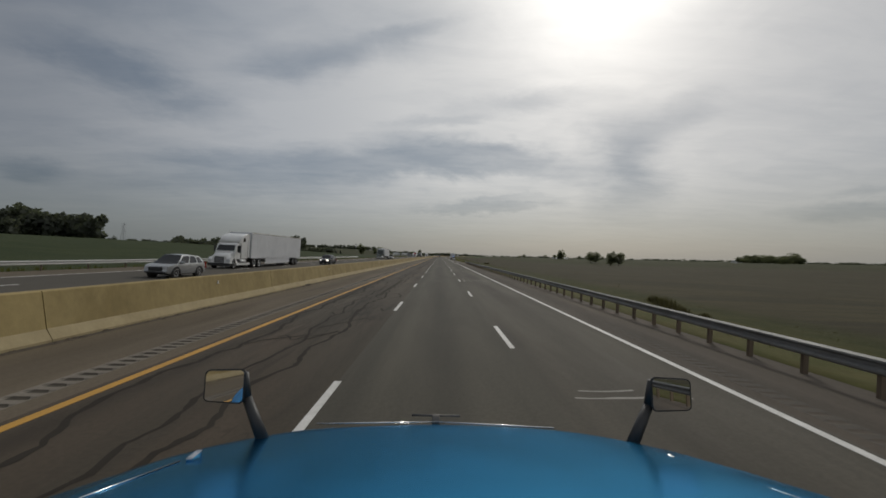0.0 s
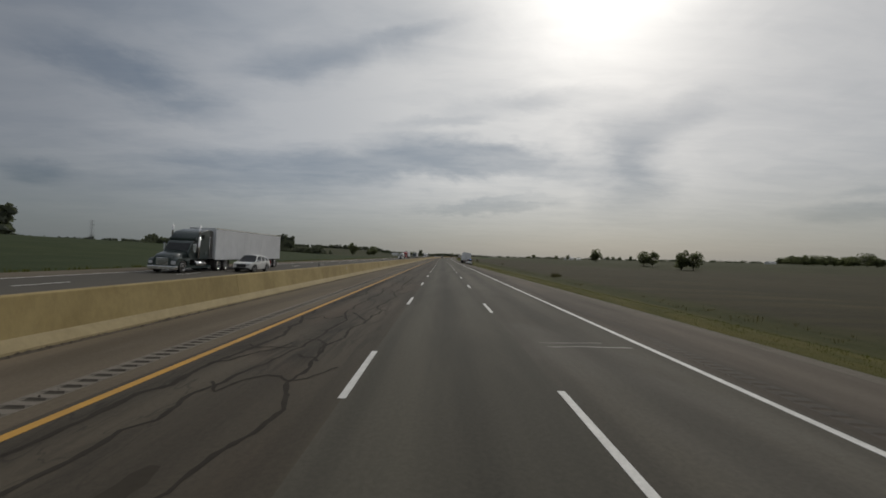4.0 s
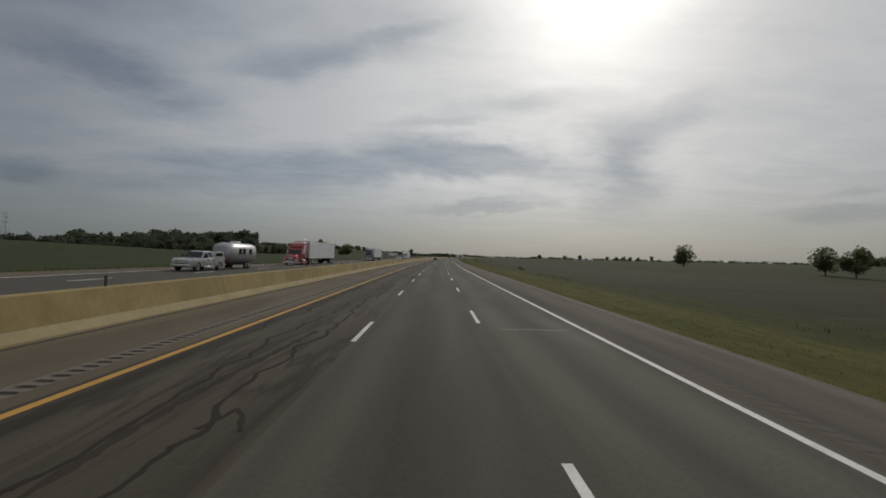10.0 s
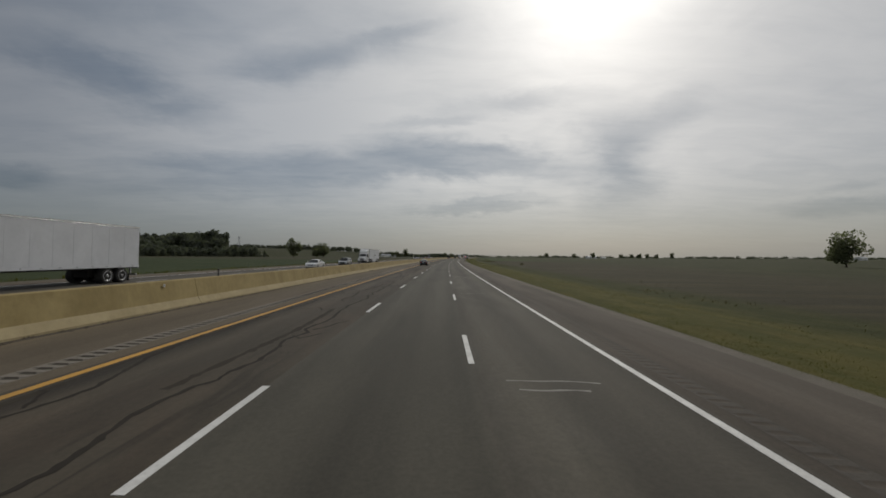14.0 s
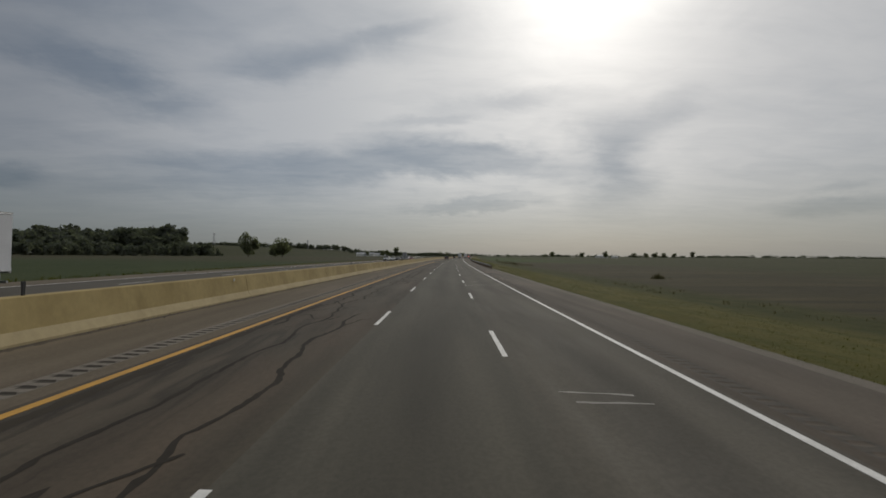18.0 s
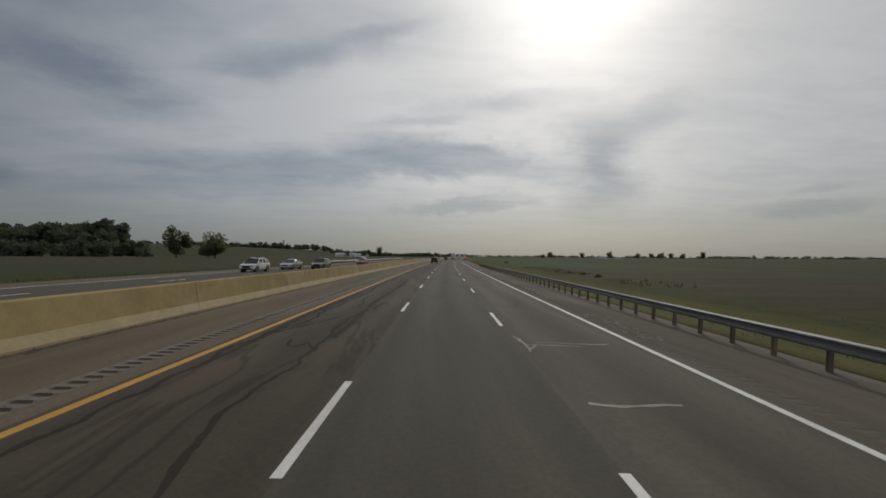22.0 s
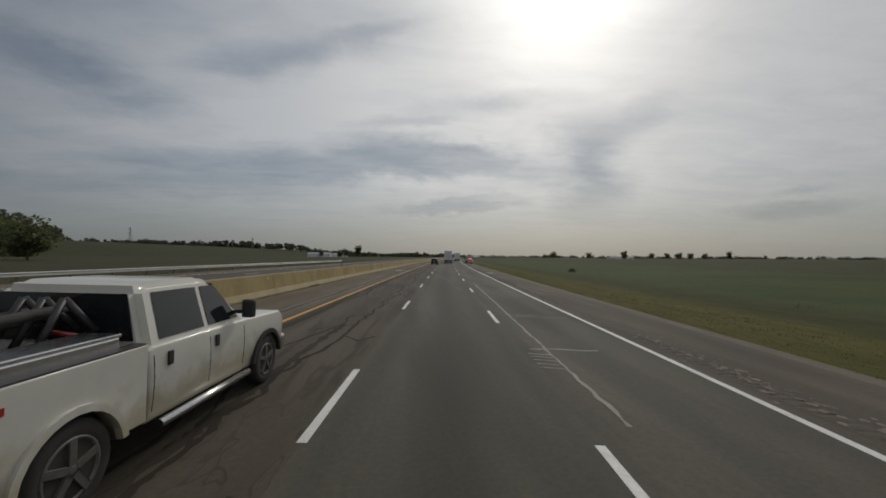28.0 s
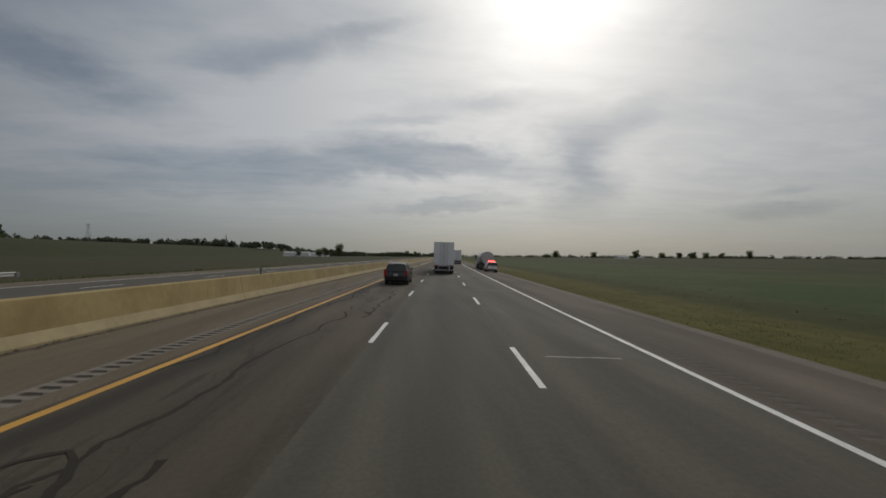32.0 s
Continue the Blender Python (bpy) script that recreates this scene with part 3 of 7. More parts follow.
def rumble_strip(name, x0, x1, s0, s1, mat, deep, floor_mat):
    """A milled strip: a groove 17 cm long every 30 cm, 2.5 cm deep."""
    verts, faces = [], []
    n = int((s1 - s0) / 0.305)
    # each row: along, depth and how far the scoop stays off the strip's edges
    prof = ((0.0, 0.0, 0.5), (0.13, 0.0, 0.13), (0.165, 0.75, 0.10), (0.21, 1.0, 0.08), (0.25, 0.75, 0.10), (0.29, 0.0, 0.13))
    wide = x1 - x0
    for i in range(n):
        for j, (ds, k, inset) in enumerate(prof):
            e = min(inset, 0.25) * (1.0 + 0.22 * noise.noise(Vector((i * 0.7, x0, j * 0.1))))
            for x, z in ((x0, 0.0), (x0 + wide * e * 2, k), (x1 - wide * e * 2, k), (x1, 0.0)):
                verts.append(at(s0 + i * 0.305 + ds, x, -0.003 - deep * z))
    rows = len(verts) // 4
    groove = []
    for i in range(rows - 1):
        for j in range(3):
            faces.append((4 * i + j, 4 * i + j + 1, 4 * i + j + 5, 4 * i + j + 4))
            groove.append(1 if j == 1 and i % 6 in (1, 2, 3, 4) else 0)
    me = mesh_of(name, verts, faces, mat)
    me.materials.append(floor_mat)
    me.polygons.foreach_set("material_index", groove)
    return tagged(new(name, me), "milled rumble strip grooves in the shoulder asphalt", "rumble strip", kind="structure")


# left grooves take the painted shade; the right ones keep the shoulder's asphalt
rumble_strip("rumble_strip_left", -6.68, -6.16, S_BACK, 930, RUMBLE, 0.028, RUMBLE_GROOVE_SHADE)
rumble_strip("rumble_strip_right", 5.62, 6.08, S_BACK, 930, RUMBLE_FAINT, 0.012, SHOULDER_RIGHT)
strip("rumble_far_left", "worn shoulder strip far ahead", "shoulder", -6.68, -6.16, 930, S_FRONT, RUMBLE, z=-0.004)
strip("rumble_far_right", "worn shoulder strip far ahead", "shoulder", 5.62, 6.08, 930, S_FRONT, RUMBLE, z=-0.004)


def line(name, label, x, width, s0, s1, mat):
    return strip(name, label, "road marking", x - width / 2, x + width / 2, s0, s1, mat, z=0.005, thick=0.02, step=6.0)


line("yellow_edge_line", "worn solid yellow line along the left lane", Y_LINE, 0.17, S_BACK, S_FRONT, YELLOW_PAINT)
line("white_edge_line", "worn solid white line along the right shoulder", W_LINE, 0.15, S_BACK, S_FRONT, WHITE_PAINT)
line("far_yellow_line", "solid yellow line beside the far median shoulder", -14.2, 0.15, S_BACK, S_FRONT, YELLOW_PAINT)
line("far_white_line", "solid white line along the far shoulder", -25.2, 0.15, S_BACK, S_FRONT, WHITE_PAINT)


def right_offset(s):
    """The right-hand dashes drift against the left-hand ones until the curve."""
    drift = ((-60, 0.0), (280, 0.2), (310, 0.0), (340, -0.75), (365, -1.3), (400, -1.4), (430, -2.2), (515, -1.0), (590, 0.2), (760, 0.0), (835, -0.3), (2000, -0.3))
    for (a, p), (b, q) in zip(drift, drift[1:]):
        if s <= b:
            break
    return 5.6 + 0.0318 * min(s, 495.0) + p + (q - p) * (s - a) / (b - a)


def dashes(name, label, x, places, length=3.12):
    row = thing(name, label, "road marking", kind="structure")
    for s in places:
        v, f = loft([(x - 0.065, -0.01), (x - 0.065, 0.005), (x + 0.065, 0.005), (x + 0.065, -0.01)], s, s + length, 2.0, close=True)
        link("dash", mesh_of("dash", v, [tuple(reversed(q)) for q in f], WHITE_PAINT), row)


PERIOD = 12.192
dashes("lane_line_left", "broken white line between left and middle lanes", L_LINE, [4.04 + PERIOD * k for k in range(-4, 100)])
right_places = []
for k in range(-5, 100):
    s = 4.04 + PERIOD * k
    for _ in range(6):
        s = 4.04 + PERIOD * k + right_offset(s)
    right_places.append(s)
dashes("lane_line_right", "broken white line between middle and right lanes", R_LINE, right_places)
dashes("far_lane_line_inner", "broken white line on the far carriageway", -17.75, [1.0 + PERIOD * k for k in range(-4, 95)])
dashes("far_lane_line_outer", "broken white line on the far carriageway", -21.4, [5.0 + PERIOD * k for k in range(-4, 95)])


# ---------------------------------------------------------------- median barrier
def barrier_height(s):
    return 1.24 - 0.12 * smooth((s - 150) / 250)


def build_barrier():
    wall = thing("median_barrier", "tan weathered concrete median barrier in long cast lengths", "barrier", kind="structure")
    length, s = 12.8, 9.6 - 12.8 * 4
    while s < 1700:
        e = s + length - 0.025
        h = barrier_height(s)
        prof = [(-9.97, 0.33), (-9.82, h - 0.03), (-9.79, h), (-9.59, h), (-9.56, h - 0.03), (-9.42, 0.33)]
        v, f = loft(prof, s, e, 6.4, close=True)
        link("panel", mesh_of("panel", v, [tuple(reversed(q)) for q in f], CONCRETE), wall)
        foot = [(-10.12, -0.05), (-10.12, 0.08), (-9.97, 0.335), (-9.42, 0.335), (-9.27, 0.08), (-9.27, -0.05)]
        v, f = loft(foot, s, e, 6.4, close=True)
        link("foot", mesh_of("foot", v, [tuple(reversed(q)) for q in f], FOOT), wall, "paler flared barrier foot")
        s += length


build_barrier()


# ---------------------------------------------------------------- guard rails, signs and fittings
def w_beam(x, z, face):
    """Outline of a W-beam rail, 31 cm high; face is the side that it shows to the road."""
    d = 0.065 * face
    out = [(x, z), (x + d, z - 0.04), (x + d, z - 0.08), (x, z - 0.125), (x, z - 0.185), (x + d, z - 0.23), (x + d, z - 0.27), (x, z - 0.31)]
    back = [(a - 0.006 * face, b) for a, b in out[::-1]]
    return out + back


def guard_rail(label, x, s0, s1, face, top, post_mat, spacing=1.52, steel=None):
    rail = thing("guard_rail", label, "guard rail", kind="structure")
    s = s0
    while s < s1 - 0.5:
        e = min(s + 3.81, s1)
        v, f = loft(w_beam(x, top, face), s, e + 0.03, 1.9, close=True)
        link("rail", mesh_of("rail", v, f if face > 0 else [tuple(reversed(q)) for q in f], steel or STEEL), rail)
        s = e
    bm = bmesh.new()
    box(bm, -0.06, -0.04, -0.9, 0.06, 0.04, top - 0.06, 0.008)
    me = bpy.data.meshes.new("post")
    bm.to_mesh(me), bm.free()
    me.materials.append(post_mat)
    bm = bmesh.new()
    box(bm, -0.065, -0.04, -0.15, 0.065, 0.04, 0.12, 0.006)
    mb = bpy.data.meshes.new("block")
    bm.to_mesh(mb), bm.free()
    mb.materials.append(post_mat)
    n = int((s1 - s0) / spacing)
    for i in range(n + 1):
        s = s0 + i * spacing
        p = link("post", me, rail)
        p.matrix_world = stand(s, x - 0.22 * face, 0.0)
        b = link("block", mb, p)
        b.matrix_world = stand(s, x - 0.085 * face, top - 0.16)
    # a flared end piece
    v, f = loft([(x - 0.01, top - 0.02), (x + 0.09 * face, top - 0.02), (x + 0.09 * face, top - 0.33), (x - 0.01, top - 0.33)], s0 - 0.25, s0, 0.3, close=True)
    link("end_shoe", mesh_of("end_shoe", v, f, STEEL), rail, "blunt steel end piece")
    v, f = loft([(x - 0.01, top - 0.02), (x + 0.09 * face, top - 0.02), (x + 0.09 * face, top - 0.33), (x - 0.01, top - 0.33)], s1, s1 + 0.25, 0.3, close=True)
    link("end_shoe", mesh_of("end_shoe", v, f, STEEL), rail, "blunt steel end piece")


guard_rail("galvanised steel guard rail on weathered wooden posts beside the shoulder", 7.75, -40, 121, -1, 0.76, POST_WOOD)
guard_rail("galvanised steel guard rail on weathered wooden posts beside the shoulder", 8.45, 605, 731, -1, 0.82, POST_WOOD)
guard_rail("galvanised steel guard rail along the far shoulder", -28.3, -40, 137, 1, 0.74, POST_WOOD, 3.81, LIT_STEEL)
guard_rail("galvanised steel guard rail along the far shoulder", -28.3, 712, 849, 1, 0.74, POST_WOOD, 3.81, LIT_STEEL)


def grass_bank(x, s0, s1):
    """Turf that comes up to the posts of a guard rail."""
    v, f = loft([(x, -0.02), (x + 0.05, 0.025), (x + 0.5, 0.045), (x + 1.2, 0.03), (11.6, -0.06)], s0, s1, 3.0)
    me = mesh_of("grass_bank", v, [tuple(reversed(q)) for q in f], TURF, True)
    tagged(new("grass_bank", me), "rough turf growing up to the guard rail posts", "grass", kind="structure")


TURF = material("roadside_turf", (0.066, 0.068, 0.022), 0.95, vary=(0.096, 0.084, 0.034), big_scale=0.7, fine_scale=5.0, big_amount=0.8, fine_amount=0.7, bump=1.0, bump_scale=9.0, stretch=(1, 0.5, 1), spec=0.1)
grass_bank(8.25, -40, 123)
grass_bank(9.35, 603, 733)

DARK_STEEL = material("dark_weathered_steel", (0.10, 0.10, 0.10), 0.6, 0.4, vary=(0.07, 0.065, 0.06), big_scale=3.0)
GREY_BACK = material("bare_sign_back", (0.30, 0.31, 0.32), 0.5, 0.6, vary=(0.22, 0.23, 0.24), big_scale=2.0)


def barrier_sign(s, shape, label):
    top = barrier_height(s)
    sign = thing("road_sign", label, "road sign", m=stand(s, -9.69, top))
    bm = bmesh.new()
    box(bm, -0.13, -0.12, 0.0, 0.13, 0.12, 0.02, 0.004)
    for sx in (-0.1, 0.1):
        for sy in (-0.09, 0.09):
            rod(bm, (sx, sy, 0.02), (sx, sy, 0.05), 0.014)
    part("base_plate", bm, DULL_STEEL, sign)
    tall = 1.80 if shape == "diamond" else 1.72
    bm = bmesh.new()
    box(bm, -0.035, -0.06, 0.02, 0.035, -0.01, tall, 0.004)
    part("post", bm, DARK_STEEL, sign, "dark steel sign post")
    bm = bmesh.new()
    if shape == "diamond":
        box(bm, -0.54, 0.0, -0.54, 0.54, 0.004, 0.54, m=Matrix.Translation((0, 0, 1.0)) @ Matrix.Rotation(radians(45), 4, "Y"))
        zs = (0.65, 1.30)
    else:
        box(bm, -0.46, 0.0, 0.16, 0.46, 0.004, 1.70)
        zs = (0.55, 1.3)
    part("panel", bm, GREY_BACK, sign, "bare grey metal back of a sign panel")
    for z in zs:
        part("bracket", a_box(-0.16, -0.015, z - 0.03, 0.16, -0.002, z + 0.03, 0.003), DULL_STEEL, sign)


barrier_sign(124.6, "diamond", "diamond road sign on the barrier, seen from its bare back")
barrier_sign(372.4, "diamond", "diamond road sign on the barrier, seen from its bare back")
barrier_sign(616.0, "tall", "tall rectangular road sign on the barrier, seen from its back")

# short reflector posts on the barrier's cap
MARKER = thing("barrier_marker", "short dark reflector post on the barrier cap", "road marker", "markers on the barrier")
part("stem", a_box(-0.02, -0.035, 0.0, 0.02, 0.035, 0.22, 0.006), BLACK_PLASTIC, MARKER)
part("reflector", a_box(-0.022, -0.042, 0.22, 0.022, 0.042, 0.34, 0.006), BLACK_PLASTIC, MARKER, "dark reflector head")
MARKER.matrix_world = stand(118.0, -9.69, barrier_height(118))
for s in (150, 182, 214, 246, 278, 310.5, 340, 362.5, 402, 434, 466, 505, 537, 569, 606.5, 652.3, 684, 716, 748, 780, 812, 844):
    copy_thing(MARKER, stand(s, -9.69, barrier_height(s)))
# small white reflectors on the barrier's face
TAB = thing("barrier_reflector", "small white reflector tab on the barrier face", "reflector", "reflectors on the barrier")
part("tab", a_box(-0.012, -0.03, 0.0, 0.03, 0.03, 0.12, 0.005), WHITE_PAINT, TAB, "white plastic tab")
TAB.matrix_world = stand(8.4, -9.52, 0.92)
for s in (17.0, 34, 62, 93, 126.0, 158, 190, 222, 254, 286, 330, 364, 396, 430, 462, 494, 514, 546, 578, 610, 648, 669, 700, 732, 764, 796, 830, 831.2):
    copy_thing(TAB, stand(s, -9.49, 0.88))

DARK_GAP = material("drain_slot_shadow", (0.012, 0.011, 0.010), 0.95)
RUBBISH = material("swept_grit", (0.075, 0.058, 0.04), 0.95, vary=(0.04, 0.035, 0.025), big_scale=2.0, fine_scale=25.0, bump=0.8)
# solid near-black blocks: the shade inside each slot is put into the colour
for s, l in ((27.5, 0.9), (121.5, 3.2), (253.0, 1.6), (367.8, 4.0), (612.0, 3.2), (470, 2.4), (770, 2.0)):
    v, f = loft([(-9.40, -0.02), (-9.40, 0.085), (-9.262, 0.085), (-9.262, -0.02)], s, s + l, 1.0, close=True)
    tagged(new("drain_slot", mesh_of("drain_slot", v, [tuple(reversed(q)) for q in f], DARK_GAP)), "dark drainage slot at the foot of the barrier", "drain slot", kind="structure")


def build_grit():
    """Dirt and weeds swept up along the foot of the barrier."""
    rnd = random.Random(5)
    verts, faces = [], []
    for i in range(6000):
        s = rnd.uniform(-20, 900)
        if noise.noise(Vector((s * 0.03, 1.0, 0))) + 0.25 * noise.noise(Vector((s * 0.3, 4.0, 0))) < -0.12:
            continue
        p = at(s, -9.26 + abs(rnd.gauss(0, 0.07)), -0.004)
        r, h = rnd.uniform(0.03, 0.13), rnd.uniform(0.01, 0.07)
        b = len(verts)
        a0 = rnd.uniform(0, 6)
        for j in range(5):
            verts.append((p.x + r * math.cos(a0 + j * 1.257) * 0.7, p.y + r * 2.0 * math.sin(a0 + j * 1.257), p.z - 0.01))
        verts.append((p.x, p.y, p.z + h))
        faces += [(b + j, b + (j + 1) % 5, b + 5) for j in range(5)]
    tagged(new("swept_grit", mesh_of("swept_grit", verts, faces, RUBBISH)), "dark grit and debris swept along the barrier foot", "grit", kind="stuff")


build_grit()
v, f = loft([(-9.272, -0.003), (-9.268, 0.022), (-9.19, 0.008), (-9.13, -0.004)], -40, 900, 8.0)
tagged(new("dirt_line", mesh_of("dirt_line", v, [tuple(reversed(q)) for q in f], RUBBISH)), "thin dark line of dirt along the barrier foot", "dirt", kind="stuff")

def build_crumbs():
    """Pale broken bits of surface along the right rumble strip."""
    rnd = random.Random(8)
    verts, faces = [], []
    for _ in range(5200):
        s = rnd.uniform(560, 780)
        if noise.noise(Vector((s * 0.09, 7.0, 0))) < 0.02:
            continue
        p, r, a0 = at(s, 6.05 + rnd.gauss(0, 0.22), 0.0), rnd.uniform(0.015, 0.075), rnd.uniform(0, 6)
        b = len(verts)
        for q in range(5):
            rr = r * rnd.uniform(0.6, 1.2)
            verts.append((p.x + rr * math.cos(a0 + q * 1.257), p.y + rr * 1.5 * math.sin(a0 + q * 1.257), p.z + 0.001))
        verts.append((p.x, p.y, p.z + r * 0.3 + 0.004))
        faces += [(b + q, b + (q + 1) % 5, b + 5) for q in range(5)]
    tagged(new("surface_crumbs", mesh_of("surface_crumbs", verts, faces, CRUMB)), "pale crumbs of broken asphalt on the shoulder", "grit", kind="stuff")


CRUMB = material("pale_asphalt_crumbs", (0.20, 0.165, 0.135), 0.95, vary=(0.13, 0.105, 0.085), big_scale=1.5, fine_scale=10.0, per_island=0.5)
build_crumbs()

# white survey patches on both shoulders
for s, x0, x1 in ((398.9, 6.40, 7.42), (399.5, -7.35, -6.45), (802.8, 6.25, 7.25), (803.2, -7.6, -6.75)):
    v, f = loft([(x0, -0.012), (x0, 0.004), (x1, 0.004), (x1, -0.012)], s - 0.35, s + 0.38, 0.8, close=True)
    tagged(new("painted_patch", mesh_of("painted_patch", v, [tuple(reversed(q)) for q in f], WHITE_PAINT)), "white painted rectangle on the shoulder asphalt", "road marking", "white patches", "structure")


# ---------------------------------------------------------------- cracks, seals and stains
def ribbon(points, width, z=0.004, ragged=0.0, rnd=None):
    """A band along points (s, x) lying on the pavement."""
    verts, faces = [], []
    for i, (s, x) in enumerate(points):
        a, b = points[max(0, i - 1)], points[min(len(points) - 1, i + 1)]
        ds, dxx = b[0] - a[0], b[1] - a[1]
        l = math.hypot(ds, dxx) or 1.0
        wd = width * 0.5 * (1 + (rnd.uniform(-ragged, ragged) if rnd else 0))
        verts.append(at(s - dxx / l * wd, x + ds / l * wd, z))
        verts.append(at(s + dxx / l * wd, x - ds / l * wd, z))
    for i in range(len(points) - 1):
        faces.append((2 * i, 2 * i + 1, 2 * i + 3, 2 * i + 2))
    return verts, faces


def gather(name, label, category, mat, ribbons):
    verts, faces = [], []
    for v, f in ribbons:
        b = len(verts)
        verts += v
        faces += [tuple(reversed([i + b for i in q])) for q in f]
    return tagged(new(name, mesh_of(name, verts, faces, mat)), label, category, kind="stuff")


def build_cracks():
    rnd = random.Random(11)
    tar = []

    def rough_path(pts):
        """The same path with small jags between its corners."""
        out = []
        for (a, b), (c, d) in zip(pts, pts[1:]):
            n = max(1, int(math.hypot(c - a, d - b) / 0.14))
            out += [(a + (c - a) * i / n + rnd.uniform(-.03, .03), b + (d - b) * i / n + rnd.uniform(-.022, .022)) for i in range(n)]
        return out + [pts[-1]]

    # long wandering seals in the left lane, with side branches
    for x0 in (-4.95, -3.85, -2.95):
        s, x = -30.0, x0
        run = []
        while s < 930:
            x += rnd.uniform(-0.2, 0.2) + (x0 - x) * 0.2
            run.append((s, x))
            s += rnd.uniform(0.35, 0.9)
            if rnd.random() < 0.014:
                if len(run) > 3:
                    tar.append(ribbon(rough_path(run), rnd.uniform(0.07, 0.11), 0.004, 0.4, rnd))
                run, s = [], s + rnd.uniform(6, 24)
            if rnd.random() < 0.08:
                b, bs, bx, side = [], s, x, rnd.choice((-1, 1))
                for _ in range(rnd.randint(3, 8)):
                    b.append((bs, bx))
                    bs, bx = bs + rnd.uniform(-0.5, 0.9), bx + side * rnd.uniform(0.12, 0.42)
                    if not -5.3 < bx < -1.95:
                        break
                if len(b) > 2:
                    tar.append(ribbon(rough_path(b), rnd.uniform(0.05, 0.085), 0.006, 0.4, rnd))
        if len(run) > 3:
            tar.append(ribbon(rough_path(run), rnd.uniform(0.07, 0.11), 0.004, 0.4, rnd))
    # loops of tar
    for s0 in (396, 399.5, 392, 560, 820, 826, 16, 22, 340, 375, 690):
        cx, r = rnd.uniform(-4.6, -2.6), rnd.uniform(0.35, 0.9)
        ring = [(s0 + 2.2 * r * math.sin(a) + rnd.uniform(-.15, .15), cx + r * math.cos(a) + rnd.uniform(-.08, .08)) for a in [i * 0.42 for i in range(rnd.randint(10, 17))]]
        tar.append(ribbon(rough_path(ring), 0.085, 0.008, 0.35, rnd))
    # broad old smears beside the seals
    smear = []
    for x0 in (-5.15, -3.3):
        s = -30.0 + rnd.uniform(0, 10)
        while s < 930:
            n = rnd.randint(6, 26)
            run = [(s + i * 1.1, x0 + 0.35 * noise.noise(Vector(((s + i * 1.1) * 0.11, x0, 2.0)))) for i in range(n)]
            smear.append(ribbon(rough_path(run), rnd.uniform(0.12, 0.24), 0.002, 0.5, rnd))
            s += n * 1.1 + rnd.uniform(10, 45)
    gather("tar_smears", "broad worn dark smears along the left lane", "stain", SMEAR, smear)
    gather("tar_seals", "black tar bands sealing cracks in the left lane", "crack seal", TAR, tar)
    pale = []

    def across(s, x0, x1, w=0.07):
        pts, x = [], x0
        while x < x1:
            pts.append((s + 0.16 * noise.noise(Vector((x * 1.3, s, 0))), x))
            x += 0.25
        pale.append(ribbon(pts, w, 0.004, 0.5, rnd))

    def wander(pts, w=0.08):
        out = []
        for (a, b), (c, d) in zip(pts, pts[1:]):
            n = max(3, int(math.hypot(c - a, d - b) / 0.3))
            for i in range(n):
                k = i / n
                out.append((a + (c - a) * k + rnd.uniform(-.06, .06), b + (d - b) * k + rnd.uniform(-.03, .03)))
        pale.append(ribbon(out + [pts[-1]], w * 0.7, 0.006, 0.5, rnd))

    for s in (6.6, 37, 58, 75.5, 102.1, 113, 130, 152, 187.0, 190.6, 215.75, 231, 249.6, 253, 262, 290, 311.0, 338.0, 343, 366.7, 377, 397.7, 403.3, 421.8, 440, 459, 481, 512.5,
              516, 534, 563.5, 585.8, 590.4, 606.4, 632.3, 628.1, 657.6, 678.2, 697.0, 714, 731, 753.0, 758.5, 775.5, 789.2, 805, 815.3, 832, 850, 871, 890):
        across(s, 2.0 + rnd.uniform(-0.1, 0.7), 4.9 - rnd.uniform(0, 1.3), rnd.uniform(0.05, 0.09))
        if rnd.random() < 0.45:
            across(s + rnd.uniform(0.25, 0.5), 2.4, rnd.uniform(3.2, 4.8), 0.06)
    for i in range(5):
        across(751.3 + i * 0.3, 1.95, 2.5, 0.07)
    # a stepped seam and other drawn-out cracks in the right lane
    wander([(94.7, 2.18), (95.8, 2.25), (96.4, 2.2), (97.3, 2.2)], 0.12)
    wander([(96.6, 2.4), (96.75, 3.3), (96.95, 3.55), (97.6, 3.8), (98.6, 4.06), (99.5, 4.18), (100.4, 3.95)], 0.11)
    wander([(188, 2.2), (191, 2.0), (196, 1.95), (200, 1.9)], 0.09)
    wander([(216.25, 1.96), (215.95, 2.1), (215.8, 2.22), (216.15, 2.32), (216.25, 1.98)], 0.09)
    wander([(215.75, 2.2), (215.2, 2.14), (214.6, 2.1)], 0.13)
    wander([(244.5, 2.06), (245.5, 2.2), (246.7, 2.33), (248, 2.32), (251.5, 2.3)], 0.08)
    wander([(559.7, 1.74), (559.4, 1.9), (559.4, 2.4), (559.5, 3.0), (559.55, 4.7)], 0.09)
    wander([(559.4, 1.86), (557.9, 1.86)], 0.10)
    wander([(559.5, 3.56), (559.3, 3.07), (559.1, 2.7), (558.6, 2.36), (557.9, 1.98)], 0.10)
    wander([(602.5, 2.4), (603.2, 3.2), (603.6, 4.6)], 0.09)
    wander([(633.4, 1.95), (632.8, 2.02), (632.0, 2.08), (631.5, 2.0), (632.3, 2.32)], 0.10)
    wander([(689.5, 3.3), (690.8, 3.2), (692.3, 3.1), (692.0, 4.0)], 0.09)
    wander([(748.4, 2.48), (752, 2.5), (758, 2.52), (765, 2.55), (776, 2.5)], 0.10)
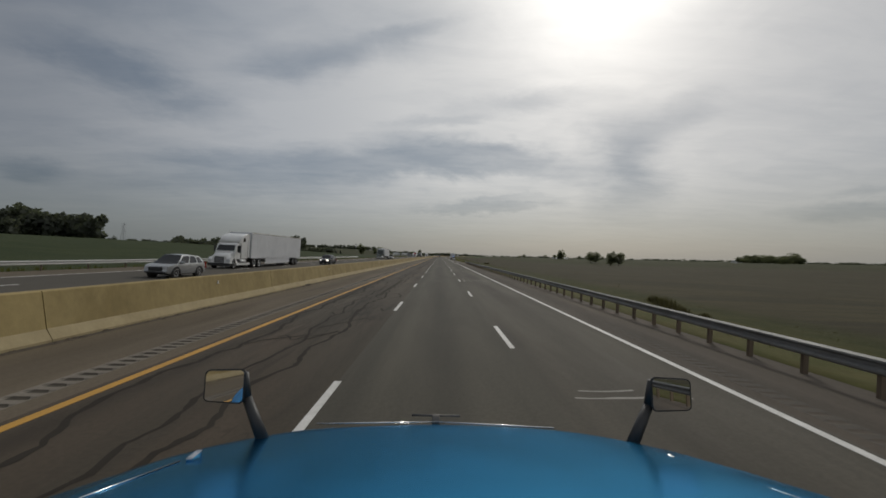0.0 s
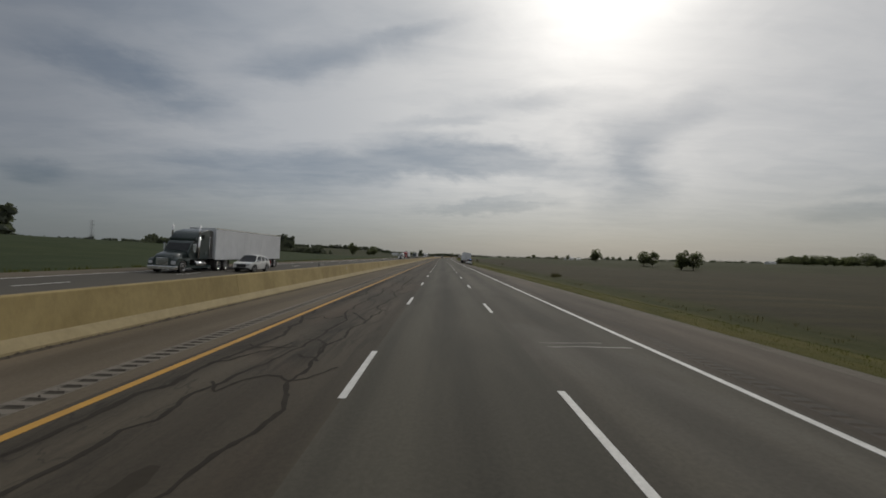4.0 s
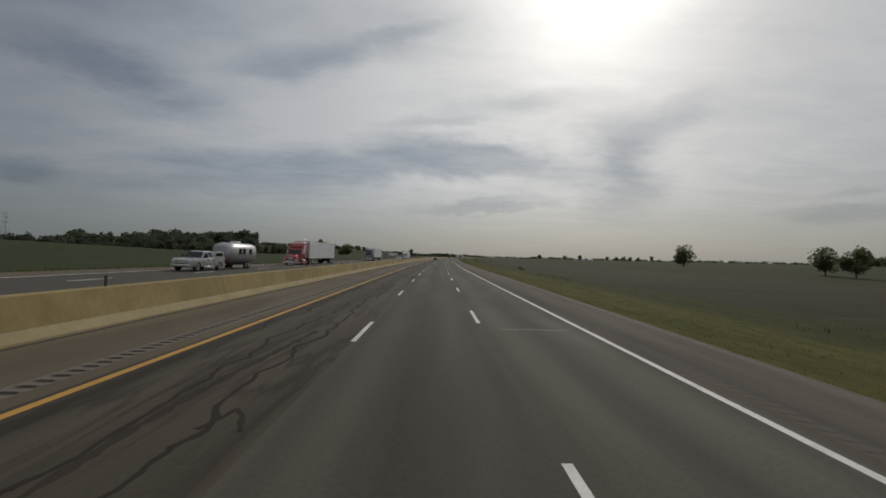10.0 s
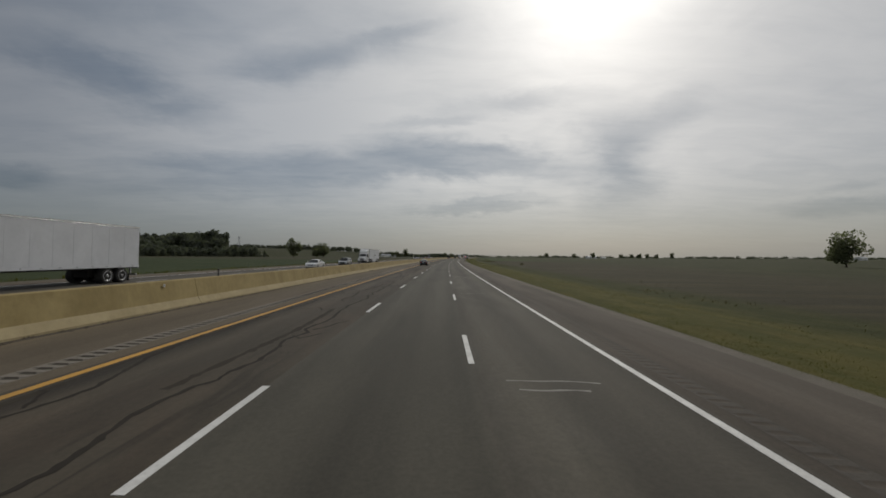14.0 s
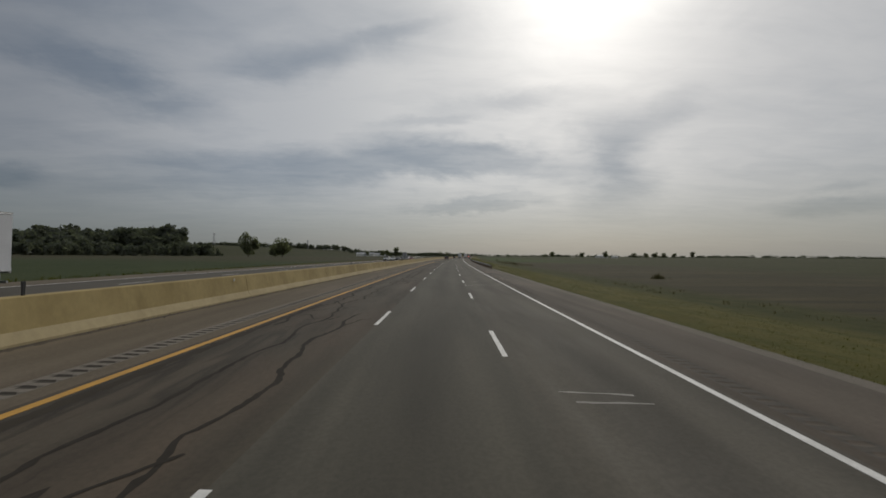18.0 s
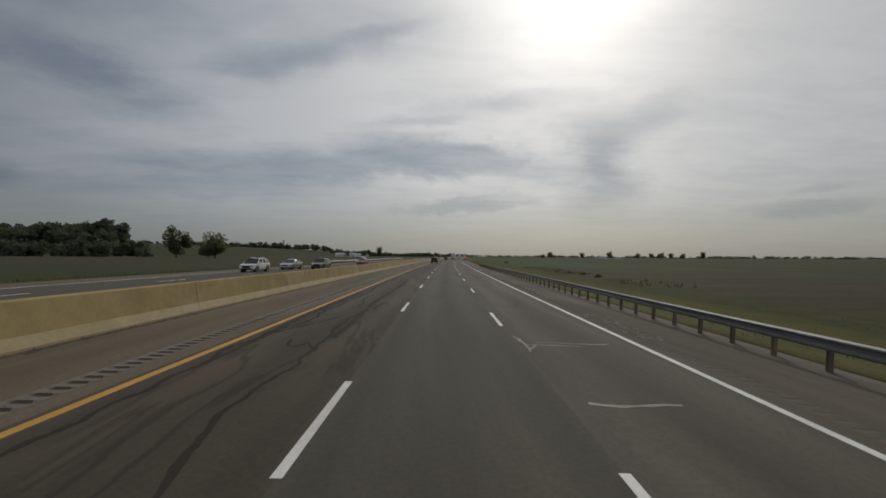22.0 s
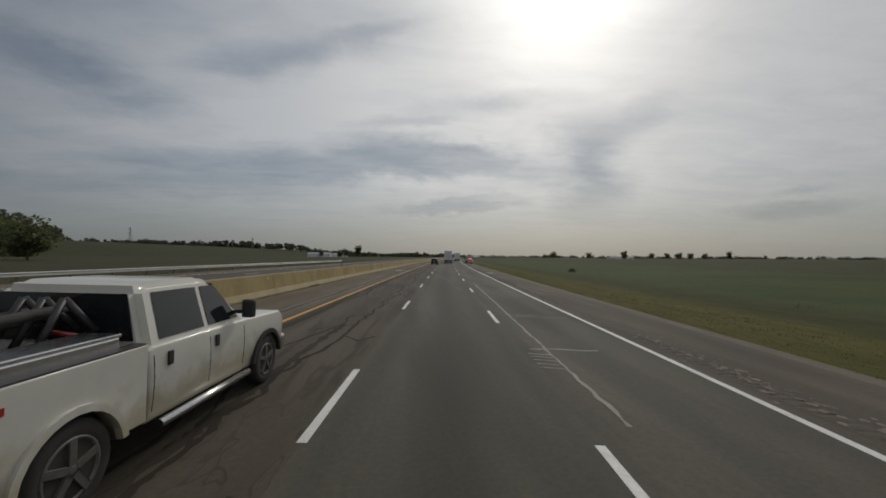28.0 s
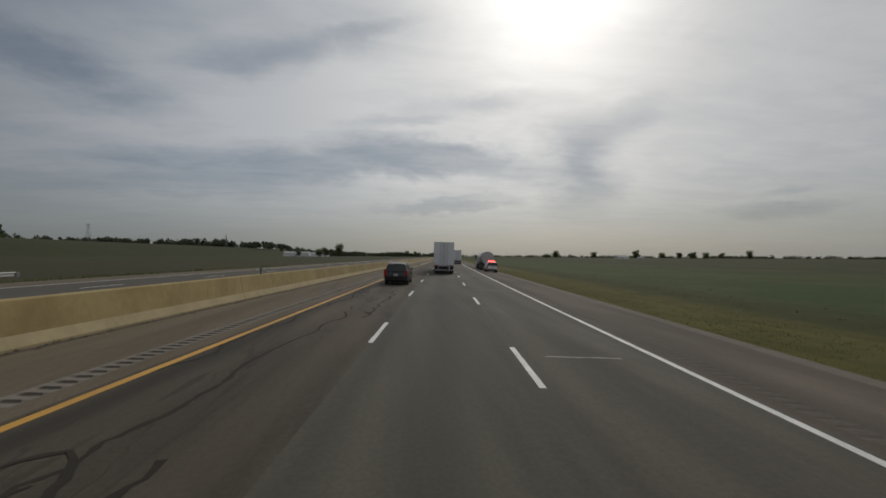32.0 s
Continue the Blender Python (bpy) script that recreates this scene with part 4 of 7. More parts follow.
    wander([(35.3, 2.22), (36.2, 2.28), (37.9, 2.27), (39.3, 2.27)], 0.09)
    wander([(64.4, 3.61), (65.7, 3.77), (66.6, 3.65), (70.5, 3.64)], 0.08)
    wander([(64.7, 2.08), (66.3, 1.99), (71.0, 1.95)], 0.08)
    gather("pale_seals", "pale grey filled cracks across the right lane", "crack seal", PALE_SEAL, pale)


build_cracks()


# ---------------------------------------------------------------- plants
def leaf_cloud(rnd, centre_pt, rx, ry, rz, count, size, verts, faces, lumps=9):
    """Leaf sprays on the surfaces of several overlapping lumps, uneven and with gaps."""
    cs = []
    for _ in range(lumps):
        a, e = rnd.uniform(0, 6.283), rnd.uniform(-1.25, 1.1)
        k = rnd.uniform(0.2, 0.74)
        cs.append((centre_pt[0] + rx * k * math.cos(a) * math.cos(e), centre_pt[1] + ry * k * math.sin(a) * math.cos(e), centre_pt[2] + rz * k * math.sin(e), rnd.uniform(0.24, 0.46)))
    for _ in range(count):
        cx, cy, cz, k = cs[rnd.randrange(len(cs))]
        a, z = rnd.uniform(0, 6.283), rnd.uniform(-0.95, 1.0)
        q = math.sqrt(max(0.0, 1 - z * z)) * rnd.uniform(0.75, 1.08)
        p = (cx + rx * k * q * math.cos(a), cy + ry * k * q * math.sin(a), cz + rz * k * z * rnd.uniform(0.8, 1.05))
        u = Vector((rnd.gauss(0, 1), rnd.gauss(0, 1), rnd.gauss(0, 0.7))).normalized()
        v = u.cross(Vector((rnd.gauss(0, 1), rnd.gauss(0, 1), rnd.gauss(0, 1)))).normalized()
        s = size * rnd.uniform(0.6, 1.4)
        b = len(verts)
        pv = Vector(p)
        verts += [pv + u * s, pv + v * s * 0.7, pv - u * s, pv - v * s * 0.8]
        faces += [(b, b + 1, b + 2, b + 3)]


def tree_mesh(seed, height, spread, low=0.22, leaves=900, size=0.5, shape="round"):
    """Meshes of a trunk with limbs and of a crown."""
    rnd = random.Random(seed)
    bm = bmesh.new()
    fork = height * max(low, 0.12)
    rod(bm, (0, 0, -0.4), (0.1, 0.0, fork), height * 0.028, height * 0.02, 9)
    for i in range(7):
        a = i * 0.9 + rnd.uniform(-.3, .3)
        z0 = fork * rnd.uniform(0.8, 1.0)
        r = spread * rnd.uniform(0.35, 0.6)
        mid = (r * 0.5 * math.cos(a), r * 0.5 * math.sin(a), z0 + (height - z0) * rnd.uniform(0.25, 0.4))
        end = (r * math.cos(a), r * math.sin(a), z0 + (height - z0) * rnd.uniform(0.55, 0.8))
        rod(bm, (0.1, 0, z0), mid, height * 0.012, height * 0.008, 6)
        rod(bm, mid, end, height * 0.008, height * 0.003, 5)
    rod(bm, (0.1, 0, fork), (0, 0.1, height * 0.85), height * 0.018, height * 0.004, 7)
    trunk = bpy.data.meshes.new("trunk")
    bm.to_mesh(trunk), bm.free()
    trunk.materials.append(BARK)
    verts, faces = [], []
    mid_z = (fork * 0.8 + height) / 2
    rz = (height - fork * 0.8) / 2
    if shape == "round":
        leaf_cloud(rnd, (0, 0, mid_z), spread, spread, rz, leaves, size, verts, faces, 26)
    else:
        leaf_cloud(rnd, (-spread * 0.3, 0, mid_z + rz * 0.15), spread * 0.7, spread * 0.7, rz * 0.85, leaves // 2, size, verts, faces, 14)
        leaf_cloud(rnd, (spread * 0.45, 0.5, mid_z - rz * 0.15), spread * 0.6, spread * 0.6, rz * 0.75, leaves // 2, size, verts, faces, 12)
    leaf_cloud(rnd, (0, 0, height * 0.30), spread * 0.85, spread * 0.85, height * 0.24, leaves // 3, size, verts, faces, 12)
    crown = mesh_of("crown", verts, faces, LEAF)
    return trunk, crown


KINDS = [tree_mesh(1, 16, 6.8, 0.07, 2000, 0.40), tree_mesh(2, 15, 8.0, 0.05, 2100, 0.40, "split"), tree_mesh(3, 19, 6.2, 0.05, 2100, 0.42),
         tree_mesh(4, 12, 6.6, 0.03, 2600, 0.36), tree_mesh(5, 14, 7.8, 0.04, 2000, 0.42, "split")]



def ground_at(X, Y):
    """Height of the land at a place in the world, by the road's line."""
    s = Y
    for _ in range(4):
        cx, cy, a = centre(s)
        s += (X - cx) * math.sin(a) + (Y - cy) * math.cos(a)
    cx, cy, a = centre(s)
    return land_height(s, (X - cx) * math.cos(a) - (Y - cy) * math.sin(a))


def tree(kind, X, Y, height, label, turn=0.0, wide=1.0):
    base = (16, 15, 19, 12, 14)[kind]
    t = thing("tree", label, "tree", "field trees")
    k = height / base
    t.matrix_world = Matrix.Translation((X, Y, ground_at(X, Y) - 0.1)) @ Matrix.Rotation(turn, 4, "Z") @ Matrix.Diagonal((k * wide, k * wide, k, 1))
    link("trunk", KINDS[kind][0], t)
    link("crown", KINDS[kind][1], t)


OAK = "leafy field tree with a broad uneven crown"
tree(0, 185, 483, 14.8, OAK, 0.4, 1.0)
tree(1, 186, 470, 15.0, OAK, 2.1, 0.92)
tree(4, 184, 424, 16.0, OAK, 1.1, 0.95)
tree(1, 190, 419, 15.2, OAK, 3.0, 1.12)
tree(3, 178.5, 580, 16.5, "tall leafy tree with a full crown standing alone in a field", 0.5, 0.85)
tree(0, 345, 1611, 17, OAK, 1.0, 1.3)
tree(3, 322, 1604, 9, OAK, 2.0, 1.5)
tree(3, 332, 1630, 10, OAK, 0.2, 1.5)
tree(0, 434, 1626, 16, OAK, 2.4, 1.3)
tree(4, 425, 1460, 17, OAK, 0.9, 1.1)
tree(0, 562, 1587, 15, OAK, 0.1, 1.3)
tree(1, 580, 1560, 15, OAK, 0.8, 1.3)
tree(4, 592, 1540, 16, OAK, 1.8, 1.2)
tree(0, 604, 1520, 15, OAK, 2.8, 1.2)
tree(1, 617, 1497, 14, OAK, 3.4, 1.2)
tree(2, 639, 1460, 18, OAK, 0.3, 1.2)
tree(4, -190, 962, 28, "tall broad field tree beside a lower round one", 0.6, 0.8)
tree(3, -138, 920, 20, "dense round field tree with leaves to the ground", 0.0, 1.0)
tree(3, -150, 934, 14, "dense round field tree with leaves to the ground", 2.0, 1.0)
tree(3, -920, 1139, 22, OAK, 1.0)
tree(3, -905, 1120, 18, OAK, 2.0)
tree(3, -763, 1028, 18, OAK, 0.3)
tree(2, -75, 1490, 24, OAK, 0.2)
tree(1, -95, 1480, 17, OAK, 0.7)
tree(3, -108, 1500, 15, OAK, 1.7)
tree(0, -150, 1530, 14, OAK, 2.2)
tree(0, 40, 1750, 16, OAK, 2.6)
tree(1, 60, 1765, 15, OAK, 1.6)
for i in range(16):
    rnd_t = random.Random(100 + i)
    tree(rnd_t.choice((3, 4)), 828 - i * 11.5 + rnd_t.uniform(-5, 5), 1080 - i * 24 + rnd_t.uniform(-9, 9), rnd_t.uniform(17, 24), "leafy tree in a loose row at a field edge", rnd_t.uniform(0, 6), rnd_t.uniform(1.1, 1.6))


def wood(name, label, X0, Y0, X1, Y1, depth, count, h0, h1, seed, wide=1.0):
    """A wood: many crowns close together, with an uneven top."""
    rnd = random.Random(seed)
    verts, faces = [], []
    dxx, dyy = X1 - X0, Y1 - Y0
    l = math.hypot(dxx, dyy)
    nx, ny = -dyy / l, dxx / l
    for i in range(count):
        k, d = rnd.random(), rnd.random() ** 1.6
        X, Y = X0 + dxx * k + nx * depth * d, Y0 + dyy * k + ny * depth * d
        h = rnd.uniform(h0, h1) * (0.88 + 0.5 * noise.noise(Vector((X * 0.014, Y * 0.014, seed))))
        z = ground_at(X, Y)
        r = rnd.uniform(0.38, 0.55) * h * wide
        leaf_cloud(rnd, (X, Y, z + h * 0.56), r, r, h * 0.5, 170, h * 0.085, verts, faces, 8)
        leaf_cloud(rnd, (X, Y, z + h * 0.22), r * 1.1, r * 1.1, h * 0.30, 60, h * 0.13, verts, faces, 4)
    return tagged(new(name, mesh_of(name, verts, faces, LEAF_DARK)), label, "wood", kind="stuff")


wood("wood", "dark dense wood on a low rise beyond the field", -455, 1285, -742, 1120, 120, 240, 29, 38, 1)
wood("wood", "dark dense wood at the edge of the field", -529, 594, -720, 380, 110, 150, 31, 40, 2)
wood("wood", "dark dense wood at the edge of the field", -302, 1096, -640, 830, 110, 200, 14, 19, 3)
wood("wood", "distant low wood along the horizon", -760, 1250, -1700, 800, 120, 170, 15, 22, 4)
wood("wood", "distant low wood along the horizon", -140, 2050, -640, 1800, 140, 200, 14, 20, 5)
wood("wood", "distant low wood along the horizon", 180, 2250, -140, 2150, 100, 120, 12, 17, 6, 1.5)
wood("wood", "distant low wood along the horizon", 2100, 1650, 260, 2500, 120, 330, 7, 12, 7, 2.6)
wood("wood", "distant low wood along the horizon", 2200, 300, 2100, 1650, 120, 240, 12, 17, 8, 2.0)
wood("wood", "distant low wood along the horizon", -640, 1900, -1700, 1500, 140, 180, 18, 26, 9)
wood("wood", "tall dark clump of trees on a low rise", -676, 1600, -800, 1560, 60, 60, 34, 44, 11)
wood("wood", "distant low wood along the horizon", -1500, 800, -1300, -600, 140, 160, 16, 24, 10)


def tufts(name, label, mat, count, x_range, h_range, seed, keep, spread=0.10, s_range=(-20, 900), power=1.0):
    """Clumps of narrow bent blades standing on the land."""
    rnd = random.Random(seed)
    verts, faces = [], []
    for _ in range(count):
        s = rnd.uniform(*s_range)
        x = x_range[0] + (x_range[1] - x_range[0]) * rnd.random() ** power
        if not keep(s, x, rnd):
            continue
        p = at(s, x)
        z = land_height(s, x) - 0.03
        h = rnd.uniform(*h_range)
        for _b in range(4):
            a, r = rnd.uniform(0, 6.283), rnd.uniform(0, spread)
            bx, by = p.x + r * math.cos(a), p.y + r * math.sin(a)
            lean, wd = rnd.uniform(0.1, 0.55) * h, h * rnd.uniform(0.05, 0.10)
            c, sn = math.cos(a), math.sin(a)
            b = len(verts)
            verts += [(bx - sn * wd, by + c * wd, z), (bx + sn * wd, by - c * wd, z), (bx + c * lean * 0.4 + sn * wd * .6, by + sn * lean * 0.4 - c * wd * .6, z + h * 0.6), (bx + c * lean, by + sn * lean, z + h)]
            faces += [(b, b + 1, b + 2), (b, b + 2, b + 3)]
    return tagged(new(name, mesh_of(name, verts, faces, mat)), label, "grass", kind="stuff")


tufts("verge_grass", "rough green and yellow grass on the roadside verge", GRASS, 70000, (9.5, 18), (0.04, 0.11), 21, lambda s, x, r: True, 0.2, power=1.9)
tufts("tall_weeds", "taller brownish weeds along the ditch", DRY, 3000, (18, 30), (0.08, 0.2), 22, lambda s, x, r: noise.noise(Vector((s * 0.05, x * 0.2, 3))) > 0.05, 0.25)
tufts("left_verge_grass", "rough grass beyond the far shoulder", GRASS, 9000, (-36, -28.9), (0.12, 0.4), 23, lambda s, x, r: True, 0.25)
tufts("rail_weeds", "weeds growing round the guard rail posts", GRASS, 9000, (8.2, 10.8), (0.06, 0.24), 24, lambda s, x, r: s < 121 or 605 < s < 731 and x > 9.3, 0.15, power=1.3)
tufts("ditch_weeds", "dark tall weeds along the ditch beyond the verge", DRY, 420, (22.5, 29.5), (0.15, 0.6), 25, lambda s, x, r: noise.noise(Vector((s * 0.06, 0.4, 3))) > -0.15, 0.35, s_range=(640, 745))
tufts("ditch_weeds", "dark tall weeds along the ditch beyond the verge", DRY, 900, (20, 23.5), (0.12, 0.34), 26, lambda s, x, r: noise.noise(Vector((s * 0.05, 0.9, 3))) > 0.0, 0.35, s_range=(120, 600))


def weed_clumps():
    """Clumps of tall stems and narrow leaves here and there in the rough grass."""
    rnd = random.Random(300)
    verts, faces = [], []
    for s, x, h in ((33, 19.5, 1.1), (36, 20.5, 1.3), (30, 18.5, 0.8), (39.5, 21.5, 1.0), (26, 17.5, 0.7), (205, 24, 1.3), (207.5, 25.5, 1.1), (318, 30, 0.8), (424, 25.5, 1.0), (412, 24, 0.7),
                    (590, 33, 1.2), (690, 26, 0.8), (699, 26.5, 0.9), (706, 26, 0.6), (838, 30, 1.3)):
        p = at(s, x)
        z = land_height(s, x)
        for q in range(260):
            bx, by = rnd.gauss(0, h * 0.32), rnd.gauss(0, h * 0.38)
            fade = math.exp(-(bx * bx + by * by) / (h * h * 0.5))
            stem = q % 4 == 0
            hh, a = h * (rnd.uniform(0.7, 1.0) if stem else rnd.uniform(0.25, 0.7)) * (0.35 + 0.65 * fade), rnd.uniform(0, 6.283)
            c2, s2, lean = math.cos(a), math.sin(a), h * rnd.uniform(0.03, 0.22)
            b, wd = len(verts), (0.012 if stem else 0.03) * rnd.uniform(0.7, 1.4)
            X, Y = p.x + bx, p.y + by
            verts += [(X - s2 * wd, Y + c2 * wd, z - 0.08), (X + s2 * wd, Y - c2 * wd, z - 0.08), (X + c2 * lean * 0.5 + s2 * wd, Y + s2 * lean * 0.5 - c2 * wd, z + hh * 0.6), (X + c2 * lean, Y + s2 * lean, z + hh)]
            faces += [(b, b + 1, b + 2), (b, b + 2, b + 3)]
    tagged(new("tall_weed_clumps", mesh_of("tall_weed_clumps", verts, faces, WEED)), "clumps of tall dark weeds in the rough grass", "weeds", kind="stuff")


weed_clumps()


# ---------------------------------------------------------------- pylons, farm buildings
def pylon(X, Y, top, label):
    z0 = ground_at(X, Y)
    h = top - z0
    t = thing("pylon", label, "pylon", "power line pylons", m=Matrix.Translation((X, Y, z0)))
    w0, w1 = h * 0.09, h * 0.018
    corners = ((-1, -1), (1, -1), (1, 1), (-1, 1))
    for cx, cy in corners:
        part("leg", rod(bmesh.new(), (cx * w0, cy * w0, -0.5), (cx * w1, cy * w1, h), 0.30, 0.2, 5), DULL_STEEL, t)
    levels = [0.0, 0.2, 0.38, 0.54, 0.68, 0.8, 0.9, 1.0]
    bm = bmesh.new()
    for a, b in zip(levels, levels[1:]):
        wa, wb = w0 + (w1 - w0) * a, w0 + (w1 - w0) * b
        for i in range(4):
            (ax, ay), (bx, by) = corners[i], corners[(i + 1) % 4]
            rod(bm, (ax * wa, ay * wa, a * h), (bx * wb, by * wb, b * h), 0.12, n=4)
            rod(bm, (bx * wa, by * wa, a * h), (ax * wb, ay * wb, b * h), 0.12, n=4)
    part("bracing", bm, DULL_STEEL, t, "crossed lattice bracing")
    for z in (0.72, 0.84, 0.96):
        part("arm", rod(rod(bmesh.new(), (-h * 0.11, 0, z * h), (h * 0.11, 0, z * h), 0.2, n=5), (-h * 0.11, 0, z * h), (0, 0, z * h + h * 0.03), 0.1, n=4), DULL_STEEL, t)


pylon(-918, 1157, 76, "tall steel lattice power pylon on the skyline")
pylon(-654, 1764, 68, "tall steel lattice power pylon on the skyline")
pylon(-378, 1790, 48, "steel lattice power pylon on the skyline")
pylon(-480, 1240, 52, "steel lattice power pylon behind a wood")

SIDING = material("white_farm_siding", (0.62, 0.62, 0.60), 0.7, vary=(0.5, 0.5, 0.48), big_scale=0.3, fine_scale=4.0, stretch=(6, 6, 0.3))
ROOF = material("grey_sheet_roof", (0.32, 0.33, 0.34), 0.5, 0.2, vary=(0.24, 0.25, 0.26), big_scale=0.3, fine_scale=4.0)


def barn(X, Y, wide, deep, eave, ridge, turn, label):
    b = thing("farm_building", label, "barn", "farm buildings", m=Matrix.Translation((X, Y, ground_at(X, Y) - 0.2)) @ Matrix.Rotation(turn, 4, "Z"))
    bm = bmesh.new()
    prof = [(-deep / 2, 0), (deep / 2, 0), (deep / 2, eave), (0, ridge), (-deep / 2, eave)]
    rows = [[bm.verts.new((x, y, z)) for y, z in prof] for x in (-wide / 2, wide / 2)]
    for i in range(5):
        bm.faces.new((rows[0][i], rows[0][(i + 1) % 5], rows[1][(i + 1) % 5], rows[1][i]))
    bm.faces.new(rows[0][::-1]), bm.faces.new(rows[1])
    part("wall", bm, SIDING, b)
    for side in (-1, 1):
        bm = bmesh.new()
        up = Vector((0, 0, 0.15))
        a, c = Vector((-wide / 2 - 0.4, side * (deep / 2 + 0.4), eave - 0.2)), Vector((-wide / 2 - 0.4, 0, ridge + 0.05))
        d = Vector((wide + 0.8, 0, 0))
        vs = [bm.verts.new(p) for p in (a, a + d, c + d, c, a + up, a + d + up, c + d + up, c + up)]
        for q in ((0, 1, 2, 3), (7, 6, 5, 4), (0, 4, 5, 1), (1, 5, 6, 2), (2, 6, 7, 3), (3, 7, 4, 0)):
            bm.faces.new([vs[i] for i in q])
        part("roof", bm, ROOF, b, "grey metal roof slope")
    part("door", a_box(-2, -deep / 2 - 0.06, 0.1, 2, -deep / 2 - 0.01, eave * 0.8, 0.01), ROOF, b, "large grey sliding door")


barn(455, 1560, 18, 10, 4, 7, 0.3, "white farm building among distant trees")
barn(475, 1590, 26, 12, 5, 8, -0.2, "white farm building among distant trees")
barn(500, 1570, 14, 9, 4, 6, 0.1, "white farm building among distant trees")
barn(980, 1300, 40, 14, 5, 8, 0.5, "long white farm building on the horizon")
barn(-160, 1560, 44, 16, 6, 9, 0.0, "long white farm building by the road ahead")
barn(-128, 1600, 34, 14, 5, 8, 0.1, "long white farm building by the road ahead")


# ---------------------------------------------------------------- vehicles: shared pieces
def paint(name, base, rough=0.35, metal=0.0, coat=0.6):
    return material(name, base, rough, metal, vary=tuple(c * 0.86 for c in base), big_scale=0.8, fine_scale=6.0, big_amount=0.7, fine_amount=0.12, coat=coat, local=True)


WHITE = paint("white_vehicle_paint", (0.70, 0.70, 0.69))
TRAILER_WHITE = material("white_trailer_sheet", (0.60, 0.61, 0.63), 0.45, 0.0, vary=(0.50, 0.51, 0.53), big_scale=0.4, fine_scale=5.0, big_amount=0.7, fine_amount=0.15, local=True)
CREAM = paint("road-dusted_white_paint", (0.60, 0.585, 0.53))


def dusted(mt, dust, low, high):
    """Dried road dust that thins out upwards from the sills."""
    t = mt.node_tree
    sh = [n for n in t.nodes if n.type == "BSDF_PRINCIPLED"][0]
    old = sh.inputs["Base Color"].links[0].from_socket
    co, sep2, rng, nz, add, mx = (t.nodes.new(k) for k in ("ShaderNodeTexCoord", "ShaderNodeSeparateXYZ", "ShaderNodeMapRange", "ShaderNodeTexNoise", "ShaderNodeMath", "ShaderNodeMix"))
    mx.data_type = "RGBA"
    nz.inputs["Scale"].default_value, nz.inputs["Detail"].default_value = 3.0, 5.0
    t.links.new(co.outputs["Object"], sep2.inputs[0])
    t.links.new(co.outputs["Object"], nz.inputs["Vector"])
    t.links.new(sep2.outputs[2], add.inputs[0])
    t.links.new(nz.outputs[0], add.inputs[1])
    rng.inputs[1].default_value, rng.inputs[2].default_value, rng.inputs[3].default_value, rng.inputs[4].default_value = low + 0.5, high + 0.5, 0.75, 0.0
    t.links.new(add.outputs[0], rng.inputs[0])
    t.links.new(rng.outputs[0], mx.inputs[0])
    t.links.new(old, mx.inputs[6])
    mx.inputs[7].default_value = (*dust, 1)
    t.links.new(mx.outputs[2], sh.inputs["Base Color"])


dusted(CREAM, (0.36, 0.31, 0.20), 0.60, 0.92)
SILVER = paint("silver_vehicle_paint", (0.42, 0.43, 0.44), 0.32, 0.5)
BLACK = paint("black_vehicle_paint", (0.010, 0.010, 0.012), 0.4, 0.0, 0.25)
CHARCOAL = paint("dark_grey_vehicle_paint", (0.020, 0.018, 0.022), 0.22, 0.2, 0.8)
RED = paint("red_vehicle_paint", (0.30, 0.018, 0.016))
GREEN = paint("dark_green_vehicle_paint", (0.02, 0.035, 0.035))
NAVY = paint("dark_blue_vehicle_paint", (0.012, 0.018, 0.040), 0.3, 0.3)
BROWN_GREY = paint("bronze_grey_vehicle_paint", (0.21, 0.195, 0.20), 0.28, 0.45)
BLUE_HOOD = paint("glossy_blue_truck_paint", (0.055, 0.275, 0.52), 0.24, 1.0, 0.0)
BLUE_HOOD.node_tree.nodes["Principled BSDF"].inputs["Specular Tint"].default_value = (0.50, 0.74, 0.95, 1)
FRAME_BLACK = material("dirty_black_chassis", (0.022, 0.021, 0.02), 0.8, vary=(0.05, 0.045, 0.04), big_scale=1.0)
FLAG_GREY = material("faded_flag_paint", (0.16, 0.20, 0.20), 0.5, vary=(0.08, 0.10, 0.11), big_scale=3.0)
DIRTY_RIM = material("dirty_steel_rim", (0.15, 0.14, 0.13), 0.55, 0.5, vary=(0.08, 0.07, 0.06), big_scale=8.0, fine_scale=30.0, local=True)
FADED = material("faded_print", (0.36, 0.33, 0.35), 0.6, vary=(0.45, 0.44, 0.45), big_scale=4.0)
PLATE = material("pale_plate", (0.45, 0.47, 0.5), 0.5)
INK = material("dark_lettering", (0.02, 0.02, 0.025), 0.6)
BLUE_LIGHT = glow_material("blue_warning_light", (0.10, 0.25, 1.0), 11.0)
RED_LIGHT = glow_material("red_warning_light", (1.0, 0.05, 0.04), 3.0)
HEAD_LIGHT = glow_material("lit_headlamp", (1.0, 0.95, 0.85), 1.6)


def lathe(bm, profile, n, axis_x=0.0):
    """A solid of revolution round the x axis; profile holds (x, radius)."""
    rows = []
    for x, r in profile:
        rows.append([bm.verts.new((axis_x + x, r * math.cos(2 * math.pi * i / n), r * math.sin(2 * math.pi * i / n))) for i in range(n)])
    for a, b in zip(rows, rows[1:]):
        for i in range(n):
            bm.faces.new((a[i], b[i], b[(i + 1) % n], a[(i + 1) % n])).smooth = True
    bm.faces.new(rows[0]), bm.faces.new(rows[-1][::-1])
    return bm


WHEEL_CACHE = {}


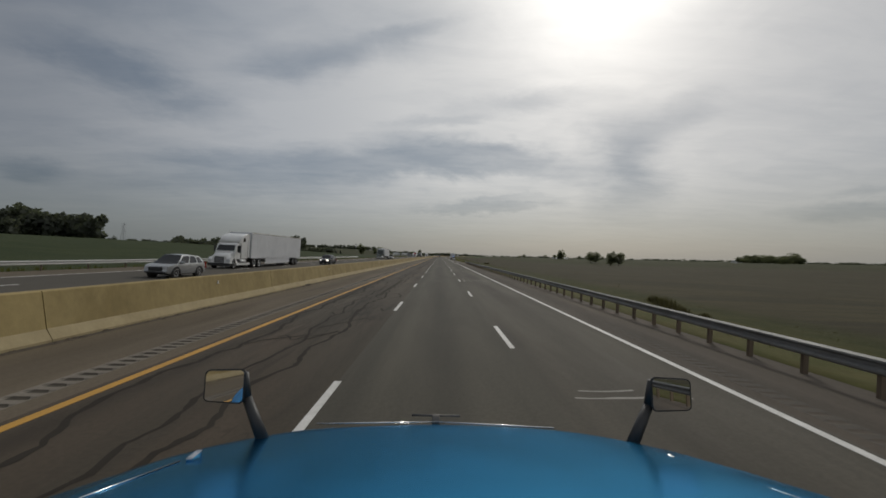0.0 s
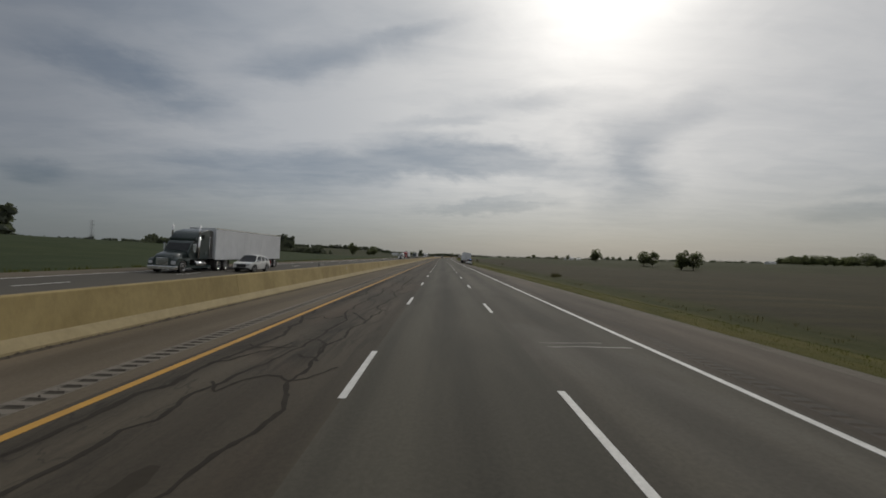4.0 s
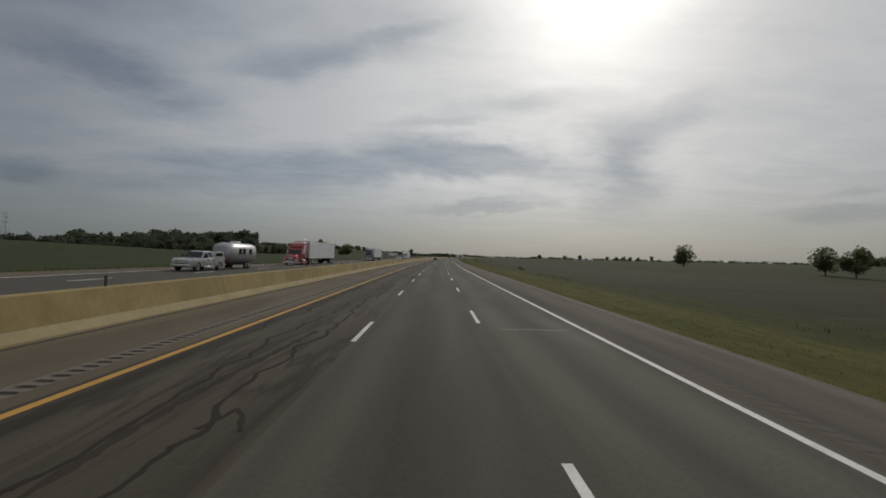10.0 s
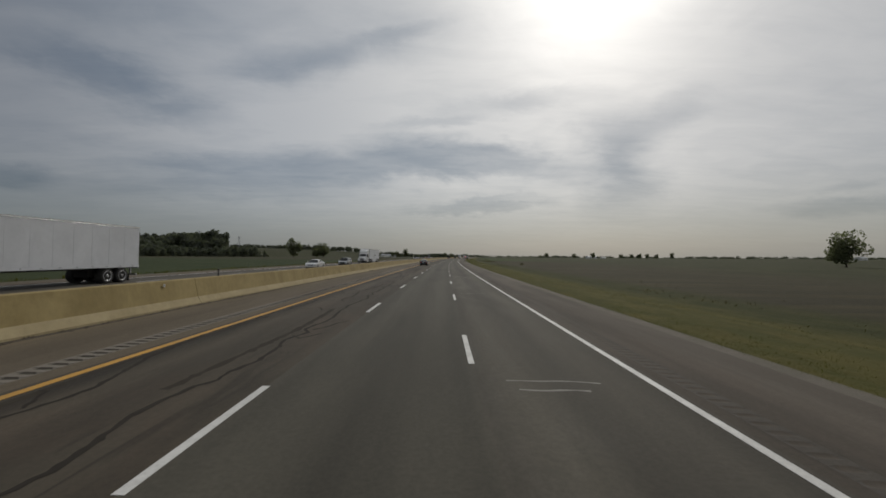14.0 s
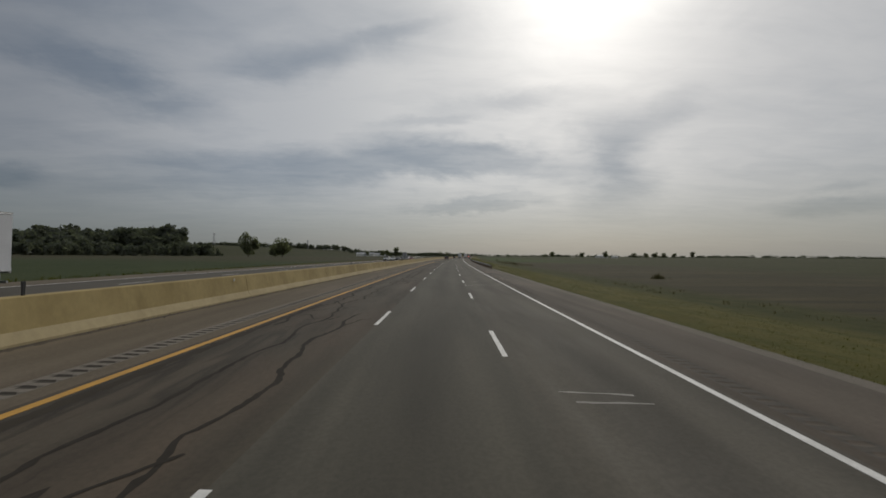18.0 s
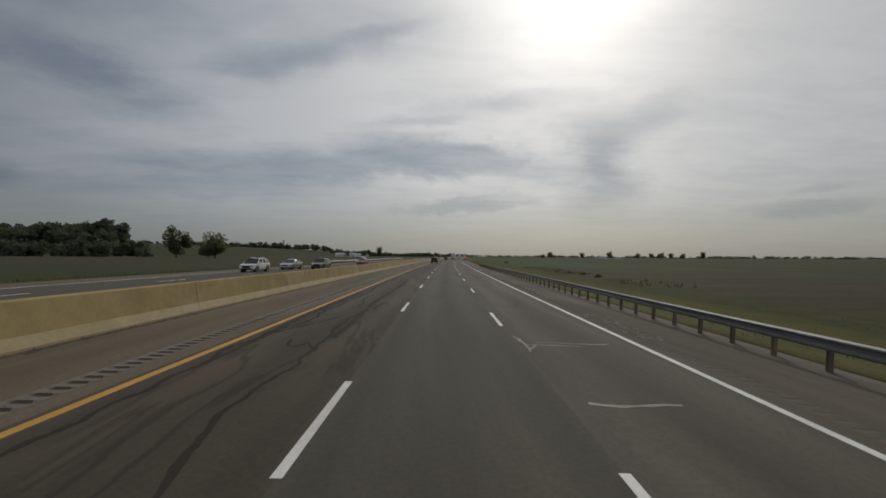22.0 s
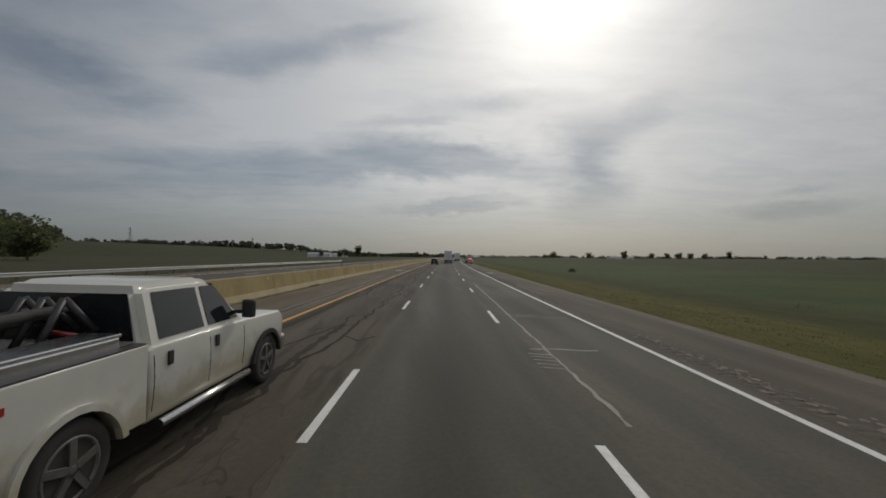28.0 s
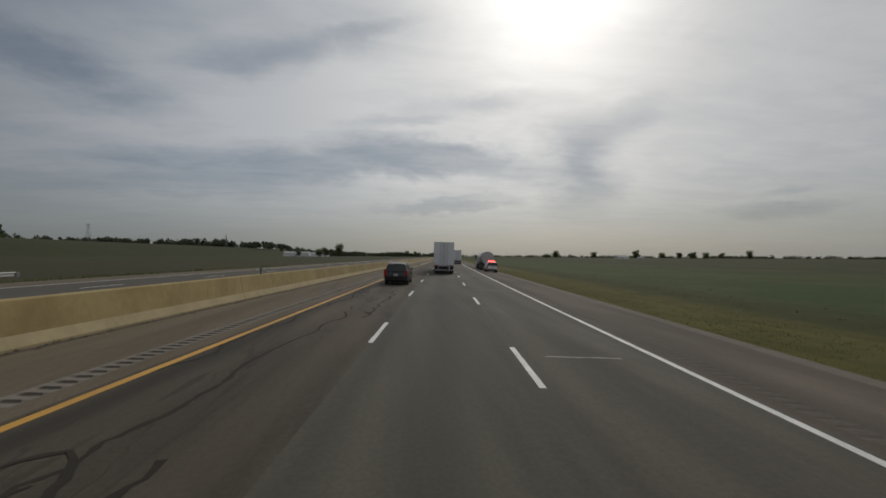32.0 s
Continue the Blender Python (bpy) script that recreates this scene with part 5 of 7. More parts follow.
def wheel(parent, x, y, r, width, side, mat=None, truck=False):
    """A tyre with its rim; side is +1 on the right of the vehicle."""
    mat = mat or ALLOY
    key = (round(r, 3), round(width, 3), side, mat.name, truck)
    if key not in WHEEL_CACHE:
        h, bm = width / 2, bmesh.new()
        lathe(bm, [(-h * 0.85, r * 0.62), (-h, r * 0.72), (-h, r * 0.9), (-h * 0.8, r * 0.985), (-h * 0.3, r), (h * 0.3, r), (h * 0.8, r * 0.985), (h, r * 0.9), (h, r * 0.72), (h * 0.85, r * 0.62)], 24)
        tyre = bpy.data.meshes.new("wheel")
        bm.to_mesh(tyre), bm.free()
        tyre.materials.append(RUBBER)
        bm = bmesh.new()
        lathe(bm, [(side * h * 0.72, r * 0.66), (side * h * 0.98, r * 0.66), (side * h * 0.98, r * 0.60), (side * h * 0.6, r * 0.56), (side * h * 0.55, r * 0.1)], 24)
        if truck:
            for i in range(10):
                a = i * 0.628
                rod(bm, (side * h * 0.5, r * 0.3 * math.cos(a), r * 0.3 * math.sin(a)), (side * h * 0.78, r * 0.3 * math.cos(a), r * 0.3 * math.sin(a)), r * 0.035, n=6)
            lathe(bm, [(side * h * 0.5, r * 0.22), (side * h * 0.95, r * 0.2), (side * h * 1.05, r * 0.14)], 14)
        else:
            for i in range(5):
                a = i * 1.2566
                m = Matrix.Rotation(a, 4, "X")
                box(bm, side * h * 0.62 - 0.015, -r * 0.085, r * 0.1, side * h * 0.9 + 0.015, r * 0.085, r * 0.62, 0.006, m)
            lathe(bm, [(side * h * 0.6, r * 0.16), (side * h * 0.98, r * 0.13), (side * h * 1.0, r * 0.05)], 12)
        rim = bpy.data.meshes.new("rim")
        bm.to_mesh(rim), bm.free()
        rim.materials.append(mat)
        WHEEL_CACHE[key] = (tyre, rim)
    tyre, rim = WHEEL_CACHE[key]
    t = link("wheel", tyre, parent, "black rubber tyre")
    t.location = (x, y, r)
    link("rim", rim, t, "metal wheel rim")
    return t


def slab(bm, pts, lift_by):
    """A thin plate on the polygon pts, raised along its normal."""
    pts = [Vector(p) for p in pts]
    nrm = (pts[1] - pts[0]).cross(pts[2] - pts[0]).normalized() * lift_by
    lo, hi = [bm.verts.new(p) for p in pts], [bm.verts.new(p + nrm) for p in pts]
    n = len(pts)
    bm.faces.new(hi), bm.faces.new(lo[::-1])
    for i in range(n):
        bm.faces.new((lo[i], lo[(i + 1) % n], hi[(i + 1) % n], hi[i]))
    return bm


def shell(outline, half, bevel=0.06):
    """A body cut to the side outline (y, z), as wide as half on each side, with rounded edges."""
    bm = bmesh.new()
    rows = [[bm.verts.new((sx * half, y, z)) for y, z in outline] for sx in (-1, 1)]
    n = len(outline)
    bm.faces.new(rows[0]), bm.faces.new(rows[1][::-1])
    for i in range(n):
        bm.faces.new((rows[0][i], rows[1][i], rows[1][(i + 1) % n], rows[0][(i + 1) % n]))
    bmesh.ops.recalc_face_normals(bm, faces=bm.faces)
    if bevel:
        rim_edges = [e for e in bm.edges if abs(e.verts[0].co.x - e.verts[1].co.x) < 1e-4]
        bmesh.ops.bevel(bm, geom=rim_edges, offset=bevel, segments=3, affect="EDGES", profile=0.6, clamp_overlap=True)
    for f in bm.faces:
        f.smooth = abs(f.normal.x) < 0.97
    return bm


def body_shape(bm, half, front, rear, waist=0.78, tuck=0.06, nose=0.13, tail_in=0.07):
    """Round a slab-sided body in plan and in section."""
    for y in (front - 0.75, front - 0.45, front - 0.2, rear + 0.2, rear + 0.45):
        bmesh.ops.bisect_plane(bm, geom=bm.verts[:] + bm.edges[:] + bm.faces[:], plane_co=(0, y, 0), plane_no=(0, 1, 0))
    for z in (0.5, 0.68, 0.86, 1.0):
        bmesh.ops.bisect_plane(bm, geom=bm.verts[:] + bm.edges[:] + bm.faces[:], plane_co=(0, 0, z), plane_no=(0, 0, 1))
    for v in bm.verts:
        kf = max(0.0, (v.co.y - (front - 0.75)) / 0.75)
        kr = max(0.0, (rear + 0.45 - v.co.y) / 0.45)
        kz = (v.co.z - waist) / 0.5
        v.co.x *= (1 - nose * kf * kf) * (1 - tail_in * kr * kr) * (1 - tuck * kz * kz)
        k = (v.co.x / half) ** 2
        if kf > 0:
            v.co.y -= 0.10 * k * min(1.0, kf)
        if kr > 0:
            v.co.y += 0.05 * k * min(1.0, kr)
    for f in bm.faces:
        f.smooth = True
    return bm


def arch(yc, r, z, n=9):
    """Points of a wheel arch from front to back."""
    a0 = math.asin(min(0.95, max(-0.95, (z - r * 0.92) / (r * 1.16)))) if r else 0
    out = []
    for i in range(n):
        a = a0 + (math.pi - 2 * a0) * i / (n - 1)
        out.append((yc - r * 1.16 * math.cos(a), r * 0.92 + r * 1.16 * math.sin(a)))
    return out


def arch_lip(side, yc, r, half):
    """A raised rim round a wheel opening."""
    bm, rows = bmesh.new(), []
    for i in range(15):
        a = radians(-4 + 188 * i / 14)
        y0, z0, y1, z1 = yc + r * 1.14 * math.cos(a), r * 0.94 + r * 1.14 * math.sin(a), yc + (r * 1.14 + 0.055) * math.cos(a), r * 0.94 + (r * 1.14 + 0.055) * math.sin(a)
        rows.append([bm.verts.new(p) for p in ((side * (half - 0.10), y0, z0), (side * (half + 0.008), y0, z0), (side * (half + 0.004), y1, z1), (side * (half - 0.10), y1, z1))])
    for a, b in zip(rows, rows[1:]):
        for i in range(4):
            bm.faces.new((a[i], b[i], b[(i + 1) % 4], a[(i + 1) % 4]))
    bm.faces.new(rows[0]), bm.faces.new(rows[-1][::-1])
    bmesh.ops.recalc_face_normals(bm, faces=bm.faces)
    return bm


CAR_TYPES = {
    # length, width, height, wheelbase, wheel radius, bonnet end, belt, hood height, windscreen top, roof end, rear glass foot, tail height
    "sedan": (4.70, 1.82, 1.43, 2.74, 0.34, 1.00, 0.95, 0.82, 0.12, -0.85, -2.02, 0.98),
    "suv": (4.75, 1.88, 1.72, 2.75, 0.37, 1.10, 1.10, 0.98, 0.45, -2.00, -2.28, 1.12),
    "crossover": (4.48, 1.86, 1.67, 2.66, 0.37, 1.14, 1.04, 0.95, 0.42, -1.62, -2.12, 1.06),
    "big_suv": (5.18, 2.04, 1.90, 2.98, 0.41, 1.12, 1.22, 1.16, 0.42, -2.24, -2.47, 1.24),
    "van": (5.10, 1.98, 1.75, 3.0, 0.35, 1.45, 1.05, 0.95, 0.75, -2.30, -2.50, 1.08),
}


def car(kind, body_paint, label, category, m, lights_on=False, rack=False, rim=None, group="moving traffic"):
    L, W, H, wb, r, cowl, belt, hood, ws, re, rg, tail = CAR_TYPES[kind]
    h, f, b = W / 2, wb / 2 + 0.02, -wb / 2 + 0.02
    c = thing("car" if kind == "sedan" else "suv", label, category, group, m=m)
    low = 0.24 if kind == "sedan" else 0.30
    F, B = L / 2, -L / 2
    out = [(B + 0.06, low + 0.1), (B, 0.52), (B + 0.02, 0.80), (B + 0.06, tail - 0.08), (B + 0.14, tail), (rg, belt + 0.02), (cowl, belt - 0.04), (F - 0.5, hood), (F - 0.16, hood - 0.10), (F - 0.03, 0.62), (F, 0.48), (F - 0.06, low + 0.06)]
    out += [(f + r * 1.16 + 0.04, low)] + [(y, z) for y, z in arch(f, r, low)[::-1]] + [(f - r * 1.2, low), (b + r * 1.2, low)] + [(y, z) for y, z in arch(b, r, low)[::-1]] + [(b - r * 1.2, low)]
    part("body", body_shape(shell(out, h, 0.12), h, F, B, 0.72, 0.09 if kind == "sedan" else 0.06, 0.16, 0.13 if kind == "sedan" else 0.07), body_paint, c).data.set_sharp_from_angle(angle=radians(38))
    # the cabin narrows towards the roof; its sides, glass and roof are bowed sheets that meet along the pillars
    base_h, top_h = h - 0.06, h - (0.33 if kind == "sedan" else 0.24)
    z0 = belt - 0.05
    drop = 0.13 if kind in ("crossover", "suv") else 0.07
    front0, front1 = (cowl + 0.10, z0), (ws, H - 0.07)
    rear0, rear1 = (rg - 0.05, z0), (re, H - drop)

    def side_pt(t, v, side):
        """t climbs from the belt to the roof's edge, v runs from the windscreen to the tail."""
        e = t ** 0.86
        ya = front0[0] + (front1[0] - front0[0]) * e
        yb = rear0[0] + (rear1[0] - rear0[0]) * e ** 1.1
        top = front1[1] + (rear1[1] - front1[1]) * v + 0.055 * math.sin(math.pi * min(1.0, v * 1.12 + 0.04))
        half = base_h + (top_h - base_h) * (0.62 * t + 0.38 * t * t) - 0.05 * (2 * v - 1) ** 2
        return Vector((side * half, ya + (yb - ya) * v, z0 + (top - z0) * t))

    def sheet(f, us, vs, flip):
        """A bmesh grid over two lists of breaks."""
        bm = bmesh.new()
        g = [[bm.verts.new(f(u, v)) for v in vs] for u in us]
        for a in range(len(us) - 1):
            for b2 in range(len(vs) - 1):
                q = (g[a][b2], g[a][b2 + 1], g[a + 1][b2 + 1], g[a + 1][b2])
                bm.faces.new(q[::-1] if flip else q).smooth = True
        return bm

    span = [-1.0, -0.8, -0.55, -0.28, 0.0, 0.28, 0.55, 0.8, 1.0]

    def between(t, v, u, bow_y, bow_z):
        a, b2 = side_pt(t, v, -1), side_pt(t, v, 1)
        m2 = a + (b2 - a) * (u + 1) / 2
        c2 = 1 - u * u
        return m2 + Vector((0, bow_y * c2, bow_z * c2))

    steps = [0.0, 0.14, 0.32, 0.5, 0.68, 0.86, 1.0]
    lane = [0.0, 0.05, 0.12, 0.22, 0.34, 0.45, 0.55, 0.66, 0.78, 0.88, 0.95, 1.0]
    part("roof", sheet(lambda v, u: between(1.0, v, u, 0.07 * (1 - 2 * v), 0.05 * math.sin(math.pi * (0.15 + 0.7 * v))), lane, span, True), body_paint, c)
    part("windscreen", sheet(lambda t, u: between(t, 0.0, u, 0.07, 0.034 * t), steps, span, False), GLASS, c, "dark glass")
    part("rear_window", sheet(lambda t, u: between(t, 1.0, u, -0.07, 0.034 * t), steps, span, True), GLASS, c, "dark glass")
    panes = ((0.06, 0.36), (0.40, 0.68), (0.72, 0.92))
    for side in (-1, 1):
        flip = side < 0
        rows = [0.0, 0.10, 0.88, 1.0]
        frame_parts = [(rows[0], rows[1], 0.0, 1.0), (rows[2], rows[3], 0.0, 1.0), (rows[1], rows[2], 0.0, panes[0][0]), (rows[1], rows[2], panes[0][1], panes[1][0]),
                       (rows[1], rows[2], panes[1][1], panes[2][0]), (rows[1], rows[2], panes[2][1], 1.0)]
        for t0, t1, v0, v1 in frame_parts:
            n = max(1, round((v1 - v0) / 0.09))
            part("pillar", sheet(lambda t, v: side_pt(t, v, side), [t0 + (t1 - t0) * q / 4 for q in range(5)], [v0 + (v1 - v0) * q / n for q in range(n + 1)], flip), body_paint, c)
        for v0, v1 in panes:
            part("side_window", sheet(lambda t, v: side_pt(t, v, side) - Vector((side * 0.012, 0, 0)), [rows[1] - 0.01 + (rows[2] - rows[1] + 0.02) * q / 5 for q in range(6)], [v0 - 0.006 + (v1 - v0 + 0.012) * q / 4 for q in range(5)], flip), GLASS, c, "dark glass")
        if kind == "sedan":
            bm = bmesh.new()
            for q in range(10):
                rod(bm, side_pt(0.89, 0.03 + 0.09 * q, side), side_pt(0.89, 0.12 + 0.09 * q, side), 0.011, n=6)
            part("window_trim", bm, CHROME, c, "bright trim over the side windows")
    cuts = (-0.02, -0.95) if kind != "sedan" else (-0.15, -1.05)
    for side in (-1, 1):
        part("door_mirror", a_box(side * (h - 0.04), cowl - 0.40, belt + 0.0, side * (h + 0.13), cowl - 0.28, belt + 0.12, 0.035), body_paint, c)
        for y in (cuts[0] - 0.12, cuts[1] - 0.05):
            part("door_handle", a_box(side * (h - 0.01), y - 0.09, belt - 0.16, side * (h + 0.025), y + 0.09, belt - 0.125, 0.008), CHROME if body_paint is not BLACK else BLACK_PLASTIC, c)
        part("headlight", a_box(side * (h - 0.56), F - 0.32, hood - 0.25, side * (h - 0.20), F - 0.06, hood - 0.12, 0.04), HEAD_LIGHT if lights_on else LAMP_CLEAR, c, "clear headlamp")
        if kind == "sedan":
            part("tail_light", a_box(side * (h - 0.50), B + 0.05, tail - 0.25, side * (h - 0.17), B + 0.2, tail - 0.14, 0.03), LAMP_RED, c, "red tail lamp")
        else:
            part("tail_light", a_box(side * (h - 0.20), B + 0.035, tail - 0.42, side * (h - 0.045), B + 0.22, tail + 0.02, 0.03), LAMP_RED, c, "red tail lamp")
        for y in (f, b):
            part("wheel_housing", rod(bmesh.new(), (side * (h - 0.30), y, r * 0.98), (side * (h - 0.055), y, r * 0.98), r * 1.14, n=20), FRAME_BLACK, c)
            part("arch_lip", arch_lip(side, y, r, h), body_paint if kind == "sedan" else BLACK_PLASTIC if kind == "crossover" else body_paint, c)
        for y, wr in ((f, r), (b, r)):
            wheel(c, side * (h - 0.125), y, r, 0.235, side, rim)
        if rack:
            part("roof_rail", rod(bmesh.new(), (side * (top_h - 0.06), ws - 0.5, H + 0.05), (side * (top_h - 0.06), re + 0.3, H + 0.05), 0.02), ALLOY, c)
    part("grille", a_box(-0.45, F - 0.10, 0.50, 0.45, F - 0.005, hood - 0.16, 0.02), BLACK_PLASTIC, c)
    part("front_bumper", a_box(-h + 0.22, F - 0.14, low + 0.05, h - 0.22, F + 0.03, 0.46, 0.06), BLACK_PLASTIC if kind != "sedan" else body_paint, c)
    part("rear_bumper", a_box(-h + (0.2 if kind == "sedan" else 0.10), B - 0.03, low + 0.09, h - (0.2 if kind == "sedan" else 0.10), B + 0.14, 0.48, 0.06), BLACK_PLASTIC if kind != "sedan" else body_paint, c)
    if kind == "sedan":
        part("bumper_trim", rod(rod(bmesh.new(), (-h + 0.16, B + 0.01, 0.36), (0, B - 0.045, 0.33), 0.014), (0, B - 0.045, 0.33), (h - 0.16, B + 0.01, 0.36), 0.014), CHROME, c, "thin bright bumper strip")
        part("boot_trim", a_box(-0.30, B + 0.0, 0.89, 0.30, B + 0.03, 0.905, 0.003), CHROME, c)
    part("number_plate", a_box(-0.16, B - 0.006, 0.70, 0.16, B + 0.03, 0.84, 0.004), PLATE, c, "pale blank plate")
    part("underbody", a_box(-h + 0.2, B + 0.3, low - 0.06, h - 0.2, F - 0.3, low + 0.3), FRAME_BLACK, c)
    return c


# ---------------------------------------------------------------- lorries
def trailer(t, y_front, length, skirt=False, mark="", mat=None, reefer=False, slide=0.0):
    """A box trailer under the thing t, its front wall at y_front, reaching backwards."""
    mat = mat or TRAILER_WHITE
    yb, hw, z0, z1 = y_front - length, 1.28, 1.15, 4.08
    body = part("trailer", a_box(-hw, yb, z0, hw, y_front, z1, 0.015), mat, t, "white box trailer")
    for sx in (-1, 1):
        n = 11
        for i in range(n):
            a, e = yb + 0.08 + (length - 0.16) * i / n, yb + 0.08 + (length - 0.16) * (i + 1) / n
            part("side_panel", a_box(sx * (hw - 0.005), a + 0.004, z0 + 0.16, sx * (hw + 0.006), e - 0.004, z1 - 0.12, 0.002), mat, body)
        part("lower_rail", a_box(sx * (hw - 0.02), yb, z0 - 0.06, sx * (hw + 0.022), y_front, z0 + 0.13, 0.008), mat, body)
        part("upper_rail", a_box(sx * (hw - 0.02), yb, z1 - 0.09, sx * (hw + 0.02), y_front, z1 + 0.015, 0.008), CHROME, body, "bright metal roof rail")
        for i in range(13):
            y = yb + 0.6 + (length - 1.2) * i / 12
            part("marker", a_box(sx * (hw + 0.02), y - 0.05, z0 + 0.005, sx * (hw + 0.03), y + 0.05, z0 + 0.045), RUBBER, body)
        for y in (yb + 1.45 + slide, yb + 2.70 + slide):
            wheel(t, sx * 0.98, y, 0.52, 0.56, sx, ALLOY, True)
            part("mud_guard", a_box(sx * 0.72, y - 0.62, 0.10, sx * 1.25, y - 0.60, 0.62) if y < yb + 2 + slide else a_box(sx * 0.3, y - 0.1, 0.8, sx * 0.7, y + 0.1, 1.05), FRAME_BLACK, t)
        part("landing_leg", rod(a_box(sx * 0.82 - 0.16, y_front - 3.45, 0.28, sx * 0.82 + 0.16, y_front - 3.15, 0.32), (sx * 0.82, y_front - 3.3, 0.3), (sx * 0.82, y_front - 3.3, 1.15), 0.07), FRAME_BLACK, t)
        part("rear_door", a_box(sx * 0.02, yb - 0.045, z0 + 0.05, sx * (hw - 0.06), yb - 0.005, z1 - 0.12, 0.006), mat, body, "white rear door leaf")
        for x in (0.12, 0.45):
            part("lock_rod", rod(bmesh.new(), (sx * x, yb - 0.075, z0 + 0.0), (sx * x, yb - 0.075, z1 - 0.1), 0.02, n=6), ALLOY, body)
        part("tail_lamp", a_box(sx * 0.75, yb - 0.05, z0 - 0.13, sx * 1.2, yb, z0 - 0.03, 0.01), LAMP_RED, body, "red tail lamps")
        part("guard_strut", a_box(sx * 0.72 - 0.05, yb + 0.02, 0.55, sx * 0.72 + 0.05, yb + 0.14, z0), ALLOY, t)
        if skirt:
            part("side_skirt", a_box(sx * 1.22, yb + 4.3, 0.42, sx * 1.245, y_front - 3.9, z0, 0.004), mat, t)
    part("rear_sill", a_box(-hw, yb - 0.03, z0 - 0.16, hw, yb + 0.1, z0 + 0.03, 0.01), ALLOY, body)
    part("rear_guard", a_box(-1.15, yb - 0.01, 0.47, 1.15, yb + 0.09, 0.58, 0.01), ALLOY, t, "pale underride bar")
    part("bogie", a_box(-0.5, yb + 0.8 + slide, 0.45, 0.5, yb + 3.4 + slide, 1.10, 0.02), FRAME_BLACK, t)
    part("floor_frame", a_box(-0.55, yb + 0.3, 0.95, 0.55, y_front - 0.3, 1.14), FRAME_BLACK, t)
    if reefer:
        part("cooling_unit", a_box(-0.95, y_front, 2.2, 0.95, y_front + 0.45, 3.9, 0.06), TRAILER_WHITE, body)
    if mark:
        for sx in (-1, 1):
            y0 = yb + length * (0.17 if mark == "rear" else 0.52)
            x = sx * (hw + 0.013)
            bm = bmesh.new()
            slab(bm, [(x, y0, 3.28), (x, y0 + 0.55, 3.28), (x, y0 + 0.28, 3.75)] if mark == "rear" else [(x, y0, 2.0), (x, y0 + 0.5, 2.2), (x, y0 + 0.42, 3.2), (x, y0 + 0.1, 2.7)], 0.004 * sx)
            part("emblem", bm, FADED if mark == "rear" else INK, body, "plain emblem shape")
            for i in range(6 if mark == "rear" else 8):
                a = y0 - 0.35 - i * 0.24 if sx > 0 else y0 - 0.35 - i * 0.24
                part("lettering_bar", a_box(x, a - 0.18, 3.42, x + sx * 0.004, a, 3.70) if mark == "rear" else a_box(x, a - 0.16, 2.05, x + sx * 0.004, a, 2.25), FADED if mark == "rear" else INK, body, "faded bar" if mark == "rear" else "dark bar")
    return body


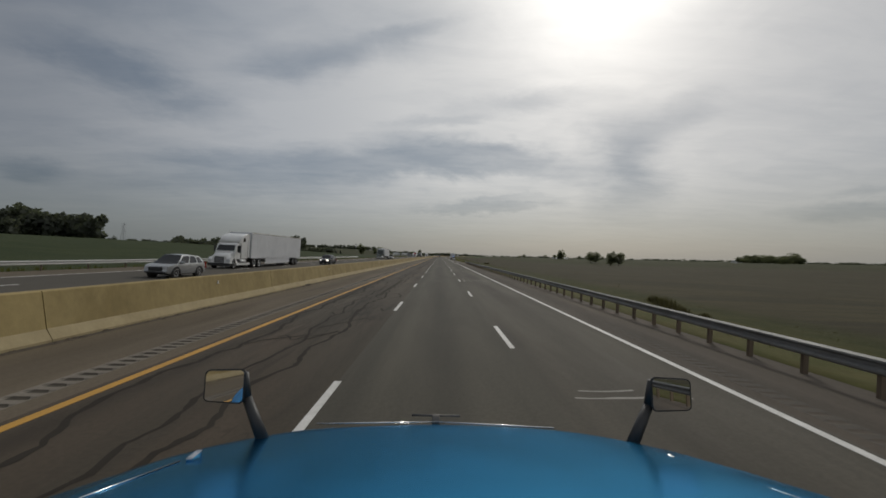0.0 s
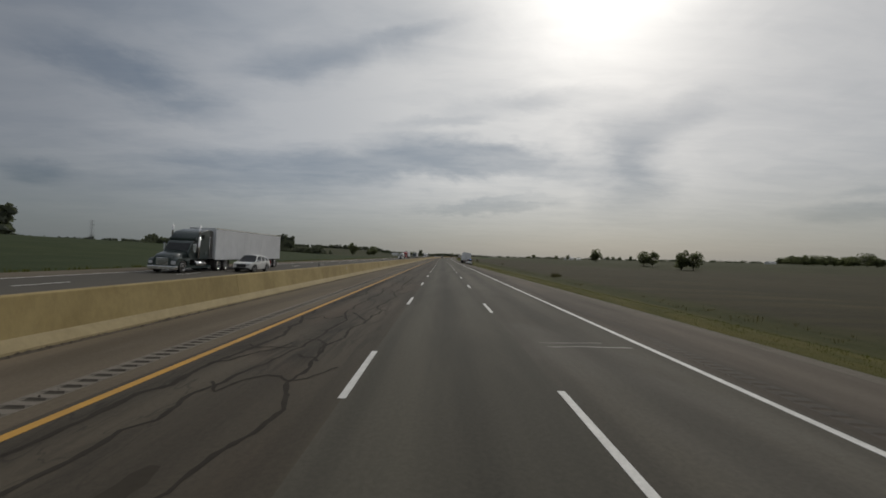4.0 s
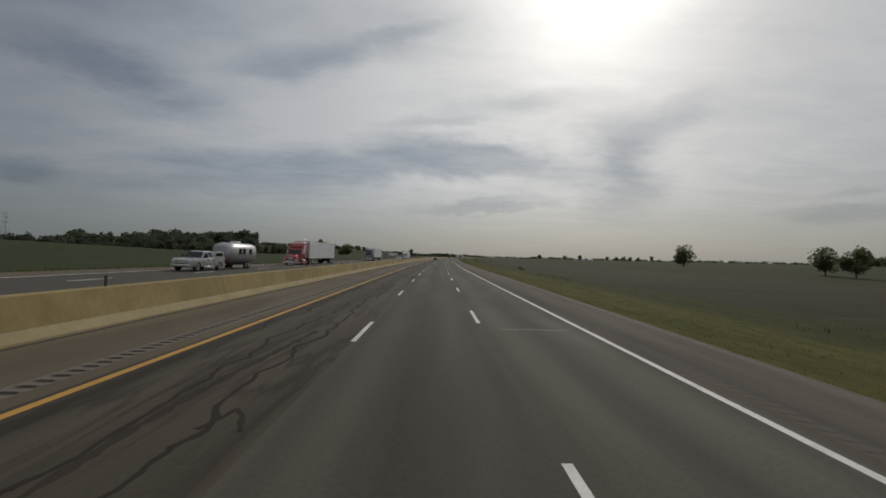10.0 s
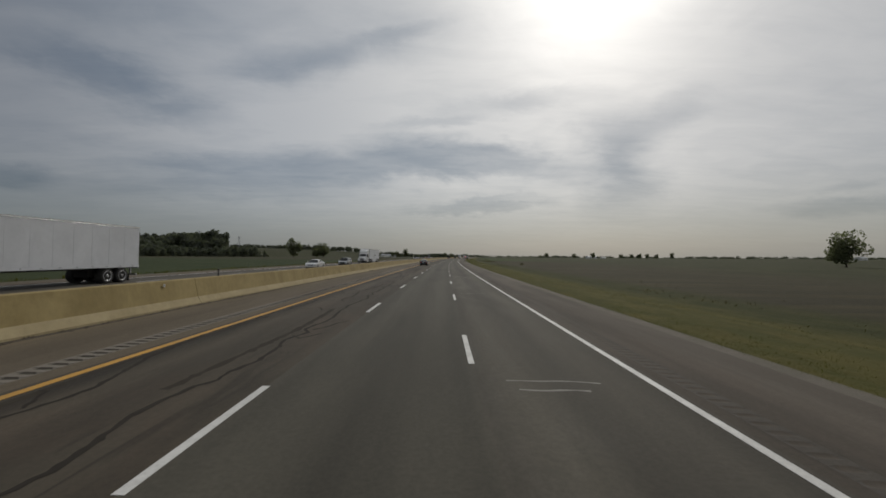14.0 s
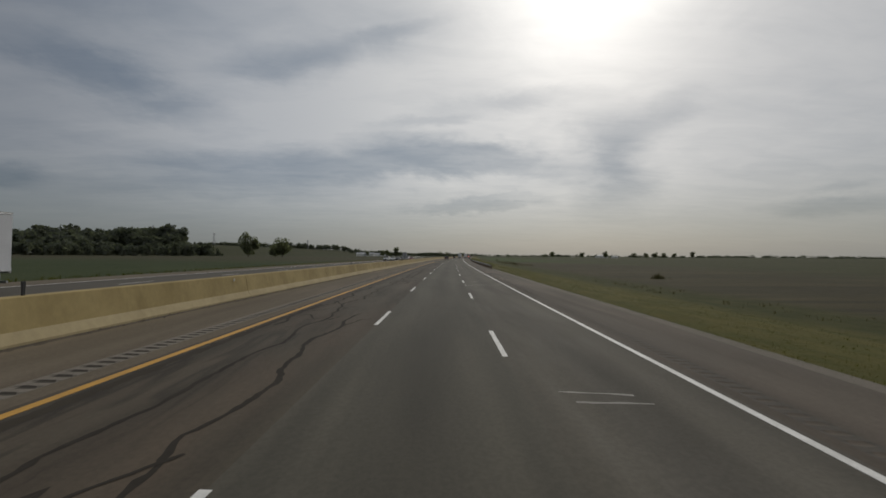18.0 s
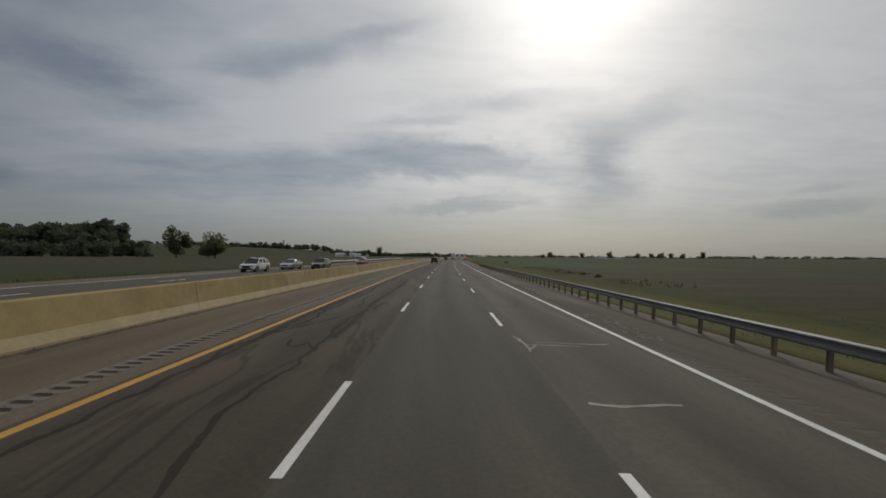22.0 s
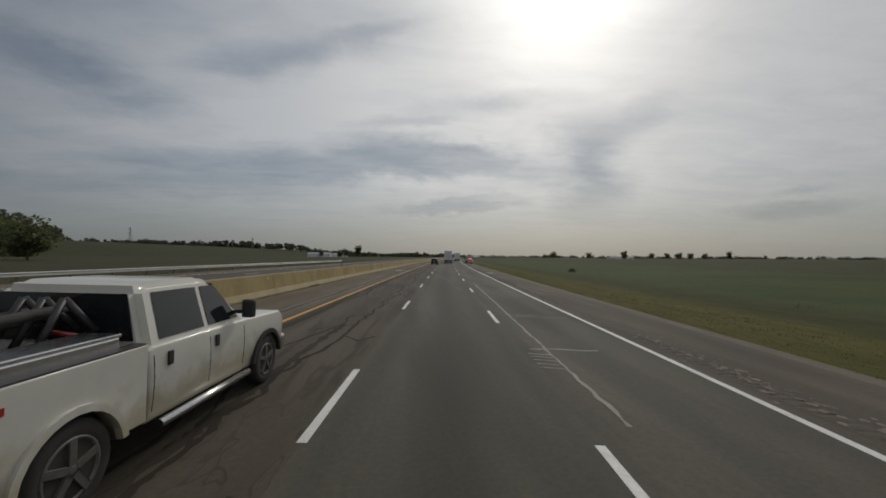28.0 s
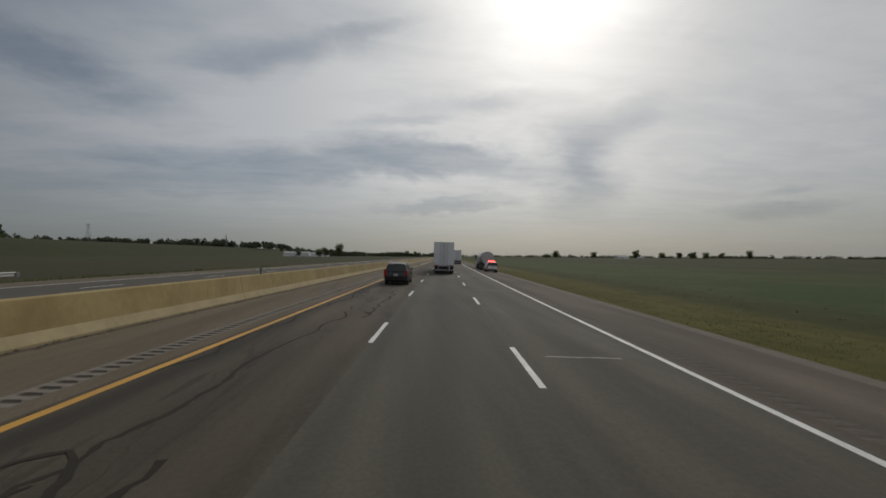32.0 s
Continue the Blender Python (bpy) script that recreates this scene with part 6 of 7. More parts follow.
def tractor(t, paint_cab, long_nose=True, sleeper=True, stacks=True, patches=False):
    """A tractor under t, its front bumper at y = 0, reaching backwards; returns where its trailer begins."""
    nose, cab_z = (1.75, 1.32) if long_nose else (1.15, 1.25)
    # bonnet, narrowing to the front
    bm = bmesh.new()
    secs = [(-0.10, 0.74, 0.55, 1.34), (-0.45, 0.84, 0.55, 1.58), (-nose, 0.99, 0.55, 1.86)]
    rows = []
    for y, hwid, lo, hi in secs:
        rows.append([bm.verts.new(p) for p in ((-hwid, y, lo), (-hwid, y, hi - 0.16), (-hwid + 0.14, y, hi - 0.02), (0, y, hi + 0.02), (hwid - 0.14, y, hi - 0.02), (hwid, y, hi - 0.16), (hwid, y, lo))])
    for a, b in zip(rows, rows[1:]):
        for i in range(6):
            bm.faces.new((a[i], a[i + 1], b[i + 1], b[i])).smooth = True
    bm.faces.new(rows[0][::-1]), bm.faces.new(rows[-1])
    part("bonnet", bm, paint_cab, t)
    part("grille", a_box(-0.50, -0.16, 0.62, 0.50, -0.055, 1.26, 0.03), CHROME if stacks else BLACK_PLASTIC, t, "barred grille")
    for i in range(7):
        part("grille_bar", a_box(-0.46, -0.06, 0.66 + i * 0.085, 0.46, -0.045, 0.695 + i * 0.085), BLACK_PLASTIC if stacks else ALLOY, t)
    part("bumper", a_box(-1.17, -0.34, 0.28, 1.17, 0.0, 0.60, 0.06), CHROME if stacks else BLACK_PLASTIC, t)
    # cab
    back = -nose - (1.25 if not sleeper else 1.2)
    cab = [(-nose + 0.02, cab_z - 0.25), (-nose, 1.84), (-nose - 0.45, 2.62), (-nose - 0.62, 2.74), (back, 2.80), (back, cab_z - 0.25)]
    part("cab", shell(cab, 1.08, 0.06), paint_cab, t)
    part("windscreen", slab(bmesh.new(), [(-0.95, -nose - 0.005, 1.92), (0.95, -nose - 0.005, 1.92), (0.90, -nose - 0.36, 2.52), (-0.90, -nose - 0.36, 2.52)], -0.03), GLASS, t, "dark glass")
    for sx in (-1, 1):
        part("door_window", a_box(sx * 1.076, -nose - 1.0, 1.86, sx * 1.09, -nose - 0.42, 2.5, 0.004), GLASS, t, "dark glass")
        guard = [(-0.10, 0.40), (-0.06, 0.62), (-0.10, 0.98), (-0.30, 1.22), (-nose - 0.05, 1.30), (-nose - 0.05, 0.62), (-1.62, 0.50)] + arch(-1.0, 0.53, 0.50) + [(-0.36, 0.42)]
        bm = shell(guard, 0.19, 0.05)
        for v in bm.verts:
            v.co.x += sx * 0.97
        part("fender", bm, paint_cab, t)
        part("headlamp", a_box(sx * 0.80, -0.30, 0.76, sx * 1.10, -0.045, 0.98, 0.04), LAMP_CLEAR, t, "clear headlamp")
        part("wing_mirror", a_box(sx * 1.22, -nose - 0.42, 1.75, sx * 1.42, -nose - 0.34, 2.45, 0.03), BLACK_PLASTIC if not stacks else CHROME, t)
        part("mirror_arm", rod(rod(bmesh.new(), (sx * 1.06, -nose - 0.4, 2.4), (sx * 1.25, -nose - 0.38, 2.38), 0.015), (sx * 1.06, -nose - 0.4, 1.82), (sx * 1.25, -nose - 0.38, 1.84), 0.015), CHROME, t)
        part("fuel_tank", rod(bmesh.new(), (sx * 0.92, -nose - 0.9, 0.72), (sx * 0.92, back - 1.1, 0.72), 0.30, n=18), CHROME if stacks else ALLOY, t, "bright round fuel tank")
        part("step", a_box(sx * 0.75, -nose - 0.85, 0.40, sx * 1.2, -1.3, 0.62, 0.02), paint_cab, t)
        part("side_fairing", a_box(sx * 1.14, back - 2.0, 0.36, sx * 1.17, -nose - 0.2, 0.62, 0.008), paint_cab, t)
        wheel(t, sx * 1.0, -1.0, 0.51, 0.30, sx, CHROME, True)
    end = back
    if sleeper:
        end = back - (1.65 if long_nose else 1.45)
        roof = [(back + 0.02, cab_z - 0.2), (back + 0.02, 2.6), (back + 0.55, 2.84), (back - 0.15, 3.55), (end + 0.3, 3.86), (end, 3.86), (end, cab_z - 0.2)]
        part("sleeper", shell(roof, 1.16, 0.07), paint_cab, t)
        for sx in (-1, 1):
            part("sleeper_window", a_box(sx * 1.158, back - 0.75, 2.95, sx * 1.17, back - 0.35, 3.35, 0.004), GLASS, t, "dark glass")
            part("side_extender", a_box(sx * 1.12, end - 0.45, 1.2, sx * 1.15, end, 3.8, 0.006), paint_cab if not stacks else BLACK_PLASTIC, t)
            part("grab_rail", rod(bmesh.new(), (sx * 1.19, end + 0.1, 1.3), (sx * 1.19, end + 0.1, 3.2), 0.02), CHROME, t)
            part("locker_door", a_box(sx * 1.158, back - 1.35, 1.25, sx * 1.17, back - 0.9, 1.75, 0.004), paint_cab, t)
        if patches:
            for sx in (-1, 1):
                for y, z, d in ((0.3, 2.05, 0.30), (0.62, 2.35, 0.34), (0.95, 2.15, 0.26), (0.18, 1.7, 0.22), (1.0, 2.55, 0.22)):
                    part("flag_square", a_box(sx * 1.158, back - y - d, z, sx * 1.164, back - y, z + d * 1.2), FLAG_GREY, t, "grey-green painted square")
    if stacks:
        for sx in (-1, 1):
            part("exhaust_stack", rod(rod(bmesh.new(), (sx * 1.2, back + 0.06, 1.25), (sx * 1.2, back + 0.06, 3.1), 0.11, n=14), (sx * 1.2, back + 0.06, 3.1), (sx * 1.2, back + 0.04, 4.15), 0.065, n=12), CHROME, t, "tall bright exhaust stack")
    rear = end - 2.9
    part("chassis", a_box(-0.45, rear - 0.3, 0.72, 0.45, -0.3, 1.0), FRAME_BLACK, t)
    part("coupling", a_box(-0.6, rear + 0.2, 1.0, 0.6, rear + 1.2, 1.13, 0.03), FRAME_BLACK, t)
    for sx in (-1, 1):
        for y in (rear + 0.1, rear + 1.4):
            wheel(t, sx * 0.95, y, 0.51, 0.60, sx, CHROME if stacks else ALLOY, True)
        part("quarter_guard", a_box(sx * 0.7, rear + 1.98, 0.5, sx * 1.22, rear + 2.0, 1.05), FRAME_BLACK, t)
    return end - (0.75 if long_nose else 0.55)


def semi(label, m, cab_paint, nose=True, stacks=True, skirt=False, mark="", length=16.1, patches=False, reefer=False, group="moving traffic"):
    t = thing("semi_truck", label, "truck", group, m=m)
    y = tractor(t, cab_paint, nose, True, stacks, patches)
    trailer(t, y, length, skirt, mark, reefer=reefer, slide=1.5 if mark == "rear" else 0.0)
    return t


# ---------------------------------------------------------------- pickups
def pickup(label, m, body_paint, load=False, canopy=False, group="moving traffic"):
    c = thing("pickup_truck", label, "pickup", group, m=m)
    L, h, r, f, b = 5.8, 1.0, 0.42, 1.62, -2.06
    F, B, low = 2.60, -3.15, 0.44
    out = [(-1.2, low), (-1.2, 1.22), (-1.13, 1.26), (0.96, 1.24), (F - 0.35, 1.20), (F - 0.05, 1.08), (F, 0.70), (F - 0.05, 0.52), (f + r * 1.3, low)] + arch(f, r * 1.06, low)[::-1] + [(f - r * 1.35, low)]
    part("body", body_shape(shell(out, h, 0.08), h, F, -6.0, 0.9, 0.05, 0.10), body_paint, c).data.set_sharp_from_angle(angle=radians(38))

    def hw(z):
        return 0.95 - 0.22 * (z - 1.2) / 0.75

    cab = [(0.98, 1.2), (0.32, 1.86), (0.08, 1.94), (-0.96, 1.94), (-1.14, 1.87), (-1.2, 1.2)]
    bm = bmesh.new()
    rows = [[bm.verts.new((sx * hw(z), y, z)) for y, z in cab] for sx in (-1, 1)]
    bm.faces.new(rows[0]), bm.faces.new(rows[1][::-1])
    for i in range(6):
        bm.faces.new((rows[0][i], rows[1][i], rows[1][(i + 1) % 6], rows[0][(i + 1) % 6]))
    bmesh.ops.recalc_face_normals(bm, faces=bm.faces)
    bmesh.ops.bevel(bm, geom=[e for e in bm.edges if max(v.co.z for v in e.verts) > 1.5], offset=0.085, segments=4, affect="EDGES", clamp_overlap=True)
    for face in bm.faces:
        face.smooth = True
    part("roof", bm, body_paint, c).data.set_sharp_from_angle(angle=radians(38))
    part("windscreen", slab(bmesh.new(), [(-0.82, 0.895, 1.29), (0.82, 0.895, 1.29), (0.70, 0.36, 1.825), (-0.70, 0.36, 1.825)], -0.012), GLASS, c, "dark glass")
    part("rear_window", slab(bmesh.new(), [(0.80, -1.195, 1.32), (-0.80, -1.195, 1.32), (-0.68, -1.150, 1.82), (0.68, -1.150, 1.82)], -0.012), GLASS, c, "dark glass")
    for sx in (-1, 1):
        for y0, y1, y2, y3 in ((0.70, -0.05, -0.05, 0.26), (-0.15, -0.98, -0.94, -0.15)):
            quad = [(sx * (hw(1.30) + 0.004), y0, 1.30), (sx * (hw(1.30) + 0.004), y1, 1.30), (sx * (hw(1.82) + 0.004), y2, 1.82), (sx * (hw(1.82) + 0.004), y3, 1.82)]
            part("side_window", slab(bmesh.new(), quad, -0.006 * sx), GLASS, c, "dark glass")
        for y in (0.04, -0.90):
            part("door_handle", a_box(sx * 0.995, y - 0.04, 1.0, sx * 1.02, y + 0.04, 1.16, 0.01), BLACK_PLASTIC, c, "black handle")
        for y in (0.80, -0.10, -1.14):
            seam = [(sx * (1 - 0.05 * ((z - 0.9) / 0.5) ** 2), y, z) for z in (0.56, 0.68, 0.8, 0.92, 1.04, 1.16)]
            bm = bmesh.new()
            for p0, p1 in zip(seam, seam[1:]):
                rod(bm, p0, p1, 0.005, n=5)
            part("door_seam", bm, FRAME_BLACK, c)
        part("tow_mirror", a_box(sx * 1.03, 0.60, 1.30, sx * 1.22, 0.71, 1.58, 0.04), BLACK_PLASTIC, c, "large black mirror")
        part("mirror_stay", a_box(sx * 0.90, 0.62, 1.36, sx * 1.05, 0.68, 1.42, 0.01), BLACK_PLASTIC, c)
        part("side_step", rod(bmesh.new(), (sx * 1.05, 0.85, 0.42), (sx * 1.05, -1.12, 0.42), 0.05, n=10), CHROME, c, "chrome side step")
        part("headlight", a_box(sx * 0.60, F - 0.26, 0.80, sx * 0.89, F - 0.035, 1.04, 0.04), LAMP_CLEAR, c)
        part("tail_light", a_box(sx * 0.80, B - 0.01, 0.78, sx * 1.01, B + 0.14, 1.22, 0.03), LAMP_RED, c, "red tail lamp")
        side = [(B + 0.02, 0.55), (B, 1.30), (-1.24, 1.30), (-1.24, low + 0.05), (b + r * 1.3, low + 0.05)] + arch(b, r * 1.06, low)[::-1] + [(b - r * 1.35, 0.52)]
        bm = shell([(y, z) for y, z in side], 0.09, 0.03)
        for v in bm.verts:
            v.co.x += sx * 0.91
        part("bed_side", bm, body_paint, c)
        part("bed_rail", a_box(sx * 0.835, B + 0.03, 1.298, sx * 0.985, -1.25, 1.318, 0.006), BLACK_PLASTIC, c, "black plastic bed rail cap")
        part("wheel_flare", flare(sx, f, r * 1.16), BLACK_PLASTIC if load else body_paint, c)
        part("wheel_flare", flare(sx, b, r * 1.16), body_paint, c)
        for y in (f, b):
            wheel(c, sx * 0.86, y, r, 0.27, sx, DIRTY_RIM if load else ALLOY)
    part("tailgate", a_box(-0.82, B, 0.60, 0.82, B + 0.07, 1.30, 0.015), body_paint, c)
    part("bed_floor", a_box(-0.82, B + 0.05, 0.62, 0.82, -1.22, 0.72), FRAME_BLACK, c)
    part("grille", a_box(-0.6, F - 0.10, 0.72, 0.6, F + 0.02, 1.10, 0.03), CHROME, c)
    part("front_bumper", a_box(-0.90, F - 0.10, 0.45, 0.90, F + 0.08, 0.68, 0.05), CHROME, c)
    part("rear_bumper", a_box(-0.96, B - 0.16, 0.48, 0.96, B + 0.02, 0.66, 0.03), CHROME, c)
    part("chassis", a_box(-0.5, B + 0.2, 0.38, 0.5, F - 0.2, 0.62), FRAME_BLACK, c)
    if canopy:
        part("bed_canopy", shell([(B + 0.04, 1.28), (B + 0.18, 1.86), (-1.28, 1.92), (-1.23, 1.28)], 0.9, 0.08), body_paint, c)
        for sx in (-1, 1):
            part("canopy_window", a_box(sx * 0.895, B + 0.45, 1.42, sx * 0.906, -1.45, 1.76, 0.004), GLASS, c, "dark glass")
    if load:
        part("lettering_bar", a_box(0.998, -2.85, 1.10, 1.004, -2.62, 1.16), RED, c, "short red bar")
        part("lettering_bar", a_box(0.998, -2.85, 1.06, 1.004, -2.66, 1.08), INK, c, "dark bar")
        for sx in (-1, 1):
            part("tool_box", a_box(sx * 0.50, -2.75, 1.05, sx * 0.86, -1.45, 1.42, 0.02), CHROME, c, "bright checker-plate tool box")
            part("tool_box_lid", a_box(sx * 0.49, -2.76, 1.42, sx * 0.87, -1.44, 1.455, 0.01), CHROME, c)
        for i, (x, z) in enumerate(((-0.30, 1.5), (-0.12, 1.56), (0.08, 1.52), (0.26, 1.6))):
            part("long_pipe", rod(bmesh.new(), (x, -2.9, z), (x * 0.8, -1.36, z + 0.08), 0.05, n=10), RUBBER if i % 2 else FRAME_BLACK, c, "steel pipe lashed in the bed")
        for x, y, z in ((-0.5, -2.95, 1.62), (-0.1, -3.0, 1.62), (0.25, -2.9, 1.6), (-0.3, -2.7, 1.7)):
            part("drum", lathe(bmesh.new(), [(-0.16, 0.15), (-0.15, 0.19), (0.15, 0.19), (0.16, 0.15)], 16, x), RUBBER, c).location = (0, y, z)
        part("red_hood", shell([(-1.55, 1.2), (-1.6, 1.62), (-1.45, 1.75), (-1.25, 1.66), (-1.2, 1.2)], 0.16, 0.03), paint("faded_red_machine", (0.16, 0.03, 0.022)), c, "faded red machine cover").location = (-0.55, -0.35, 0.1)
        part("hose_reel", lathe(bmesh.new(), [(-0.24, 0.20), (-0.22, 0.40), (-0.16, 0.40), (-0.13, 0.34), (0.0, 0.37), (0.13, 0.34), (0.16, 0.40), (0.22, 0.40), (0.24, 0.20)], 20, -0.3), RUBBER, c, "black hose wound on a reel").location = (0, -2.25, 1.58)
        part("fuel_can", rod(bmesh.new(), (-0.78, -2.1, 1.35), (-0.78, -2.1, 1.78), 0.07, n=12), YELLOW_PAINT, c, "small yellow bottle")
        part("red_strut", rod(bmesh.new(), (0.25, -1.62, 1.5), (0.62, -1.32, 1.36), 0.022), RED, c)
        for i in range(3):
            part("hose", rod(rod(bmesh.new(), (-0.1 + i * 0.22, -1.8, 1.3), (-0.05 + i * 0.2, -1.52, 1.8), 0.035), (-0.05 + i * 0.2, -1.52, 1.8), (0.1 + i * 0.2, -1.32, 1.45), 0.035), BLACK_PLASTIC, c)
        # a rack behind the tailgate that carries stacked tyres
        for sx in (-1, 1):
            part("rack_arm", a_box(sx * 0.5 - 0.04, -4.25, 0.46, sx * 0.5 + 0.04, -3.1, 0.54), FRAME_BLACK, c)
            part("rack_stay", rod(bmesh.new(), (sx * 0.92, -4.2, 0.5), (sx * 0.85, -3.2, 1.25), 0.03), DULL_STEEL, c)
        part("rack_floor", a_box(-0.98, -4.3, 0.54, 0.98, -3.3, 0.58), FRAME_BLACK, c)
        for x in (-0.50, 0.48):
            for i in range(4):
                bm = bmesh.new()
                lathe(bm, [(-0.13, 0.26), (-0.13, 0.40), (-0.09, 0.46), (0.09, 0.46), (0.13, 0.40), (0.13, 0.26)], 22)
                tyre = part("spare_tyre", bm, RUBBER, c, "stacked black tyre")
                tyre.matrix_local = Matrix.Translation((x, -3.80, 0.72 + 0.265 * i)) @ Matrix.Rotation(radians(90), 4, "Y")
        for x in (-0.5, 0.0, 0.48):
            part("strap", a_box(x - 0.02, -4.285, 0.58, x + 0.02, -4.27, 1.66), RED, c, "red lashing strap")
        part("strap_band", a_box(-0.98, -4.29, 1.28, 0.97, -4.275, 1.33), DULL_STEEL, c)
    return c


def flare(sx, yc, rad):
    bm = bmesh.new()
    rows = []
    for i in range(13):
        a = radians(8 + 164 * i / 12)
        y, z = yc + rad * math.cos(a), 0.40 + rad * math.sin(a)
        y2, z2 = yc + (rad + 0.07) * math.cos(a), 0.40 + (rad + 0.07) * math.sin(a)
        rows.append([bm.verts.new(p) for p in ((sx * 0.96, y, z), (sx * 1.035, y, z), (sx * 1.035, y2, z2), (sx * 0.96, y2, z2))])
    for a, b in zip(rows, rows[1:]):
        for i in range(4):
            bm.faces.new((a[i], b[i], b[(i + 1) % 4], a[(i + 1) % 4]))
    bm.faces.new(rows[0]), bm.faces.new(rows[-1][::-1])
    bmesh.ops.recalc_face_normals(bm, faces=bm.faces)
    return bm


def caravan(c):
    """A rounded aluminium caravan towed behind a pickup, as part of the same rig."""
    secs = ((-3.9, 0.86, 1.0, 2.5), (-4.3, 1.08, 0.78, 2.75), (-4.9, 1.2, 0.62, 2.92), (-9.2, 1.2, 0.62, 2.92), (-9.9, 1.1, 0.7, 2.8), (-10.3, 0.85, 0.95, 2.5))
    bm = bmesh.new()
    rows = []
    for y, hwid, lo, hi in secs:
        ring = []
        for i in range(16):
            a = 2 * math.pi * i / 16
            cx, cz = math.cos(a), math.sin(a)
            k = (abs(cx) ** 4 + abs(cz) ** 4) ** -0.25
            ring.append(bm.verts.new((cx * k * hwid, y, (lo + hi) / 2 + cz * k * (hi - lo) / 2)))
        rows.append(ring)
    for a, b in zip(rows, rows[1:]):
        for i in range(16):
            bm.faces.new((a[i], b[i], b[(i + 1) % 16], a[(i + 1) % 16])).smooth = True
    bm.faces.new(rows[0]), bm.faces.new(rows[-1][::-1])
    bmesh.ops.recalc_face_normals(bm, faces=bm.faces)
    hull = part("caravan", bm, ALLOY, c, "rounded polished aluminium caravan")
    for sx in (-1, 1):
        for y in (-5.8, -6.7, -8.2):
            part("caravan_window", a_box(sx * 1.19, y - 0.3, 1.65, sx * 1.215, y + 0.3, 2.3, 0.01), GLASS, hull, "dark glass")
        for y in (-7.4, -8.15):
            wheel(c, sx * 1.05, y, 0.36, 0.22, sx)
    part("roof_unit", a_box(-0.4, -7.4, 2.9, 0.4, -6.5, 3.12, 0.06), WHITE, hull)
    part("front_window", a_box(-0.7, -4.02, 1.7, 0.7, -3.93, 2.3, 0.02), GLASS, hull, "dark glass")
    part("drawbar", a_box(-0.08, -4.4, 0.48, 0.08, -3.1, 0.58), FRAME_BLACK, c)
    part("axle_frame", a_box(-0.6, -9.6, 0.45, 0.6, -4.6, 0.66), FRAME_BLACK, c)


# ---------------------------------------------------------------- vehicles in their places
# standing on the right-hand shoulder
semi("white long-nosed semi truck with white box trailer parked on the shoulder", stand(285.6, 8.64), WHITE, True, True, False, "rear", 16.1, True, group="parked vehicles")
cop = car("big_suv", WHITE, "white patrol SUV with blue roof lights parked behind a trailer", "suv", stand(257.4, 9.0), rack=True, rim=FRAME_BLACK, group="parked vehicles")
bar = part("light_bar", a_box(-0.26, 0.0, 1.90, 0.26, 0.12, 1.935, 0.01), BLACK_PLASTIC, cop)
for x in (-0.16, 0.15):
    part("blue_lamp", a_box(x - 0.07, 0.01, 1.93, x + 0.07, 0.11, 1.975, 0.01), BLUE_LIGHT, bar, "lit blue lamp")
part("door_badge", slab(bmesh.new(), [(-1.022, 0.62, 1.06), (-1.022, 0.02, 1.06), (-1.022, 0.2, 0.84), (-1.022, 0.32, 0.72), (-1.022, 0.44, 0.84)], 0.004), material("dull_badge", (0.33, 0.30, 0.31), 0.5, vary=(0.30, 0.16, 0.17), big_scale=6.0), cop, "plain grey and red badge shape")

tank = thing("tank_truck", "grey tank truck parked on the gravel shoulder", "truck", "parked vehicles", m=stand(908, 7.9))
rear_y = tractor(tank, WHITE, False, False, False)
part("tank", rod(bmesh.new(), (0, rear_y, 2.25), (0, rear_y - 10.5, 2.25), 1.12, n=28), ALLOY, tank, "round grey metal tank")
for sx in (-1, 1):
    for y in (rear_y - 9.0, rear_y - 7.7):
        wheel(tank, sx * 0.98, y, 0.52, 0.56, sx, ALLOY, True)
part("tank_frame", a_box(-0.6, rear_y - 10.3, 0.9, 0.6, rear_y, 1.2), FRAME_BLACK, tank)
part("rear_bar", a_box(-1.1, rear_y - 10.6, 0.5, 1.1, rear_y - 10.4, 0.62, 0.01), ALLOY, tank)
red = car("crossover", WHITE, "pale response car with red roof lights parked behind a tank truck", "suv", stand(888, 7.8), group="parked vehicles")
part("red_light_bar", a_box(-0.5, -0.4, 1.68, 0.5, -0.15, 1.84, 0.02), RED_LIGHT, red, "lit red light bar")

# in the lanes ahead
semi("white box trailer truck seen from its closed rear doors", stand(893.6, 0.15), WHITE, False, False, True)
pickup("white crew-cab pickup loaded with pipes and stacked tyres", stand(748.35, -4.25), CREAM, load=True)
car("suv", BLACK, "black SUV with a silver roof rack on worn asphalt", "suv", stand(855.5, -3.55), rack=True)
car("sedan", CHARCOAL, "dark grey sedan with alloy wheels beside the yellow line", "car", stand(511.5, -4.28))
semi("dark semi truck on the outer lane far along the road", stand(960, 3.5), GREEN, True, True)

